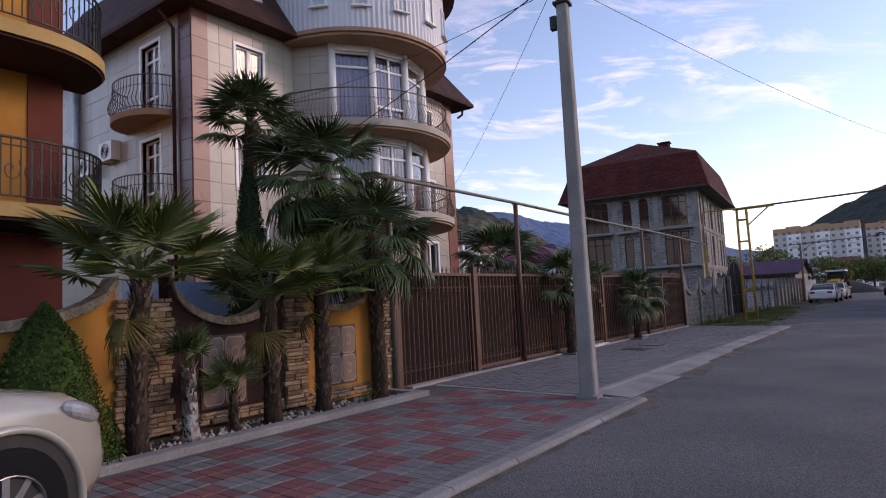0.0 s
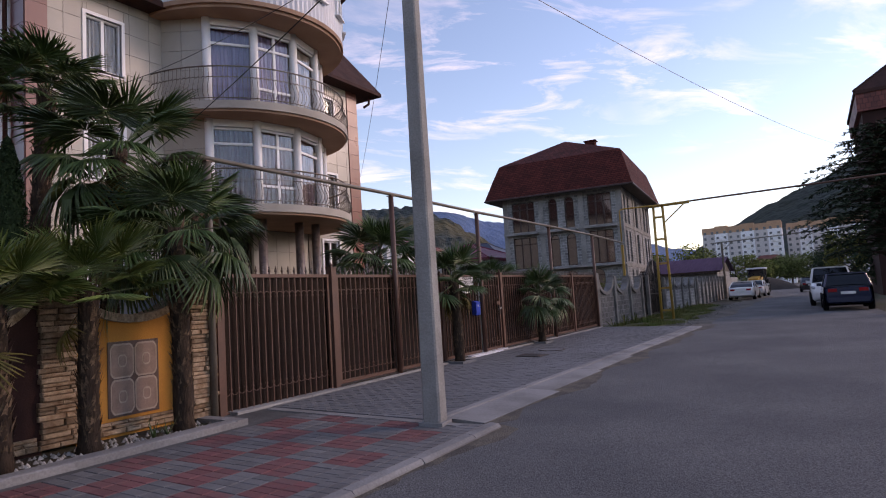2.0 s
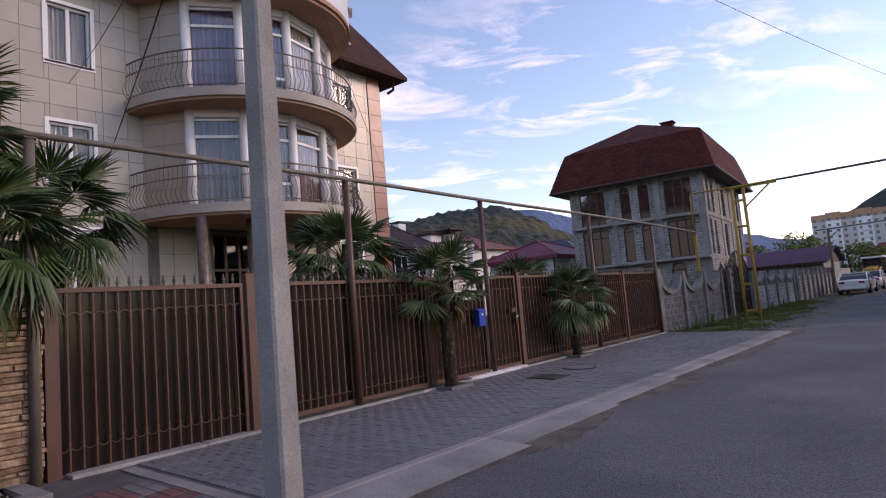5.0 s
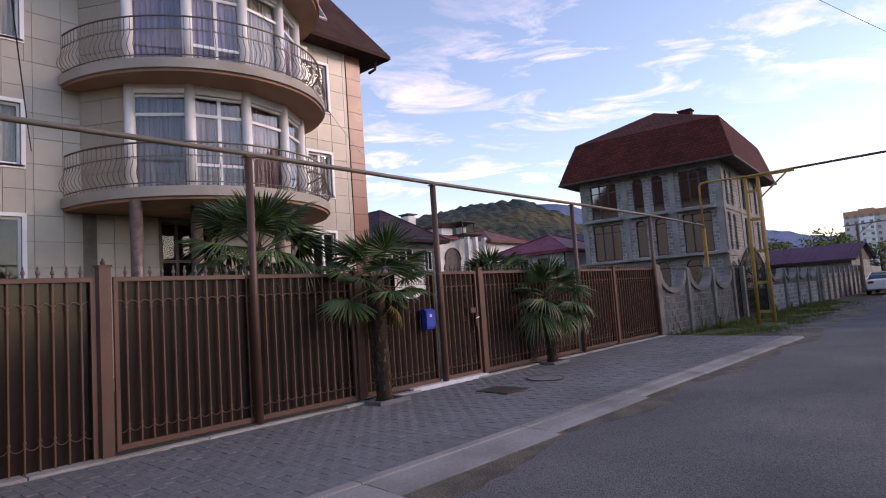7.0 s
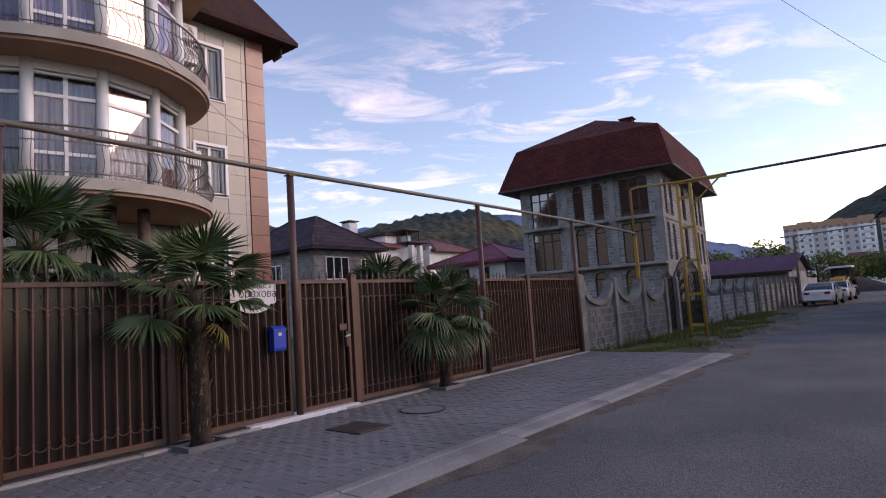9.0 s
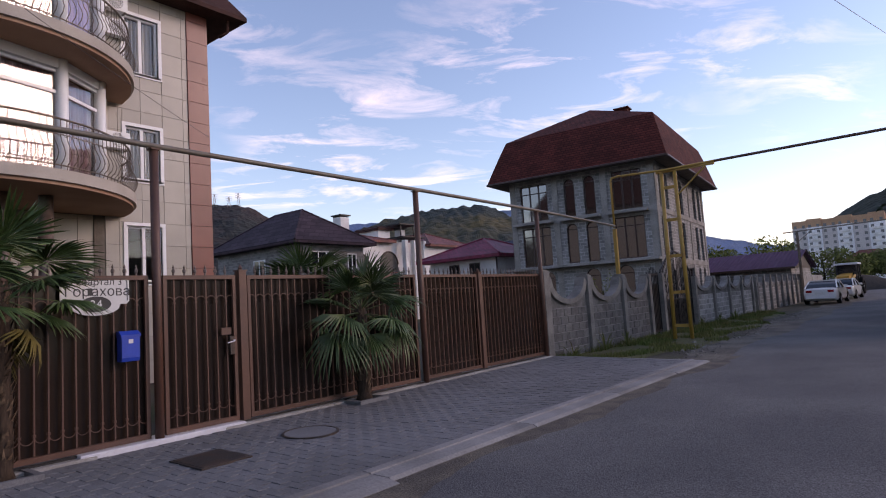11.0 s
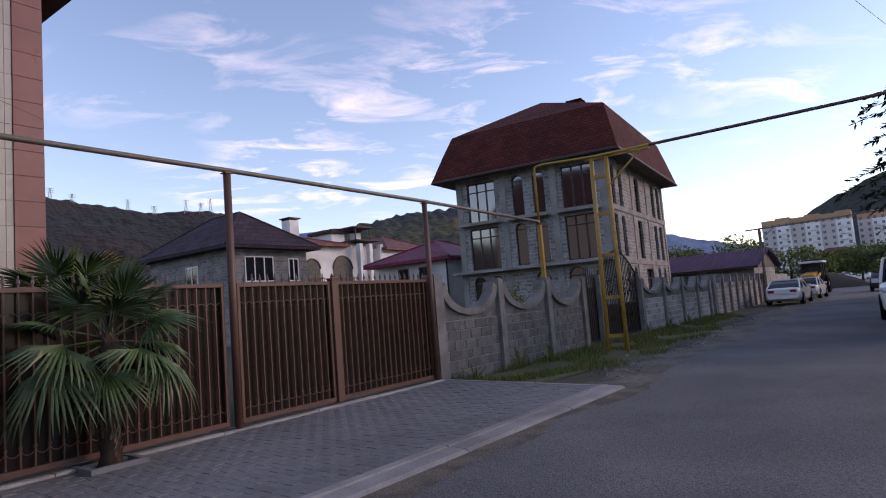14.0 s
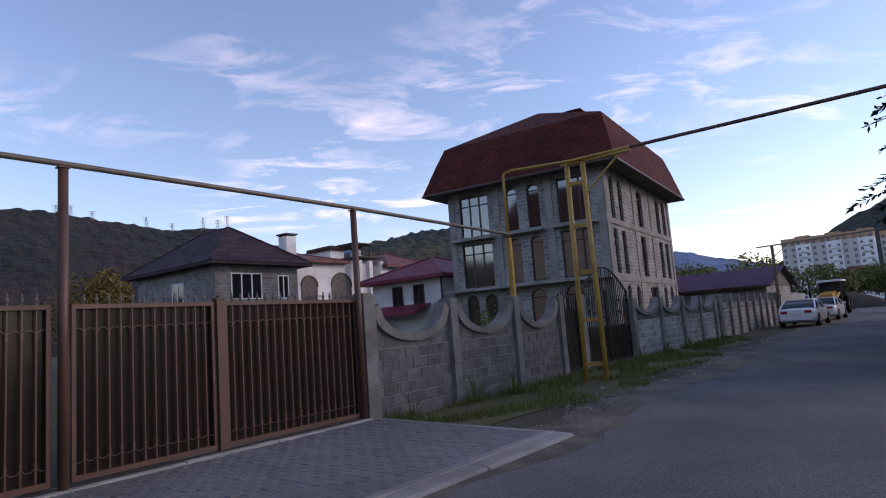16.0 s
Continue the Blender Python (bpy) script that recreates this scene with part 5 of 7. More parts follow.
def cone_bush(name, x, y, z0, h, r, label, n, seed, leaf, column=False):
    rnd = random.Random(seed)
    t = thing(name, label, "shrub", pose(x, y, z0))
    part("trunk", Shape().tube([(0, 0, 0), (0, 0, h * 0.8)], 0.05, 6), palm_bark, t)
    inner = Shape()
    prof = (lambda u: r * (1 - u ** 3) ** 0.6 * (0.75 + 0.25 * math.sin(math.pi * min(1, u * 1.6)))) if column else (lambda u: r * (1 - u) ** 0.75 * (0.9 + 0.1 * u))
    inner.lathe([(max(0.01, prof(k / 10) * 0.8), h * k / 10) for k in range(11)], n=14)
    part("inner_crown", inner, leaf, t)
    g = Shape()

    def place(q):
        u, a = q.random() ** (1.0 if column else 1.4), q.uniform(0, 6.283)
        lump = 1 + 0.16 * noise.noise((3 * math.cos(a), 3 * math.sin(a), u * h * 3 + seed))
        rr = prof(u) * lump * q.uniform(0.78, 1.04)
        return (rr * math.cos(a), rr * math.sin(a), u * h)

    foliage(g, int(n * 1.9), place, 0.048, rnd, 1.4)
    part("crown", g, leaf, t)
    return t


cone_bush("thuja_shrub", -6.72, 2.55, 0.15, 1.55, 0.78, "dense green cone-shaped thuja by the wall", 5200, 21, conifer_leaf)
cone_bush("cypress", -7.75, 5.7, 0.0, 3.75, 0.36, "narrow dark columnar cypress behind the wall", 6000, 22, cypress_leaf, True)

# ---- hills ----
def ridge_at(ridge, az):
    """The height of a ridge in degrees, eased from one (azimuth, height) to the next."""
    for (a, p), (b, q) in zip(ridge, ridge[1:]):
        if a <= az <= b:
            u = (az - a) / (b - a)
            return p + (q - p) * (0.55 * u + 0.45 * u * u * (3 - 2 * u))
    return ridge[0][1] if az < ridge[0][0] else ridge[-1][1]


def hill(name, label, material, far, near, ridge, rough, seed, n=220, rows=26):
    g = Shape()
    az0, az1 = ridge[0][0], ridge[-1][0]
    for i in range(n + 1):
        az = az0 + (az1 - az0) * i / n
        h = far * math.tan(radians(ridge_at(ridge, az)))
        for k in range(rows + 1):
            u = k / rows
            d = near + (far - near) * u
            x, y = 0.4 - d * math.sin(radians(az)), 11 + d * math.cos(radians(az))
            swell = noise.fractal((x / far * 9 + seed, y / far * 9, 0), 0.9, 2.0, 6)
            z = h * (u ** 0.85) + rough * (swell * (0.9 - 0.7 * u) + 0.4 * noise.noise((x / far * 90, y / far * 90, seed)))
            g.v.append((x, y, z - 3 * (1 - u)))
    for i in range(n):
        for k in range(rows):
            a = i * (rows + 1) + k
            g.f.append((a, a + rows + 1, a + rows + 2, a + 1))
    return solid(name, g, material, label, "hill", "structure")


def forest_mat(name, a, b, scale):
    m = mat(name, a, 0.95, other=b, scale=scale, mix=(0.42, 0.6), fine=0.22, bump=0, grain=0.35)
    n, l = m.node_tree.nodes, m.node_tree.links
    tc, vor = n.new("ShaderNodeTexCoord"), n.new("ShaderNodeTexVoronoi")
    vor.inputs["Scale"].default_value = 0.14
    l.new(tc.outputs["Object"], vor.inputs["Vector"])
    b2 = n.new("ShaderNodeBump")
    b2.inputs["Strength"].default_value, b2.inputs["Distance"].default_value, b2.invert = 0.6, 3.0, True
    l.new(vor.outputs["Distance"], b2.inputs["Height"]); l.new(b2.outputs[0], n["Principled BSDF"].inputs["Normal"])
    return m


LEFT_RIDGE = [(42, 1.0), (48, 5.8), (52.4, 8.4), (56.2, 10.0), (60.5, 9.75), (65.2, 10.5), (70.3, 11.3), (80, 11.0), (95, 9.5), (112, 7.5)]
# aerial haze is put into the far mountains' blue colours
hill("hill_far", "distant wooded mountains with blue haze put into their colour", forest_mat("hazed_forest", (0.10, 0.16, 0.28), (0.08, 0.13, 0.22), 0.004), 2100, 1300, [(0, 1.5), (5, 2.4), (9.9, 3.1), (13, 3.9), (16, 4.8), (20, 5.6), (26.7, 7.0), (30.5, 8.2), (36, 8.4), (46, 7.8), (60, 6.0)], 11, 3)
hill("hill_left", "dark wooded hill with a bare brown slope", forest_mat("brown_forest", (0.040, 0.028, 0.025), (0.026, 0.027, 0.024), 0.012), 800, 420, LEFT_RIDGE, 8, 5)
# ochre patches carry sunlight on the slope, the blue-grey tone carries haze
hill("hill_middle", "ochre wooded hillside in spring, sunlit patches and haze in its colours", forest_mat("ochre_forest", (0.082, 0.068, 0.032), (0.034, 0.045, 0.042), 0.009), 600, 330, [(20, 0.5), (25, 3.6), (28, 5.9), (31, 7.9), (34, 8.9), (38.4, 8.9), (41, 8.6), (46, 7.4), (52, 4.5), (60, 1.0)], 9, 8)
hill("hill_right", "dark steep wooded hill behind the apartment blocks", forest_mat("dark_forest", (0.019, 0.028, 0.022), (0.028, 0.034, 0.023), 0.02), 900, 560, [(-70, 5), (-45, 8), (-25, 11.5), (-12, 11.5), (-5, 9.6), (0, 7.4), (2.5, 6.3), (5.4, 4.9), (8.4, 3.2), (11, 1.2), (13, 0.2)], 7, 11)
# added out of view, so the lower house windows reflect something dark
hill("hill_back", "unseen wooded hills added behind for the window reflections", forest_mat("back_forest", (0.04, 0.045, 0.028), (0.03, 0.036, 0.022), 0.02), 700, 380, [(112, 4), (135, 6), (150, 6.5), (178, 4.5), (205, 7), (235, 5), (258, 3)], 8, 17)

# ---- hotel extras: side balconies, coolers ----
for z in (4.25, 7.05):
    half = [(-17.05 + 1.3 * math.cos(radians(a)), HY0 + 0.02 - 0.95 * math.sin(radians(a))) for a in range(0, 181, 9)]
    part("balcony_slab", Shape().extrude(half[::-1], 2, z, z + 0.18), pink_plaster, hotel)
    rl = Shape()
    line = [(-17.05 + 1.24 * math.cos(radians(a)), HY0 + 0.02 - 0.89 * math.sin(radians(a))) for a in range(0, 181, 6)]
    for h, r in ((0.98, 0.02), (0.1, 0.013), (0.7, 0.01)):
        rl.tube([(x, y, z + 0.18 + h) for x, y in line], r, 5)
    rob = part("balcony_rail", rl, bronze_iron, hotel)
    me = Shape().tube([(r, 0, zz) for r, zz in ((0.0, 0.0), (0.02, 0.12), (0.10, 0.20), (0.13, 0.30), (0.09, 0.42), (0.02, 0.58), (0.0, 0.98))], 0.010, 4).mesh("baluster", bronze_iron)
    for a in range(0, 181, 6):
        ob = part("baluster", me, None, rob)
        ob.matrix_basis = pose(-17.05 + 1.24 * math.cos(radians(a)), HY0 + 0.02 - 0.89 * math.sin(radians(a)), z + 0.18, 0, 0, -a)


def cooler(m, label):
    t = thing("air_conditioner", label, "air conditioner", m, "coolers on the facades")
    part("case", Shape().box((0, -0.3, 0), (0.28, 0.5, 0.58)), white_plastic, t)
    g = Shape()
    for k in range(9):
        a = 0.04 + 0.025 * k
        g.tube([(0.285, 0.1 + a * math.cos(q * math.pi / 8), 0.29 + a * math.sin(q * math.pi / 8)) for q in range(17)], 0.004, 3)
    part("grille", g, iron, t)
    part("bracket", Shape().box((-0.05, -0.25, -0.05), (0.28, -0.2, 0)).box((-0.05, 0.4, -0.05), (0.28, 0.45, 0)), concrete, t)


cooler(pose(-19.2, HY0 - 0.02, 6.35, 0, 0, -90), "white air conditioner on the hotel's side wall")
cooler(pose(-20.6, HY0 - 0.02, 6.1, 0, 0, -90), "white air conditioner on the hotel's side wall")
for z in (8.6, 9.25, 5.75):
    cooler(pose(-14.83, 18.72, z, 0, 0, 0) @ Matrix.Scale(0.7, 4), "small louvred air conditioner beside the round bay")

part("vent_duct", Shape().tube([(-21.4, HY0 - 0.14, 4.3), (-21.4, HY0 - 0.14, 9.6)], 0.11, 12), mat("zinc", (0.42, 0.43, 0.45), 0.35, 0.7, grain=0.08, bump=0.05), hotel, "galvanised round duct", smooth=True)

# ---- things on the gate ----
sign = thing("street_sign", "white street sign with a black oval number plate", "sign", pose(FX + 0.008, 14.62, 1.6))
sign_white = mat("sign_white", (0.60, 0.60, 0.59), 0.4, grain=0.04, bump=0.02, other=(0.66, 0.66, 0.64))
sign_black = mat("sign_black", (0.02, 0.02, 0.022), 0.4, grain=0.04, bump=0.02)
plate = [(0.0, 0.12), (0.0, 0.40), (0.03, 0.43), (0.69, 0.43), (0.72, 0.40), (0.72, 0.16), (0.69, 0.13), (0.62, 0.13)] + [(0.36 + 0.26 * math.cos(radians(a)), 0.12 - 0.11 * math.sin(radians(a))) for a in range(20, 161, 14)] + [(0.10, 0.13)]
part("plate", Shape().extrude(plate, 0, 0, 0.008), sign_white, sign)
part("border", Shape().tube([(0.011, a * 0.94 + 0.02, b * 0.92 + 0.018) for a, b in plate[1:6]], 0.004, 4), sign_black, sign)
part("oval", Shape().extrude([(0.36 + 0.16 * math.cos(radians(a)), 0.135 + 0.085 * math.sin(radians(a))) for a in range(0, 360, 15)], 0, 0.008, 0.012), sign_black, sign)


def lettering(text, size, y, z, x, material, parent, label):
    cu = bpy.data.curves.new("lettering", "FONT")
    cu.body, cu.size, cu.extrude, cu.align_x = text, size, 0.001, "CENTER"
    tmp = bpy.data.objects.new("lettering", cu)
    me = bpy.data.meshes.new_from_object(tmp)
    me.transform(pose(x, y, z, 90, 0, 90))
    me.materials.clear()
    me.materials.append(material)
    bpy.data.objects.remove(tmp)
    return part("lettering", me, None, parent, label)


lettering("квартал 3", 0.105, 0.40, 0.345, 0.010, sign_black, sign, "black letters")
lettering("Гор", 0.15, 0.17, 0.225, 0.010, sign_black, sign, "black letters")
lettering("ахова", 0.15, 0.52, 0.225, 0.010, sign_black, sign, "black letters")
part("letter_bar", Shape().box((0.008, 0.275, 0.23), (0.0095, 0.325, 0.31)), sign_black, sign)
lettering("34", 0.13, 0.36, 0.09, 0.0135, sign_white, sign, "white number")
mail = thing("mailbox", "blue metal mailbox hung on the gate", "mailbox", pose(FX + 0.008, 15.2, 1.08))
mail_blue = mat("mail_blue", (0.015, 0.06, 0.42), 0.35, other=(0.013, 0.05, 0.34), grain=0.05, bump=0.03)
part("case", Shape().extrude([(0.0, 0.0), (0.10, 0.0), (0.115, 0.04), (0.115, 0.27), (0.0, 0.27)], 1, 0, 0.2), mail_blue, mail)
part("lid", Shape().extrude([(0.0, 0.27), (0.125, 0.27), (0.125, 0.295), (0.06, 0.34), (0.0, 0.34)], 1, -0.01, 0.21), mail_blue, mail)
part("label_slot", Shape().box((0.115, 0.075, 0.20), (0.118, 0.125, 0.245)), sign_white, mail)
dark_steel = mat("dark_steel", (0.05, 0.045, 0.042), 0.6, 0.5, other=(0.09, 0.06, 0.045), scale=6, fine=60, bump=0.4, grain=0.2)
lock = thing("door_lock", "steel lever handle and lock case on the wicket", "lock", pose(FX + 0.02, 16.6, 1.0))
part("case", Shape().box((0, 0, 0.02), (0.03, 0.06, 0.26)), dark_steel, lock)
part("lever", Shape().tube([(0.035, 0.04, 0.2), (0.075, 0.04, 0.2), (0.08, 0.02, 0.19), (0.08, -0.07, 0.175)], 0.009, 6), marble, lock, "bright steel lever")
bell = solid("doorbell", Shape().box((FX + 0.02, 16.48, 1.28), (FX + 0.045, 16.62, 1.37)), brown_paint, "small brown door intercom on the wicket", "doorbell")

# covers in the paving, palm pits
for ob_x, ob_y, kind_ in ((-5.46, 15.51, 0), (-5.5, 16.82, 1)):
    z = paved(ob_x) + 0.012
    if kind_:
        t = thing("manhole_cover", "round iron manhole cover in the paving", "manhole", pose(ob_x, ob_y, z, 0, 1.4, 0))
        part("ring", Shape().lathe([(0.335, -0.02), (0.335, 0.004), (0.31, 0.006), (0.31, -0.01)], n=28), dark_steel, t)
        part("cover", Shape().lathe([(0.305, -0.01), (0.305, 0.002), (0.2, 0.003), (0.0, 0.003)], n=28), walk_paver, t, "concrete filled cover")
    else:
        t = thing("drain_hatch", "square rusty steel hatch in the paving", "hatch", pose(ob_x, ob_y, z, 0, 1.4, 0))
        part("frame", Shape().box((-0.30, -0.28, -0.02), (0.30, 0.28, 0.003)), dark_steel, t)
        part("plate", Shape().tile((-0.275, -0.255, 0.0), (0.275, 0.255, 0.007), 2, 0.004), dark_steel, t)
for y in (14.0, 18.7):
    g = Shape()
    for a, b in (((-6.72, y - 0.3), (-6.28, y - 0.24)), ((-6.72, y + 0.24), (-6.28, y + 0.3)), ((-6.34, y - 0.24), (-6.28, y + 0.24))):
        g.box((*a, 0.05), (*b, paved(-6.4) + 0.05))
    solid("palm_pit", g, walk_paver, "low concrete frame round a palm's foot", "kerb")

# ---- parked cars ----
rubber = mat("rubber", (0.010, 0.010, 0.011), 0.9, spec=0.25, grain=0.1, bump=0.1)
alloy = mat("alloy", (0.45, 0.45, 0.46), 0.3, 0.8, grain=0.05, bump=0.02)
car_glass = mat("car_glass", (0.012, 0.014, 0.016), 0.05, grain=0.02, bump=0)
red_lamp = mat("red_lamp", (0.35, 0.01, 0.012), 0.15, grain=0.05, bump=0)
clear_lamp = mat("clear_lamp", (0.55, 0.56, 0.57), 0.12, 0.4, grain=0.05, bump=0.02)
black_trim = mat("black_trim", (0.02, 0.02, 0.021), 0.6, grain=0.1, bump=0.1)


def paint(name, colour, metal=0.0):
    return mat(name, colour, 0.22, metal, other=tuple(c * 0.93 for c in colour), scale=0.6, fine=5, bump=0.0, grain=0.02, coat=0.6)


def car(name, label, m, colour, L, W, H, hood, belt, cab, wheel=0.33, spokes=7):
    """A car: y forwards, z up, the origin on the ground at its middle. cab: where the glasshouse starts and ends at belt and roof (rear to front)."""
    t = thing(name, label, "car", m, "parked vehicles")
    w = W / 2
    b0, b1, r0, r1 = cab
    st = [(-L / 2, 0.42, belt - 0.10, 0.86), (-L / 2 + 0.12, 0.30, belt - 0.02, 0.95), (-L / 2 + 0.5, 0.24, belt, 1.0), (b0, 0.22, belt + 0.01, 1.0), (0, 0.22, belt, 1.0), (b1, 0.22, belt - 0.01, 1.0),
          (b1 + 0.25, 0.22, hood + 0.06, 1.0), (L / 2 - 0.75, 0.24, hood + 0.02, 0.99), (L / 2 - 0.32, 0.27, hood - 0.05, 0.94), (L / 2 - 0.10, 0.32, hood - 0.17, 0.85), (L / 2, 0.40, hood - 0.34, 0.76)]
    g = Shape()
    for y, lo_, top_, s in st:
        ws = w * s
        half = [(ws * 0.90, lo_), (ws * 0.99, lo_ + 0.12), (ws, (lo_ + top_) / 2), (ws * 0.985, top_ - 0.13), (ws * 0.94, top_ - 0.03), (ws * 0.80, top_ + 0.01), (ws * 0.35, top_ + 0.035)]
        g.v.extend([(x, y, z) for x, z in half] + [(-x, y, z) for x, z in reversed(half)])
    n = 14
    for i in range(len(st) - 1):
        for k in range(n):
            a, b = i * n + k, i * n + (k + 1) % n
            g.f.append((a, a + n, b + n, b))
    g.f.append(tuple(range(n)))
    g.f.append(tuple(reversed(range((len(st) - 1) * n, len(st) * n))))
    tidy(part("body", g, colour, t), 50)
    q = Shape()
    rings = [(belt - 0.04, b0 - 0.02, b1 + 0.05, w * 0.93), ((belt + H) / 2, (b0 + r0) / 2, (b1 + r1) / 2 + 0.03, w * 0.87), (H - 0.05, r0, r1, w * 0.76)]
    for z, y0, y1, ww in rings:
        q.v.extend([(-ww, y0, z), (ww, y0, z), (ww, y1, z), (-ww, y1, z)])
    for i in range(2):
        for k in range(4):
            q.f.append((i * 4 + k, i * 4 + (k + 1) % 4, i * 4 + 4 + (k + 1) % 4, i * 4 + 4 + k))
    part("glasshouse", q, car_glass, t, "dark car glass")
    rf = Shape().extrude([(-w * 0.77, H - 0.07), (w * 0.77, H - 0.07), (w * 0.72, H - 0.015), (w * 0.3, H), (-w * 0.3, H), (-w * 0.72, H - 0.015)], 1, r0 - 0.06, r1 + 0.04)
    tidy(part("roof", rf, colour, t), 50)
    for sx in (-1, 1):
        for path in ([(b0, w * 0.93, belt - 0.02), (r0, w * 0.765, H - 0.05)], [(b1 + 0.05, w * 0.93, belt - 0.02), (r1, w * 0.765, H - 0.05)], [((b0 + b1) / 2, w * 0.94, belt - 0.02), ((r0 + r1) / 2, w * 0.77, H - 0.05)]):
            part("pillar", Shape().tube([(sx * x, y, z) for y, x, z in path], 0.045, 6), colour, t)
        part("mirror", Shape().box((sx * w - 0.02 if sx > 0 else sx * w - 0.16, b1 - 0.28, belt), (sx * w + 0.16 if sx > 0 else sx * w + 0.02, b1 - 0.18, belt + 0.13)), colour, t)
        hl = Shape().lathe([(math.sin(radians(a)), -math.cos(radians(a))) for a in range(0, 181, 20)], n=14)
        hl.v = [(sx * (w * 0.855 + a * 0.09 - b * 0.07), L / 2 - 0.27 + b * 0.19, hood - 0.175 + c * 0.075 - b * 0.06) for a, b, c in hl.v]
        part("headlight", hl, clear_lamp, t, "clear headlight")
        part("tail_light", Shape().box((sx * w * 0.62 - 0.16, -L / 2 - 0.02, belt - 0.24), (sx * w * 0.62 + 0.16, -L / 2 + 0.14, belt - 0.10)), red_lamp, t, "red tail light")
        for y in (-L / 2 + 0.82, L / 2 - 0.86):
            # flat black disc on the body side stands for the shaded wheel well
            arch = Shape()
            rr = wheel * 1.17
            arch.v = [(sx * (w + 0.006), y + rr * math.cos(radians(a)), max(0.2, wheel + rr * math.sin(radians(a)))) for a in range(0, 360, 15)]
            arch.f = [tuple(range(24))]
            part("wheel_arch", arch, black_trim, t)
            wo = part("tyre", Shape().lathe([(wheel * 0.62, -0.11), (wheel * 0.93, -0.11), (wheel, -0.08), (wheel, 0.08), (wheel * 0.93, 0.11), (wheel * 0.62, 0.11)], n=28), rubber, t, smooth=True)
            wo.matrix_basis = pose(sx * (w - 0.07), y, wheel, 0, 90, 0)
            rim = Shape().lathe([(wheel * 0.66, 0.10 * sx), (wheel * 0.60, 0.105 * sx), (wheel * 0.58, 0.05 * sx)], n=28).lathe([(0.0, 0.10 * sx), (0.06, 0.095 * sx), (0.07, 0.05 * sx)], n=12)
            for k in range(spokes):
                mm = pose(0, 0, 0, 0, 0, 360 * k / spokes)
                rim.box((0.04, -0.022, 0.07 * sx - 0.015), (wheel * 0.62, 0.022, 0.07 * sx + 0.015), mm)
            part("rim", rim, alloy, wo)
            # black disc stands for the shade behind the spokes
            part("hub_shade", Shape().lathe([(wheel * 0.64, 0.03 * sx), (0.0, 0.03 * sx)], n=20), black_trim, wo)
    part("rear_bumper", Shape().box((-w * 0.82, -L / 2 - 0.03, 0.36), (w * 0.82, -L / 2 + 0.15, 0.56)), black_trim if H > 1.6 else colour, t)
    part("number_plate", Shape().box((-0.26, -L / 2 - 0.04, belt - 0.34), (0.26, -L / 2 - 0.02, belt - 0.23)), sign_white, t)
    part("grille", Shape().box((-w * 0.42, L / 2 - 0.06, hood - 0.38), (w * 0.42, L / 2 + 0.012, hood - 0.18)), black_trim, t)
    return t


champagne = paint("champagne_paint", (0.42, 0.395, 0.33), 0.2)
white_car = paint("white_car_paint", (0.74, 0.74, 0.74))
navy_car = paint("navy_car_paint", (0.02, 0.028, 0.06), 0.2)
black_car = paint("black_car_paint", (0.02, 0.02, 0.022))
near_car = car("suv_car", "pale champagne SUV parked on the patterned paving", pose(-4.20, 1.33, 0.03, 0, 0, 17) @ pose(-0.86, -1.51, 0), champagne, 4.75, 1.9, 1.80, 1.05, 1.12, (-2.2, 0.75, -1.9, 0.1), 0.39, 10)
for sx in (-1, 1):
    for y in (-4.75 / 2 + 0.82, 4.75 / 2 - 0.86):
        part("arch_flare", Shape().tube([(sx * 0.955, y + 0.485 * math.cos(radians(a)), 0.39 + 0.485 * math.sin(radians(a))) for a in range(-20, 201, 10)], 0.035, 6, flat=0.8), champagne, near_car, smooth=True)
car("sedan_car", "white sedan parked on the gravel by the yard wall", pose(-4.7, 57.6, 0, 0, 0, -2), white_car, 4.8, 1.85, 1.45, 0.92, 0.96, (-2.0, 0.85, -1.0, 0.1))
car("sedan_car", "white sedan parked behind another white car", pose(-4.45, 65.4, 0, 0, 0, -3), white_car, 4.5, 1.8, 1.47, 0.92, 0.96, (-1.9, 0.85, -1.1, 0.1))
car("suv_car", "dark blue SUV parked at the street's edge", pose(1.36, 34.8, 0, 0, 0, 1), navy_car, 4.4, 1.76, 1.58, 0.98, 1.03, (-2.15, 0.8, -1.75, 0.1), 0.36)
car("van_car", "white minivan parked facing down the street", pose(0.95, 40.6, 0, 0, 0, 181), white_car, 5.1, 1.92, 1.95, 1.1, 1.15, (-2.5, 1.35, -2.4, 0.7), 0.35)
car("sedan_car", "black sedan parked farther down the street", pose(-0.2, 74.0, 0, 0, 0, 2), black_car, 4.6, 1.8, 1.48, 0.92, 0.97, (-2.0, 0.85, -1.1, 0.1))

# backhoe loader
digger = thing("backhoe_loader", "yellow backhoe loader with a white cab roof", "tractor", pose(-5.2, 78.0, 0, 0, 0, 176))
digger_yellow = mat("digger_yellow", (0.50, 0.27, 0.03), 0.5, other=(0.36, 0.19, 0.03), scale=3, fine=20, bump=0.05)
part("chassis", Shape().box((-0.5, -2.2, 0.7), (0.5, 2.6, 1.15)), digger_yellow, digger)
part("bonnet", Shape().extrude([(0.5, 1.1), (2.5, 1.1), (2.5, 1.65), (0.5, 1.9)], 0, -0.45, 0.45), digger_yellow, digger)
part("cab_glass", Shape().box((-0.75, -1.3, 1.15), (0.75, 0.5, 2.65)), car_glass, digger)
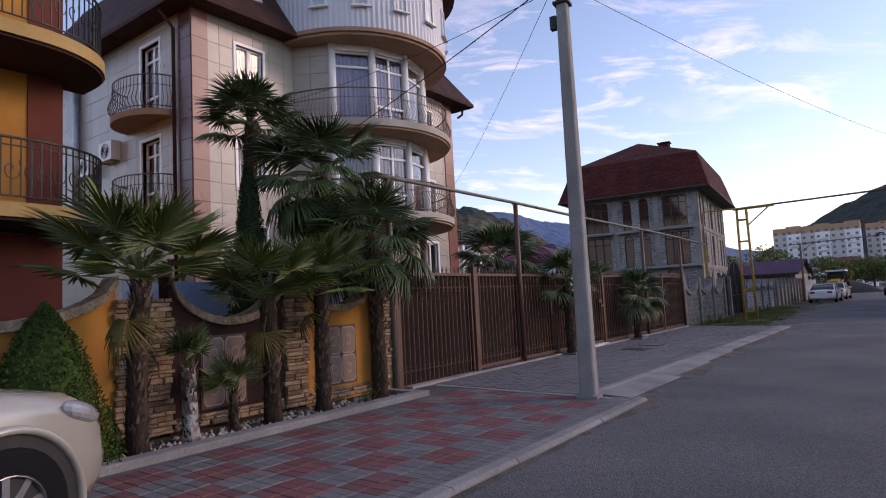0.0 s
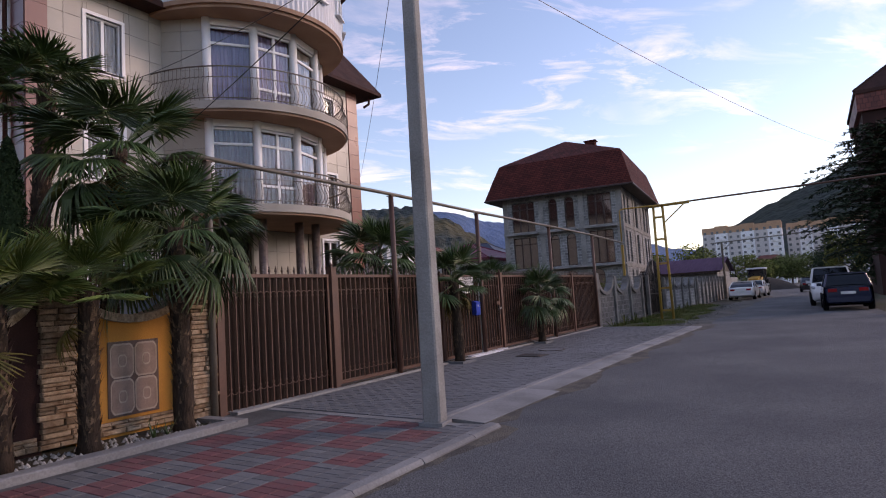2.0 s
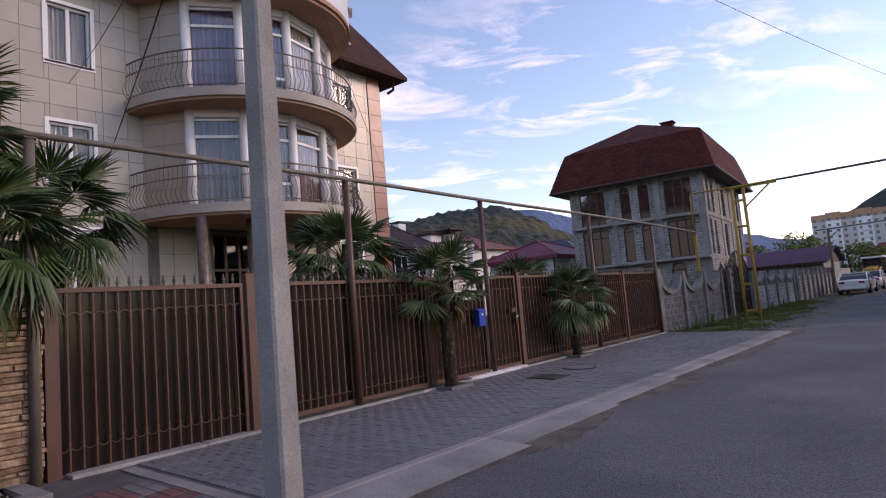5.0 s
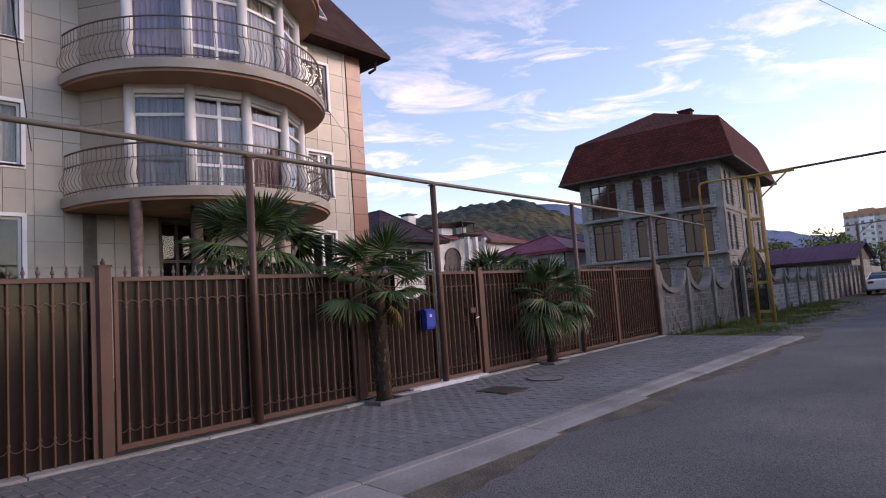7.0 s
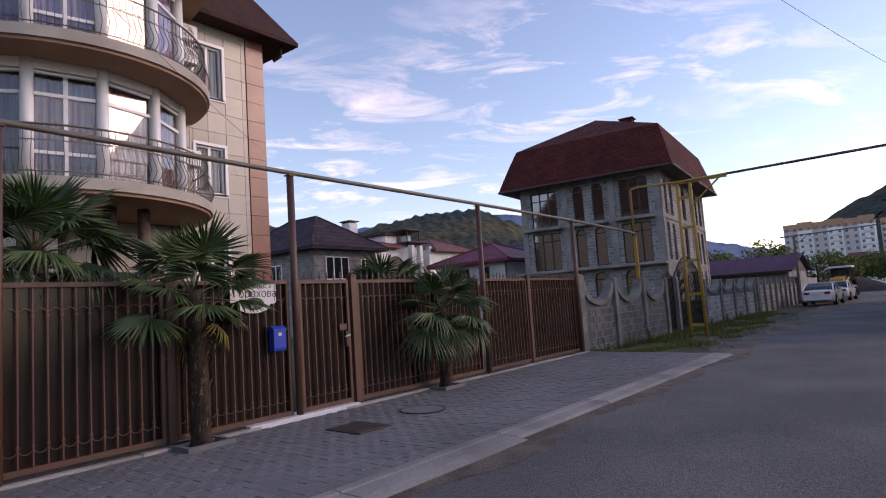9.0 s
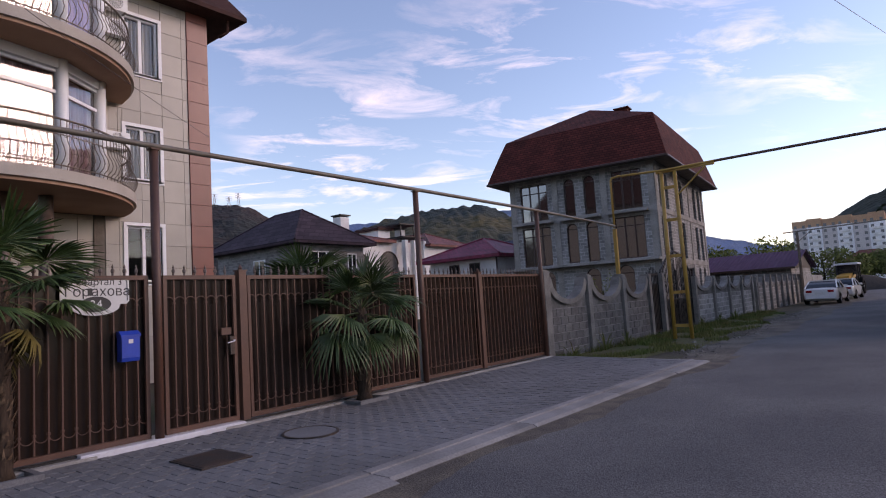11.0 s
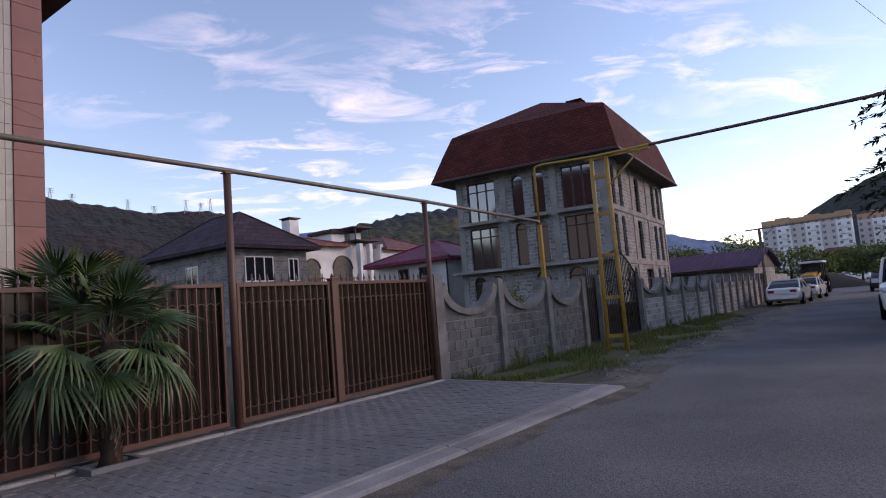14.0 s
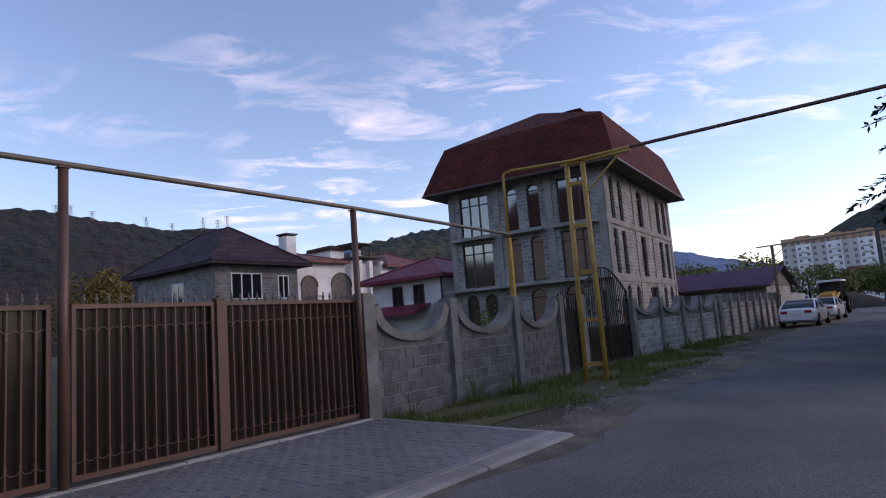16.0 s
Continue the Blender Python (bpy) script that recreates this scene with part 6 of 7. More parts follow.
for x in (-0.75, 0.75):
    for y in (-1.3, -0.4, 0.5):
        part("cab_post", Shape().box((x - 0.05, y - 0.05, 1.1), (x + 0.05, y + 0.05, 2.7)), black_trim, digger)
part("cab_roof", Shape().tile((-0.9, -1.45, 2.65), (0.9, 0.65, 2.82), 2, 0.05), sign_white, digger, "white cab roof")
for x in (-0.85, 0.85):
    for y, r in ((-0.9, 0.78), (1.9, 0.55)):
        wo = part("tyre", Shape().lathe([(r * 0.5, -0.2), (r * 0.95, -0.2), (r, -0.14), (r, 0.14), (r * 0.95, 0.2), (r * 0.5, 0.2)], n=22), rubber, digger, smooth=True)
        wo.matrix_basis = pose(x, y, r, 0, 90, 0)
        part("rim", Shape().lathe([(r * 0.52, 0.12), (0.0, 0.06)], n=16).lathe([(r * 0.52, -0.12), (0.0, -0.06)], n=16), sign_white, wo)
part("loader_arm", Shape().tube([(0.65, 0.8, 1.7), (0.65, 2.6, 1.2), (0.65, 3.2, 0.6)], 0.1, 6).tube([(-0.65, 0.8, 1.7), (-0.65, 2.6, 1.2), (-0.65, 3.2, 0.6)], 0.1, 6), digger_yellow, digger)
part("bucket", Shape().extrude([(3.0, 0.2), (3.7, 0.15), (3.2, 0.35), (3.1, 0.8), (3.0, 0.9)], 0, -1.1, 1.1), digger_yellow, digger)
part("backhoe_arm", Shape().tube([(0, -2.0, 1.1), (0, -2.6, 2.7), (0, -3.3, 1.6), (0, -3.1, 0.7)], 0.14, 6), black_trim, digger)

# ---- houses behind the gate ----
grey_plaster = mat("grey_plaster", (0.25, 0.24, 0.225), 0.95, other=(0.19, 0.182, 0.17), scale=0.9, fine=25, bump=0.4, grain=0.15)
rough_block = block_mat("rough_block", (0.25, 0.24, 0.23), (1.25, 1.22, 1.2), 0.40, 0.20, 0.022, other=(0.185, 0.178, 0.17))
plum_roof = block_mat("plum_roof", (0.055, 0.035, 0.045), (0.55, 0.5, 0.5), 0.9, 0.34, 0.03, 0.85, other=(0.045, 0.03, 0.038), bump=0.7)
white_plaster = mat("white_plaster", (0.80, 0.79, 0.77), 0.9, other=(0.60, 0.59, 0.57), scale=0.6, fine=25, bump=0.15, grain=0.06)
magenta_roof = block_mat("magenta_roof", (0.26, 0.016, 0.05), (0.55, 0.5, 0.5), 0.22, 0.35, 0.02, 0.6, other=(0.21, 0.014, 0.04), bump=0.7)
brick_roof = block_mat("brick_roof", (0.20, 0.045, 0.03), (0.55, 0.5, 0.5), 0.3, 0.35, 0.03, 0.6, other=(0.15, 0.035, 0.025), bump=0.7)
blue_roof = mat("blue_roof", (0.03, 0.035, 0.06), 0.5, scale=1, fine=20, bump=0.1)


def hip_roof(parent, x0, x1, y0, y1, z0, z1, over, material, run=None):
    x0, x1, y0, y1 = x0 - over, x1 + over, y0 - over, y1 + over
    d = run if run else min(x1 - x0, y1 - y0) / 2
    if x1 - x0 >= y1 - y0:
        a, b = (x0 + d, (y0 + y1) / 2, z1), (x1 - d, (y0 + y1) / 2, z1)
        fs = [((x0, y0, z0), (x1, y0, z0), b, a), ((x1, y1, z0), (x0, y1, z0), a, b), ((x1, y0, z0), (x1, y1, z0), b), ((x0, y1, z0), (x0, y0, z0), a)]
    else:
        a, b = ((x0 + x1) / 2, y0 + d, z1), ((x0 + x1) / 2, y1 - d, z1)
        fs = [((x0, y0, z0), (x1, y0, z0), a), ((x1, y1, z0), (x0, y1, z0), b), ((x1, y0, z0), (x1, y1, z0), b, a), ((x0, y1, z0), (x0, y0, z0), a, b)]
    g = Shape()
    for q in fs:
        g.quad(*q)
    g.box((x0, y0, z0 - 0.22), (x1, y1, z0 - 0.001))
    rob = part("roof", g, material, parent)
    ridge = Shape()
    for p, q in ((a, b), ((x0, y0, z0), a), ((x1, y0, z0), a if abs(a[0] - x1) < abs(b[0] - x1) or a[0] == b[0] else b), ((x1, y1, z0), b)):
        ridge.tube([p, q], 0.09, 5)
    part("ridge_cap", ridge, material, rob)
    return rob


def plain_window(parent, m, w, h, n, frame_m):
    ob = part("window", Shape().ring(oblong(0, w, 0, h), oblong(0.07, w - 0.07, 0.07, h - 0.07), -0.06, 0.03), frame_m, parent)
    ob.matrix_basis = m
    for k in range(1, n):
        part("mullion", Shape().box((w * k / n - 0.04, -0.05, 0.07), (w * k / n + 0.04, 0.03, h - 0.07)), frame_m, ob)
    part("pane", Shape().box((0.05, -0.03, 0.05), (w - 0.05, 0.0, h - 0.05)), car_glass, ob)
    return ob


def facing_y(x, y, z):
    return pose(x, y, z) @ Matrix.Diagonal((1, -1, 1, 1))


def facing_x(x, y, z):
    return pose(x, y, z, 0, 0, 90) @ Matrix.Diagonal((1, -1, 1, 1))


grey_house = thing("grey_house", "grey plastered house with a dark plum hipped roof", "house")
part("wall", Shape().box((-43.3, 39.2, 0), (-33.6, 45.6, 6.5)), rough_block, grey_house)
hip_roof(grey_house, -43.3, -33.6, 39.2, 45.6, 6.5, 9.35, 0.75, plum_roof)
plain_window(grey_house, facing_x(-33.58, 40.3, 4.1), 2.3, 1.7, 3, white_plastic)
plain_window(grey_house, facing_x(-33.58, 43.9, 4.1), 0.9, 1.6, 2, white_plastic)
plain_window(grey_house, facing_y(-38.6, 39.18, 4.1), 1.4, 1.4, 2, white_plastic)

villa = thing("white_villa", "white villa with arched balconies, red roofs and chimneys", "villa")
part("wall", Shape().box((-52, 52.2, 0), (-43.2, 63.0, 8.3)), white_plaster, villa)
hip_roof(villa, -52, -43.2, 52.2, 58.6, 8.3, 9.4, 0.7, brick_roof)
part("wall", Shape().box((-52, 63.0, 0), (-42.0, 71.0, 8.0)), white_plaster, villa)
hip_roof(villa, -52, -42.0, 64.0, 71.0, 8.0, 9.8, 0.7, brick_roof)
for y0, w in ((53.8, 1.9), (57.4, 2.6), (66.2, 2.2)):
    x = -43.17 if y0 < 63 else -41.97
    arch = [(y0 + w / 2 - w / 2 * math.cos(radians(a)), 5.9 + w / 2 * math.sin(radians(a))) for a in range(0, 181, 15)]
    # no recess: a dark plate on the wall paints the loggia's shade
    part("arch_niche", Shape().extrude([(y0, 2.6)] + arch + [(y0 + w, 2.6)], 0, x - 0.05, x + 0.02), wall_core, villa, "flat dark arch standing for the shade inside a loggia")
    part("arch_rim", Shape().tube([(x + 0.03, a, b) for a, b in arch], 0.09, 5), brown_frame, villa)
    part("loggia_rail", Shape().box((x, y0 - 0.1, 4.1), (x + 0.55, y0 + w + 0.1, 4.25)).box((x + 0.5, y0 - 0.1, 4.95), (x + 0.55, y0 + w + 0.1, 5.02)), brick_roof, villa)
    for k in range(9):
        part("rail_bar", Shape().box((x + 0.5, y0 + w * k / 8 - 0.02, 4.25), (x + 0.54, y0 + w * k / 8 + 0.02, 4.95)), brown_frame, villa)
for y in (60.4, 61.8, 63.4):
    part("column", Shape().box((-42.6, y - 0.22, 0), (-42.1, y + 0.22, 8.4)), white_plaster, villa)
for x, y, w, zb, zt_ in ((-44.6, 53.6, 0.55, 8.4, 10.6), (-44.6, 62.2, 0.4, 8.0, 9.8)):
    ch = part("chimney", Shape().box((x - w, y - w, zb), (x + w, y + w, zt_)), white_plaster, villa)
    part("chimney_cap", Shape().box((x - w - 0.15, y - w - 0.15, zt_ + 0.12), (x + w + 0.15, y + w + 0.15, zt_ + 0.24)).box((x - w, y - w, zt_), (x - w + 0.1, y + w, zt_ + 0.12)), iron, ch)
part("turret", Shape().box((-47.5, 58.8, 8.3), (-44.6, 60.6, 9.9)), white_plaster, villa)
hip_roof(villa, -47.5, -44.6, 58.8, 60.6, 9.9, 10.2, 0.3, brown_roof)
for x in (-45.6, -43.3):
    for y in (60.9, 63.0):
        part("canopy_post", Shape().box((x - 0.05, y - 0.05, 8.2), (x + 0.05, y + 0.05, 10.2)), iron, villa)
part("canopy", Shape().box((-46.0, 60.5, 10.2), (-43.0, 63.4, 10.32)).box((-44.6, 59.8, 8.7), (-42.0, 63.4, 8.8)), iron, villa)

lodge = thing("white_lodge", "low white house with magenta ribbed roofs", "house")
part("wall", Shape().box((-30.2, 49.5, 0), (-24.0, 56.5, 4.75)), white_plaster, lodge)
hip_roof(lodge, -30.2, -24.0, 49.5, 56.5, 4.85, 6.45, 0.8, magenta_roof)
plain_window(lodge, facing_y(-28.3, 49.48, 3.0), 0.95, 1.35, 2, brown_frame)
plain_window(lodge, facing_y(-26.4, 49.48, 3.0), 0.95, 1.35, 2, brown_frame)
part("porch_roof", Shape().extrude([(47.6, 2.3), (49.5, 2.95), (49.5, 3.05), (47.6, 2.4)], 0, -30.0, -25.0), magenta_roof, lodge)
part("corner_pipe", Shape().tube([(-23.95, 49.45, 4.7), (-23.95, 49.45, 0.1)], 0.06, 6), brown_frame, lodge)
far_house = thing("blue_roofed_house", "house with a dark blue metal roof among others", "house")
part("wall", Shape().box((-48, 78, 0), (-36, 86, 6.6)), white_plaster, far_house)
hip_roof(far_house, -48, -36, 78, 86, 6.6, 9.2, 0.6, blue_roof)
small = thing("brown_roofed_house", "house with a brown roof beyond the lodge", "house")
part("wall", Shape().box((-66, 66, 0), (-56, 76, 8.2)), white_plaster, small)
hip_roof(small, -66, -56, 66, 76, 8.2, 10.6, 0.6, brick_roof)

# ---- apartment blocks ----
brick_orange = mat("brick_orange", (0.50, 0.30, 0.19), 0.9, other=(0.44, 0.26, 0.16), scale=0.1, fine=2, bump=0.1)
pale_block = mat("pale_block", (0.82, 0.83, 0.85), 0.9, other=(0.74, 0.75, 0.77), scale=0.08, fine=1.5, bump=0.1)
grey_block = mat("grey_block", (0.55, 0.51, 0.50), 0.9, other=(0.47, 0.44, 0.43), scale=0.08, fine=1.5, bump=0.1)
far_pane = mat("far_pane", (0.13, 0.14, 0.16), 0.2, grain=0.05, bump=0)
pane_me = Shape().box((-0.6, -0.12, 0), (0.6, -0.02, 1.35)).mesh("window", far_pane)
rail_me = Shape().box((-1.9, -1.0, 0), (1.9, 0, 0.15)).box((-1.9, -1.05, 0.15), (1.9, -0.98, 1.05)).box((-1.9, -1.0, 0.15), (-1.82, 0, 1.05)).box((1.82, -1.0, 0.15), (1.9, 0, 1.05)).mesh("balcony", white_plaster)


def apartment(x0, x1, y, turn, floors, label):
    t = thing("apartment_building", label, "apartment block", pose(x0, y, 0, 0, 0, turn), "apartment blocks under the hill")
    w, h = x1 - x0, floors * 2.85 + 1.5
    n = 6
    for k in range(n):
        a, b = w * k / n, w * (k + 1) / n
        mid = k % 2
        part("wall", Shape().box((a, 0 if mid else 0.9, 0), (b, 14, h - 3.3)), grey_block if not mid else pale_block, t)
        part("top_band", Shape().box((a, 0.05 if mid else 0.95, h - 3.3), (b, 14, h + (0.6 if mid else 0))), brick_orange, t, "orange brick top floor")
        for f in range(floors):
            z = f * 2.85 + 0.9
            for c in ((a + b) / 2 - w / n * 0.28, (a + b) / 2 + w / n * 0.28):
                ob = part("window", pane_me, None, t)
                ob.location = (c, 0 if mid else 0.9, z)
            if mid and f < floors - 1:
                ob = part("balcony", rail_me, None, t)
                ob.location = ((a + b) / 2, 0, z - 0.9)
    return t


apartment(-49.0, -12.0, 352, 0, 10, "ten-storey pale apartment block with an orange top")
apartment(-10.5, 24.0, 372, 0, 10, "farther pale apartment block with an orange top")
low_row = thing("red_roofed_house", "low house with a red roof under the apartment blocks", "house")
part("wall", Shape().box((-16, 190, 0), (-4, 198, 5.0)), pale_block, low_row)
hip_roof(low_row, -16, -4, 190, 198, 5.0, 8.0, 0.5, brick_roof)
corner_house = thing("gabled_house", "tall dark house with a steep maroon roof", "house")
part("wall", Shape().box((3.95, 51.0, 0), (12.0, 60.0, 12.1)), maroon_plaster, corner_house)
hip_roof(corner_house, 3.7, 12.2, 50.7, 60.2, 13.5, 17.0, 0.1, brown_roof, 3.2)
part("upper_wall", Shape().box((3.7, 50.7, 12.1), (12.2, 60.2, 13.28)), brick_roof, corner_house, "maroon clad upper storey")

# ---- trees and hedges down the street ----
bush_leaf = mat("bush_leaf", (0.10, 0.125, 0.034), 0.8, other=(0.07, 0.098, 0.028), scale=0.8, fine=6, bump=0, grain=0.25, island=0.4)
spring_leaf = mat("spring_leaf", (0.15, 0.16, 0.04), 0.8, other=(0.10, 0.125, 0.03), scale=0.8, fine=6, bump=0, grain=0.25, island=0.4)
dark_leaf = mat("dark_leaf", (0.025, 0.045, 0.02), 0.8, other=(0.018, 0.033, 0.015), scale=0.8, fine=6, bump=0, grain=0.25, island=0.4)


def bush(x, y, w, h, label, leaf, n, size, seed, name="bush", stem=0.0):
    rnd = random.Random(seed)
    t = thing(name, label, "tree" if name == "tree" else "bush", pose(x, y, 0))
    g = Shape()
    lumps = [(rnd.uniform(-0.62, 0.62) * w, rnd.uniform(-0.5, 0.5) * w, stem + (h - stem) * rnd.uniform(0.25, 0.82), rnd.uniform(0.22, 0.42)) for _ in range(11)]
    trunk = Shape().tube([(0, 0, 0), (0.02 * h, 0, h * 0.4), (0, 0.02 * h, h * 0.75)], [0.05 * h ** 0.7, 0.035 * h ** 0.7, 0.01], 7)
    for a, b, c, r in lumps:
        trunk.tube([(0.01 * h, 0, h * 0.3), (a * 0.5, b * 0.5, (c + h * 0.3) / 2), (a, b, c)], [0.018 * h ** 0.7, 0.012 * h ** 0.7, 0.004], 5)
    part("trunk", trunk, palm_bark, t)

    def place(q):
        a, b, c, r = q.choice(lumps)
        d = Vector((q.gauss(0, 1), q.gauss(0, 1), q.gauss(0, 1))).normalized() * (q.random() ** 0.45)
        return (a + d.x * r * w, b + d.y * r * w, max(0.05, c + d.z * r * (h - stem) * 0.75))

    foliage(g, n, place, size, rnd, 0.8)
    part("crown", g, leaf, t)
    return t


bush(-10.0, 104, 7, 6.5, "leafy spring tree beyond the shed", spring_leaf, 3500, 0.55, 31, "tree", 0.8)
bush(-17.5, 96, 7, 6.8, "yellow-green spring tree beyond the shed", spring_leaf, 3500, 0.55, 32, "tree", 0.8)
bush(-25.0, 98, 7, 6.6, "green tree beyond the shed", bush_leaf, 3500, 0.55, 33, "tree", 0.8)
bush(-33.0, 104, 8, 7.2, "green tree among the far houses", bush_leaf, 3500, 0.6, 39, "tree", 0.8)
bush(-2.8, 112, 6.5, 5.2, "dense round green bush at the street's end", bush_leaf, 4200, 0.45, 34)
bush(-6.6, 126, 7, 6.0, "dense green bush at the street's end", bush_leaf, 3800, 0.5, 35)
bush(3.5, 100, 4.5, 5.5, "dense dark bush by the street's bend", dark_leaf, 3800, 0.4, 36)
bush(3.2, 62, 2.6, 5.6, "yellow-green bushy tree at the street's edge", spring_leaf, 3800, 0.3, 37, "tree", 0.4)
bush(4.6, 56, 2.4, 3.6, "dark bush before the fence", dark_leaf, 3000, 0.25, 38)
bush(-7.75, 30.6, 0.75, 2.15, "climbing bush behind the dipped wall", spring_leaf, 1500, 0.10, 40)
bush(4.2, 30.0, 1.3, 1.3, "low dark bush at the street's edge", dark_leaf, 1800, 0.16, 42)
ochre_leaf = mat("ochre_leaf", (0.20, 0.13, 0.03), 0.8, other=(0.12, 0.09, 0.03), scale=0.8, fine=6, bump=0, grain=0.25, island=0.4)
bush(-72.0, 47.5, 7.5, 11.0, "wide tree in ochre spring leaf behind the grey house", ochre_leaf, 5200, 0.6, 43, "tree", 1.0)
tarp_blue = mat("tarp_blue", (0.20, 0.29, 0.40), 0.55, other=(0.16, 0.24, 0.34), scale=1.5, fine=30, bump=0.1, grain=0.06)
g = Shape()
for k in range(24):
    y0, y1 = 4.1 + 0.17 * k, 4.27 + 0.17 * k
    x0, x1 = (-8.35 + 0.04 * math.sin(3.1 * q) for q in (y0, y1))
    g.extrude([(x0 - 0.01, y0), (x0, y0), (x1, y1), (x1 - 0.01, y1)], 2, 0.0, 2.0)
solid("tarpaulin", g, tarp_blue, "pale blue tarpaulin hung behind the garden wall", "tarpaulin")
dark_soil = mat("dark_soil", (0.035, 0.03, 0.026), 0.95, other=(0.05, 0.042, 0.035), scale=1.2, fine=9, bump=0.8, grain=0.35)
solid("earth_mound", Shape().lathe([(4.6, 0), (3.9, 0.4), (2.9, 1.0), (1.6, 1.5), (0.6, 1.75), (0.0, 1.8)], (-5.9, 100, -0.02), 22), dark_soil, "dark heap of earth beside the street", "heap", smooth=True)

cedar = thing("cedar_tree", "dark drooping conifer at the street's edge", "tree", pose(3.45, 37.4, 0))
rnd = random.Random(51)
part("trunk", Shape().tube([(0, 0, 0), (0.1, 0, 5), (0, 0.05, 8.7)], [0.28, 0.18, 0.03], 9), palm_bark, cedar, smooth=True)
g, limbs = Shape(), Shape()
for k in range(190):
    z = 2.2 + 6.3 * (k / 190) ** 0.95
    a, l = k * 2.4, 4.4 * (1 - (z / 9.2) ** 2.6) * (0.7 + 0.3 * min(1, z / 5)) * rnd.uniform(0.6, 1.08) + 0.25
    d = Vector((math.cos(a), math.sin(a), 0))
    rise = rnd.uniform(0.2, 0.45)
    at = lambda u: Vector((0, 0, z)) + d * (l * u) + Vector((0, 0, l * (rise * u - 0.38 * u * u)))
    limbs.tube([at(u) for u in (0, 0.35, 0.7, 1.0)], [0.045, 0.03, 0.018, 0.006], 4)
    for i in range(int(80 * l / 3)):
        u = rnd.random() ** 0.7
        p = at(u)
        s = Vector((-d.y, d.x, 0)) * rnd.choice((-1, 1))
        tip = p + (s * rnd.uniform(0.12, 0.42) + d * rnd.uniform(0.1, 0.4)) * (1.1 - 0.6 * u) + Vector((0, 0, rnd.uniform(-0.2, 0.1)))
        side_v = (tip - p).cross(Vector((rnd.gauss(0, 0.5), rnd.gauss(0, 0.5), 1))).normalized() * rnd.uniform(0.025, 0.06)
        mid = (p + tip) / 2
        g.quad(p, mid + side_v, tip, mid - side_v)
part("limb", limbs, palm_bark, cedar)
part("crown", g, dark_leaf, cedar)

# far pipe support over the street; unseen right fence added for gate reflections
support = thing("pipe_tower", "slim steel posts carrying a pipe over the street", "pipe support", pose(-6.6, 62.2, 0))
for y in (-0.25, 0.25):
    part("leg", Shape().tube([(0, y, 0), (0, y, 5.0)], 0.06, 6), pipe_paint, support)
part("arm", Shape().tube([(-0.9, 0, 5.0), (0.9, 0, 5.05), (9.5, 0.3, 5.35), (14, 0.5, 5.5)], 0.045, 6), pipe_paint, support)
part("brace", Shape().tube([(0, 0.2, 4.3), (0.9, 0, 5.0)], 0.03, 5), pipe_paint, support)
fence = thing("fence_unseen", "unseen plain pale fence added to reflect in the gate sheets", "wall", kind="structure")
for k in range(16):
    part("fence_bay", Shape().box((6.4, -22 + 3 * k, 0), (6.55, -19.06 + 3 * k, 1.6)), pale_plaster, fence)

# ---- wires ----
wires = [("power_cable", [(-3.8, 8.45, 6.35), (4.2, 51.0, 9.6)], 0.75, 0.006), ("power_cable", [(-3.8, 8.45, 6.35), (-14.8, 11.7, 5.4)], 0.15, 0.010), ("power_cable", [(-3.8, 8.45, 6.2), (-14.8, 11.0, 7.4)], 0.25, 0.006), ("power_cable", [(-3.8, 8.45, 6.3), (-14.8, 21.3, 6.5)], 0.2, 0.005), ("power_cable", [(-3.8, 8.45, 6.35), (-6.0, -18.0, 7.8)], 0.6, 0.008)]
for name, (p, q), sag, r in wires:
    p, q = Vector(p), Vector(q)
    pts = [p.lerp(q, k / 24) - Vector((0, 0, sag * 4 * (k / 24) * (1 - k / 24))) for k in range(25)]
    solid(name, Shape().tube(pts, r, 5), iron, "thin black cable strung from the concrete pole", "cable", group="overhead cables")
part("cross_arm", Shape().box((-0.5, -0.04, 6.27), (0.5, 0.04, 6.34)), iron, pole)
for x in (-0.42, 0.0, 0.42):
    part("insulator", Shape().lathe([(0.02, 6.34), (0.05, 6.37), (0.05, 6.44), (0.0, 6.47)], (x, 0, 0), 8), white_plastic, pole)
part("clamp", Shape().box((-0.12, -0.12, 5.9), (0.12, 0.12, 5.94)).box((-0.2, -0.05, 5.55), (-0.1, 0.05, 5.75)), iron, pole)

# pylons on the ridge
for az, hgt in ((56.2, 13), (57.0, 9), (58.2, 13), (60.7, 8), (62.7, 11), (66.7, 8), (68.2, 10), (69.2, 8)):
    el = ridge_at(LEFT_RIDGE, az)
    t = thing("pylon", "steel lattice pylon on the hill's ridge", "pylon", pose(0.4 - 790 * math.sin(radians(az)), 11 + 790 * math.cos(radians(az)), 795 * math.tan(radians(el)) - 6, 0, 0, az), "pylons on the ridge")
    g = Shape()
    for sx in (-1, 1):
        for sy in (-1, 1):
            g.tube([(sx * 2.2, sy * 2.2, 0), (sx * 0.4, sy * 0.4, hgt + 6)], 0.22, 4)
    for k in range(6):
        z, w = (hgt + 6) * k / 6, 2.2 - 1.8 * k / 6
        g.tube([(-w, 0, z), (w * 0.8, 0, z + (hgt + 6) / 6)], 0.16, 3).tube([(w, 0, z), (-w * 0.8, 0, z + (hgt + 6) / 6)], 0.16, 3)
    part("lattice", g, concrete, t)
    for z in (0.72, 0.86, 1.0):
        part("cross_arm", Shape().box((-3.6, -0.2, (hgt + 6) * z - 0.3), (3.6, 0.2, (hgt + 6) * z)), concrete, t)

# ---- grass, weeds, pebbles ----
rnd = random.Random(61)
g = Shape()
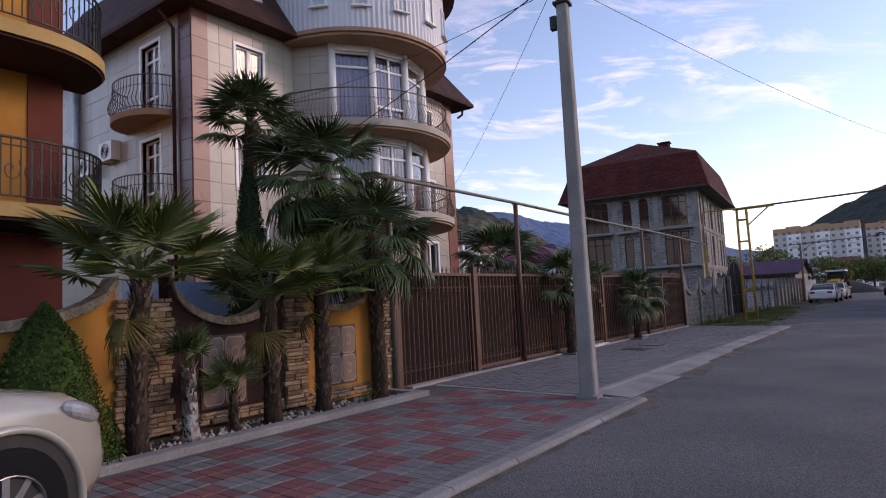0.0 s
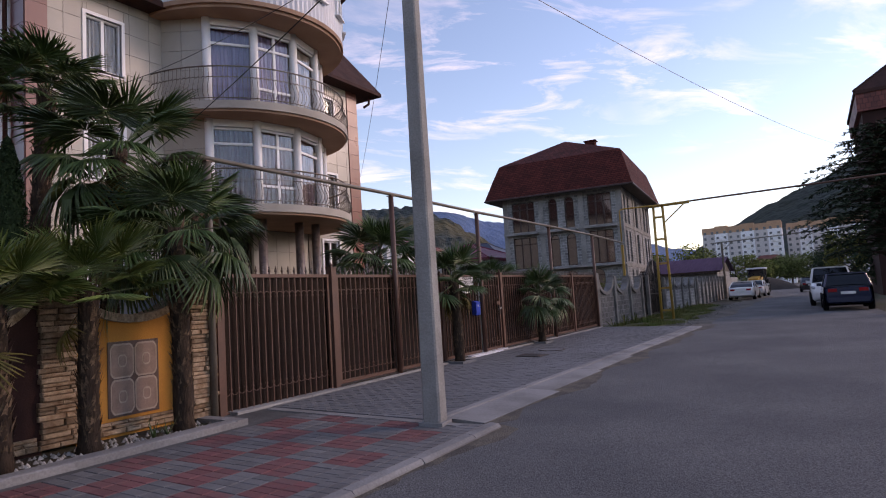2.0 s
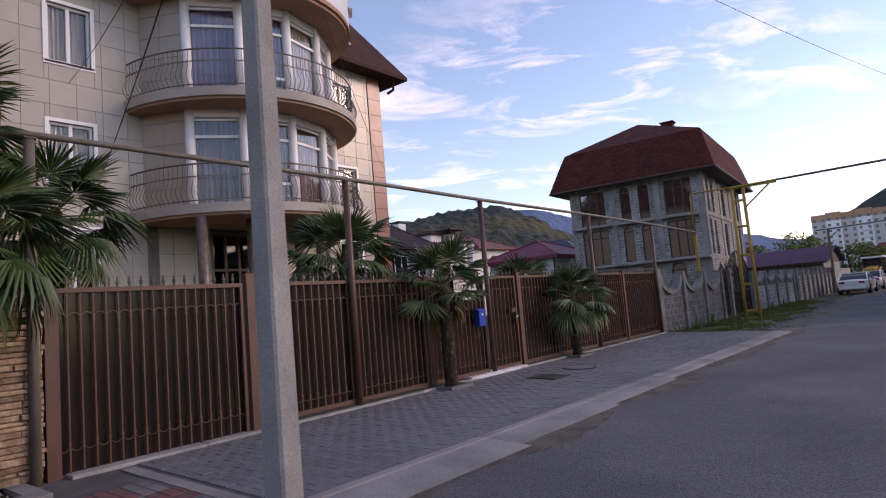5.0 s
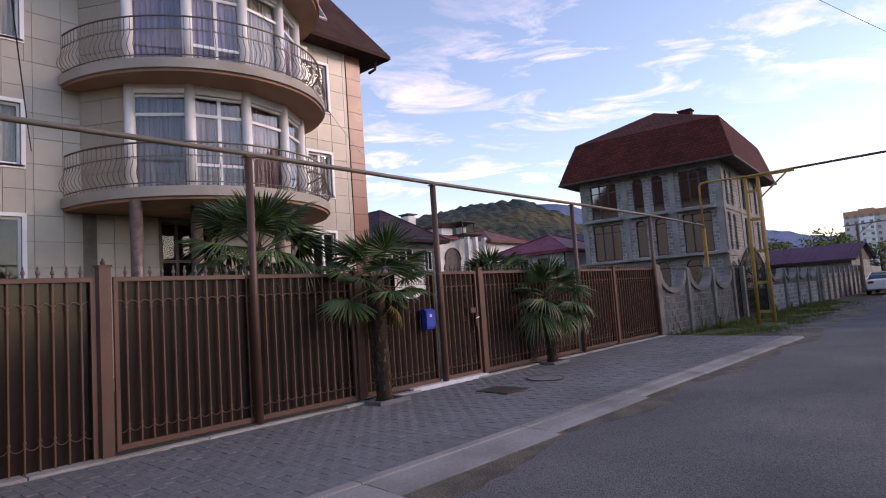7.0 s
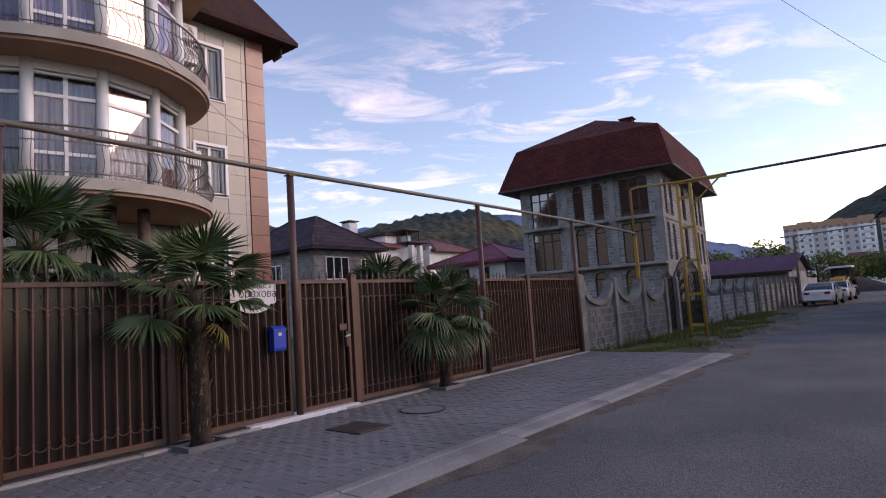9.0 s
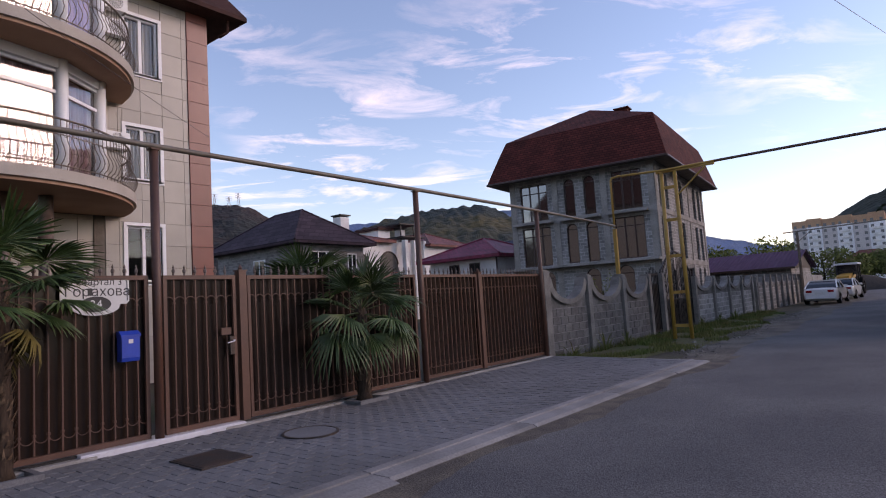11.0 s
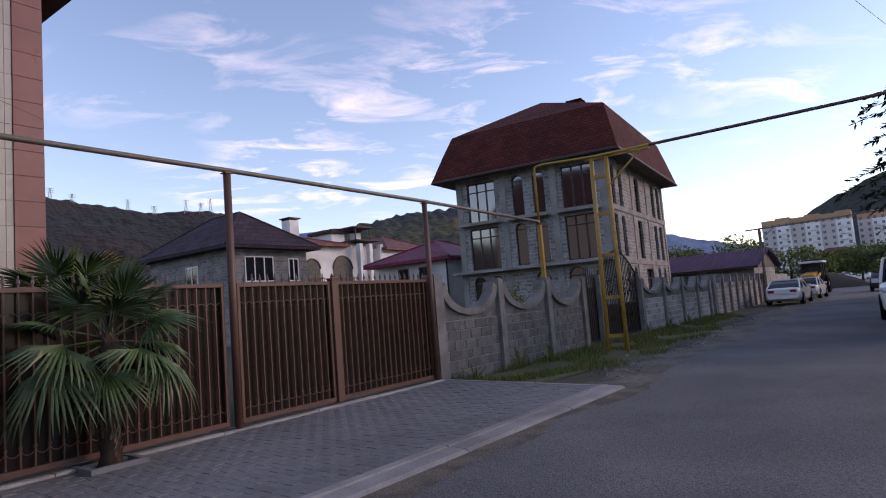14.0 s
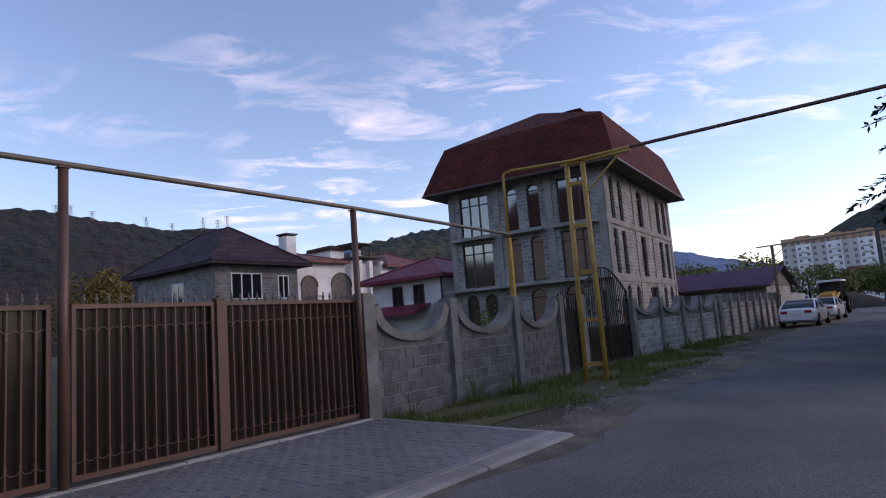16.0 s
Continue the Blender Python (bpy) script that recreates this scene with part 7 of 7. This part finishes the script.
for k in range(26000):
    y = 25.15 + 22.5 * rnd.random() ** 1.25
    width = 2.35 + 0.35 * math.sin(y * 0.9) - 0.9 * max(0, (y - 34) / 13)
    x = -6.72 + width * rnd.random() ** 1.15
    if noise.noise((x * 0.9, y * 0.7, 2.0)) < -0.22 + 0.30 * (x + 6.7) / width:
        continue
    h, a = rnd.uniform(0.03, 0.12) * (1.5 if x < -6.2 else 1), rnd.uniform(0, 6.283)
    w = 0.006 + 0.010 * rnd.random()
    dx, dy = math.cos(a), math.sin(a)
    g.quad((x - dy * w, y + dx * w, -0.03), (x + dy * w, y - dx * w, -0.03), (x + dx * h * 0.5, y + dy * h * 0.5, h))
stones = Shape()
for k in range(520):
    y = 25.6 + 21 * rnd.random()
    x = -3.65 - 0.95 * rnd.random() - 0.35 * math.sin(y * 0.9) * rnd.random() - 0.02 * (y - 25)
    r = rnd.uniform(0.008, 0.032) * (2.4 if rnd.random() < 0.06 else 1)
    b, turn = len(stones.v), rnd.uniform(0, 6.283)
    for q, up in ((1.0, -0.012), (0.8, r * 0.45)):
        for i in range(5):
            a = turn + 1.2566 * i + rnd.uniform(-0.25, 0.25)
            stones.v.append((x + r * q * math.cos(a), y + r * q * 0.8 * math.sin(a), up))
    stones.f.append(tuple(b + 5 + i for i in range(5)))
    stones.f.extend((b + i, b + (i + 1) % 5, b + 5 + (i + 1) % 5, b + 5 + i) for i in range(5))
solid("rubble", stones, mat("rubble_stone", (0.22, 0.205, 0.185), 0.95, other=(0.13, 0.12, 0.108), scale=6, fine=30, bump=0.4, island=0.4), "broken stones and concrete crumbs along the verge", "rubble", "stuff")
solid("verge_grass", g, grass_blade, "uneven spring grass on the verge by the wall", "grass", "stuff")
g = Shape()
for k in range(60):
    y0 = 25.15 + k * 0.4
    w0, w1 = (2.3 + 0.35 * math.sin(t * 0.9) + 0.2 * noise.noise((t, 0, 0)) - 0.9 * max(0, (t - 34) / 13) for t in (y0, y0 + 0.4))
    g.quad((-6.8, y0, -0.012), (-6.8 + w0, y0, -0.016), (-6.8 + w1, y0 + 0.4, -0.016), (-6.8, y0 + 0.4, -0.012))
solid("verge", g, mat("turf", (0.085, 0.09, 0.03), 0.95, other=(0.12, 0.10, 0.055), scale=1.5, fine=30, bump=0.7, grain=0.35), "grassy verge between wall and street", "ground", "structure")
for x, y, s in ((-6.45, 25.7, 0.55), (-6.5, 27.6, 0.6), (-6.4, 28.9, 0.5), (-6.5, 36.6, 0.5), (-6.45, 39.0, 0.45), (-6.45, 41.5, 0.5)):
    t = thing("yucca_weed", "spiky green weed at the foot of the wall", "plant", pose(x, y, -0.03), "weeds by the yard wall")
    for k in range(16):
        a, l = rnd.uniform(0, 360), s * rnd.uniform(0.6, 1.1)
        b = Shape()
        b.quad((-0.012, 0, 0), (0.012, 0, 0), (0.014, l * 0.35, l * 0.6), (-0.014, l * 0.35, l * 0.6)).quad((-0.014, l * 0.35, l * 0.6), (0.014, l * 0.35, l * 0.6), (0, l * 0.7, l * 0.85))
        ob = part("blade", b, grass_blade, t)
        ob.matrix_basis = pose(0, 0, 0, rnd.uniform(-15, 25), 0, a)
for x, y in ((-6.32, 6.55), (-6.35, 6.75)):
    t = thing("bed_plant", "small spiky plant in the palm bed", "plant", pose(x, y, 0.12))
    for k in range(12):
        a, l = rnd.uniform(0, 360), rnd.uniform(0.16, 0.28)
        b = Shape().quad((-0.012, 0, 0), (0.012, 0, 0), (0, l * 0.7, l * 0.8))
        ob = part("blade", b, palm_leaf, t)
        ob.matrix_basis = pose(0, 0, 0, rnd.uniform(-15, 20), 0, a)
pebble_mat = mat("pebble", (0.36, 0.34, 0.31), 0.8, other=(0.30, 0.28, 0.26), scale=6, fine=30, bump=0.3, island=0.35)
g = Shape()
for k in range(420):
    x, y, r = rnd.uniform(-6.85, -6.2), rnd.uniform(2.6, 7.4), rnd.uniform(0.012, 0.036)
    b = len(g.v)
    for i in range(5):
        a = 1.2566 * i + rnd.uniform(-0.3, 0.3)
        g.v.append((x + r * math.cos(a), y + r * math.sin(a), 0.11))
    g.v.append((x, y, 0.125 + r * 0.7))
    g.f.extend([(b + i, b + (i + 1) % 5, b + 5) for i in range(5)])
solid("bed_pebbles", g, pebble_mat, "white pebbles strewn over the palm bed", "pebbles", "stuff")

# ---- paving stones ----
rnd = random.Random(71)
paver_me = {}
for key, m in (("red", red_paver), ("grey", grey_paver)):
    paver_me[key] = Shape().tile((0.003, 0.003, -0.03), (0.247, 0.122, 0.0), 2, 0.006).mesh("paver", m)
rest = {"red": Shape(), "grey": Shape()}
count = 0
for i in range(-24, 68):
    y = i * 0.125
    if y > 8.48 or y < -3:
        continue
    for j in range(12):
        x = -3.36 - 0.25 * (j + 1)
        if x < -6.0:
            continue
        red = (math.floor((y - 0.1) / 0.5 + 0.01) + math.floor(j / 2)) % 2 == 1
        key = "red" if red else "grey"
        z = paved(x + 0.12) + rnd.uniform(-0.002, 0.003)
        if y > 4.9 and x > -5.9 and count < 300:
            count += 1
            ob = part("paver", paver_me[key], None, pavement)
            ob.matrix_basis = pose(x, y, z, 0, 1.35, 0)
        else:
            rest[key].tile((x + 0.003, y + 0.003, z - 0.03), (x + 0.247, y + 0.122, z), 2, 0.006)
for i in range(-24, 68):
    y = i * 0.125
    if -3 <= y <= 8.4:
        rest["grey"].tile((-3.355, y + 0.003, 0.0), (-3.215, y + 0.122, 0.055), 2, 0.006)
        rest["grey"].tile((-3.21, y + 0.003, 0.0), (-3.085, y + 0.122, 0.055), 2, 0.006)
for key, m in (("red", red_paver), ("grey", grey_paver)):
    part("paving", rest[key], m, pavement, "patterned %s paving stones" % key, kind="stuff")
g = Shape()
y, row = 8.64, 0
while y < 24.95:
    edge = gx(y + 0.05) - 0.006
    x = edge + (0.12 if row % 2 else 0.0)
    while x > -6.62:
        lo_x, hi_x = max(x - 0.24, -6.64), min(x, edge)
        zz = paved((lo_x + hi_x) / 2) + rnd.uniform(-0.0025, 0.003)
        g.tile((lo_x + 0.0002, y + 0.0014, zz - 0.03), (hi_x - 0.0002, y + 0.1086, zz), 2, 0.0016)
        x = lo_x
    y, row = y + 0.11, row + 1
part("paving", g, walk_paver, pavement, "grey block paving", kind="stuff")
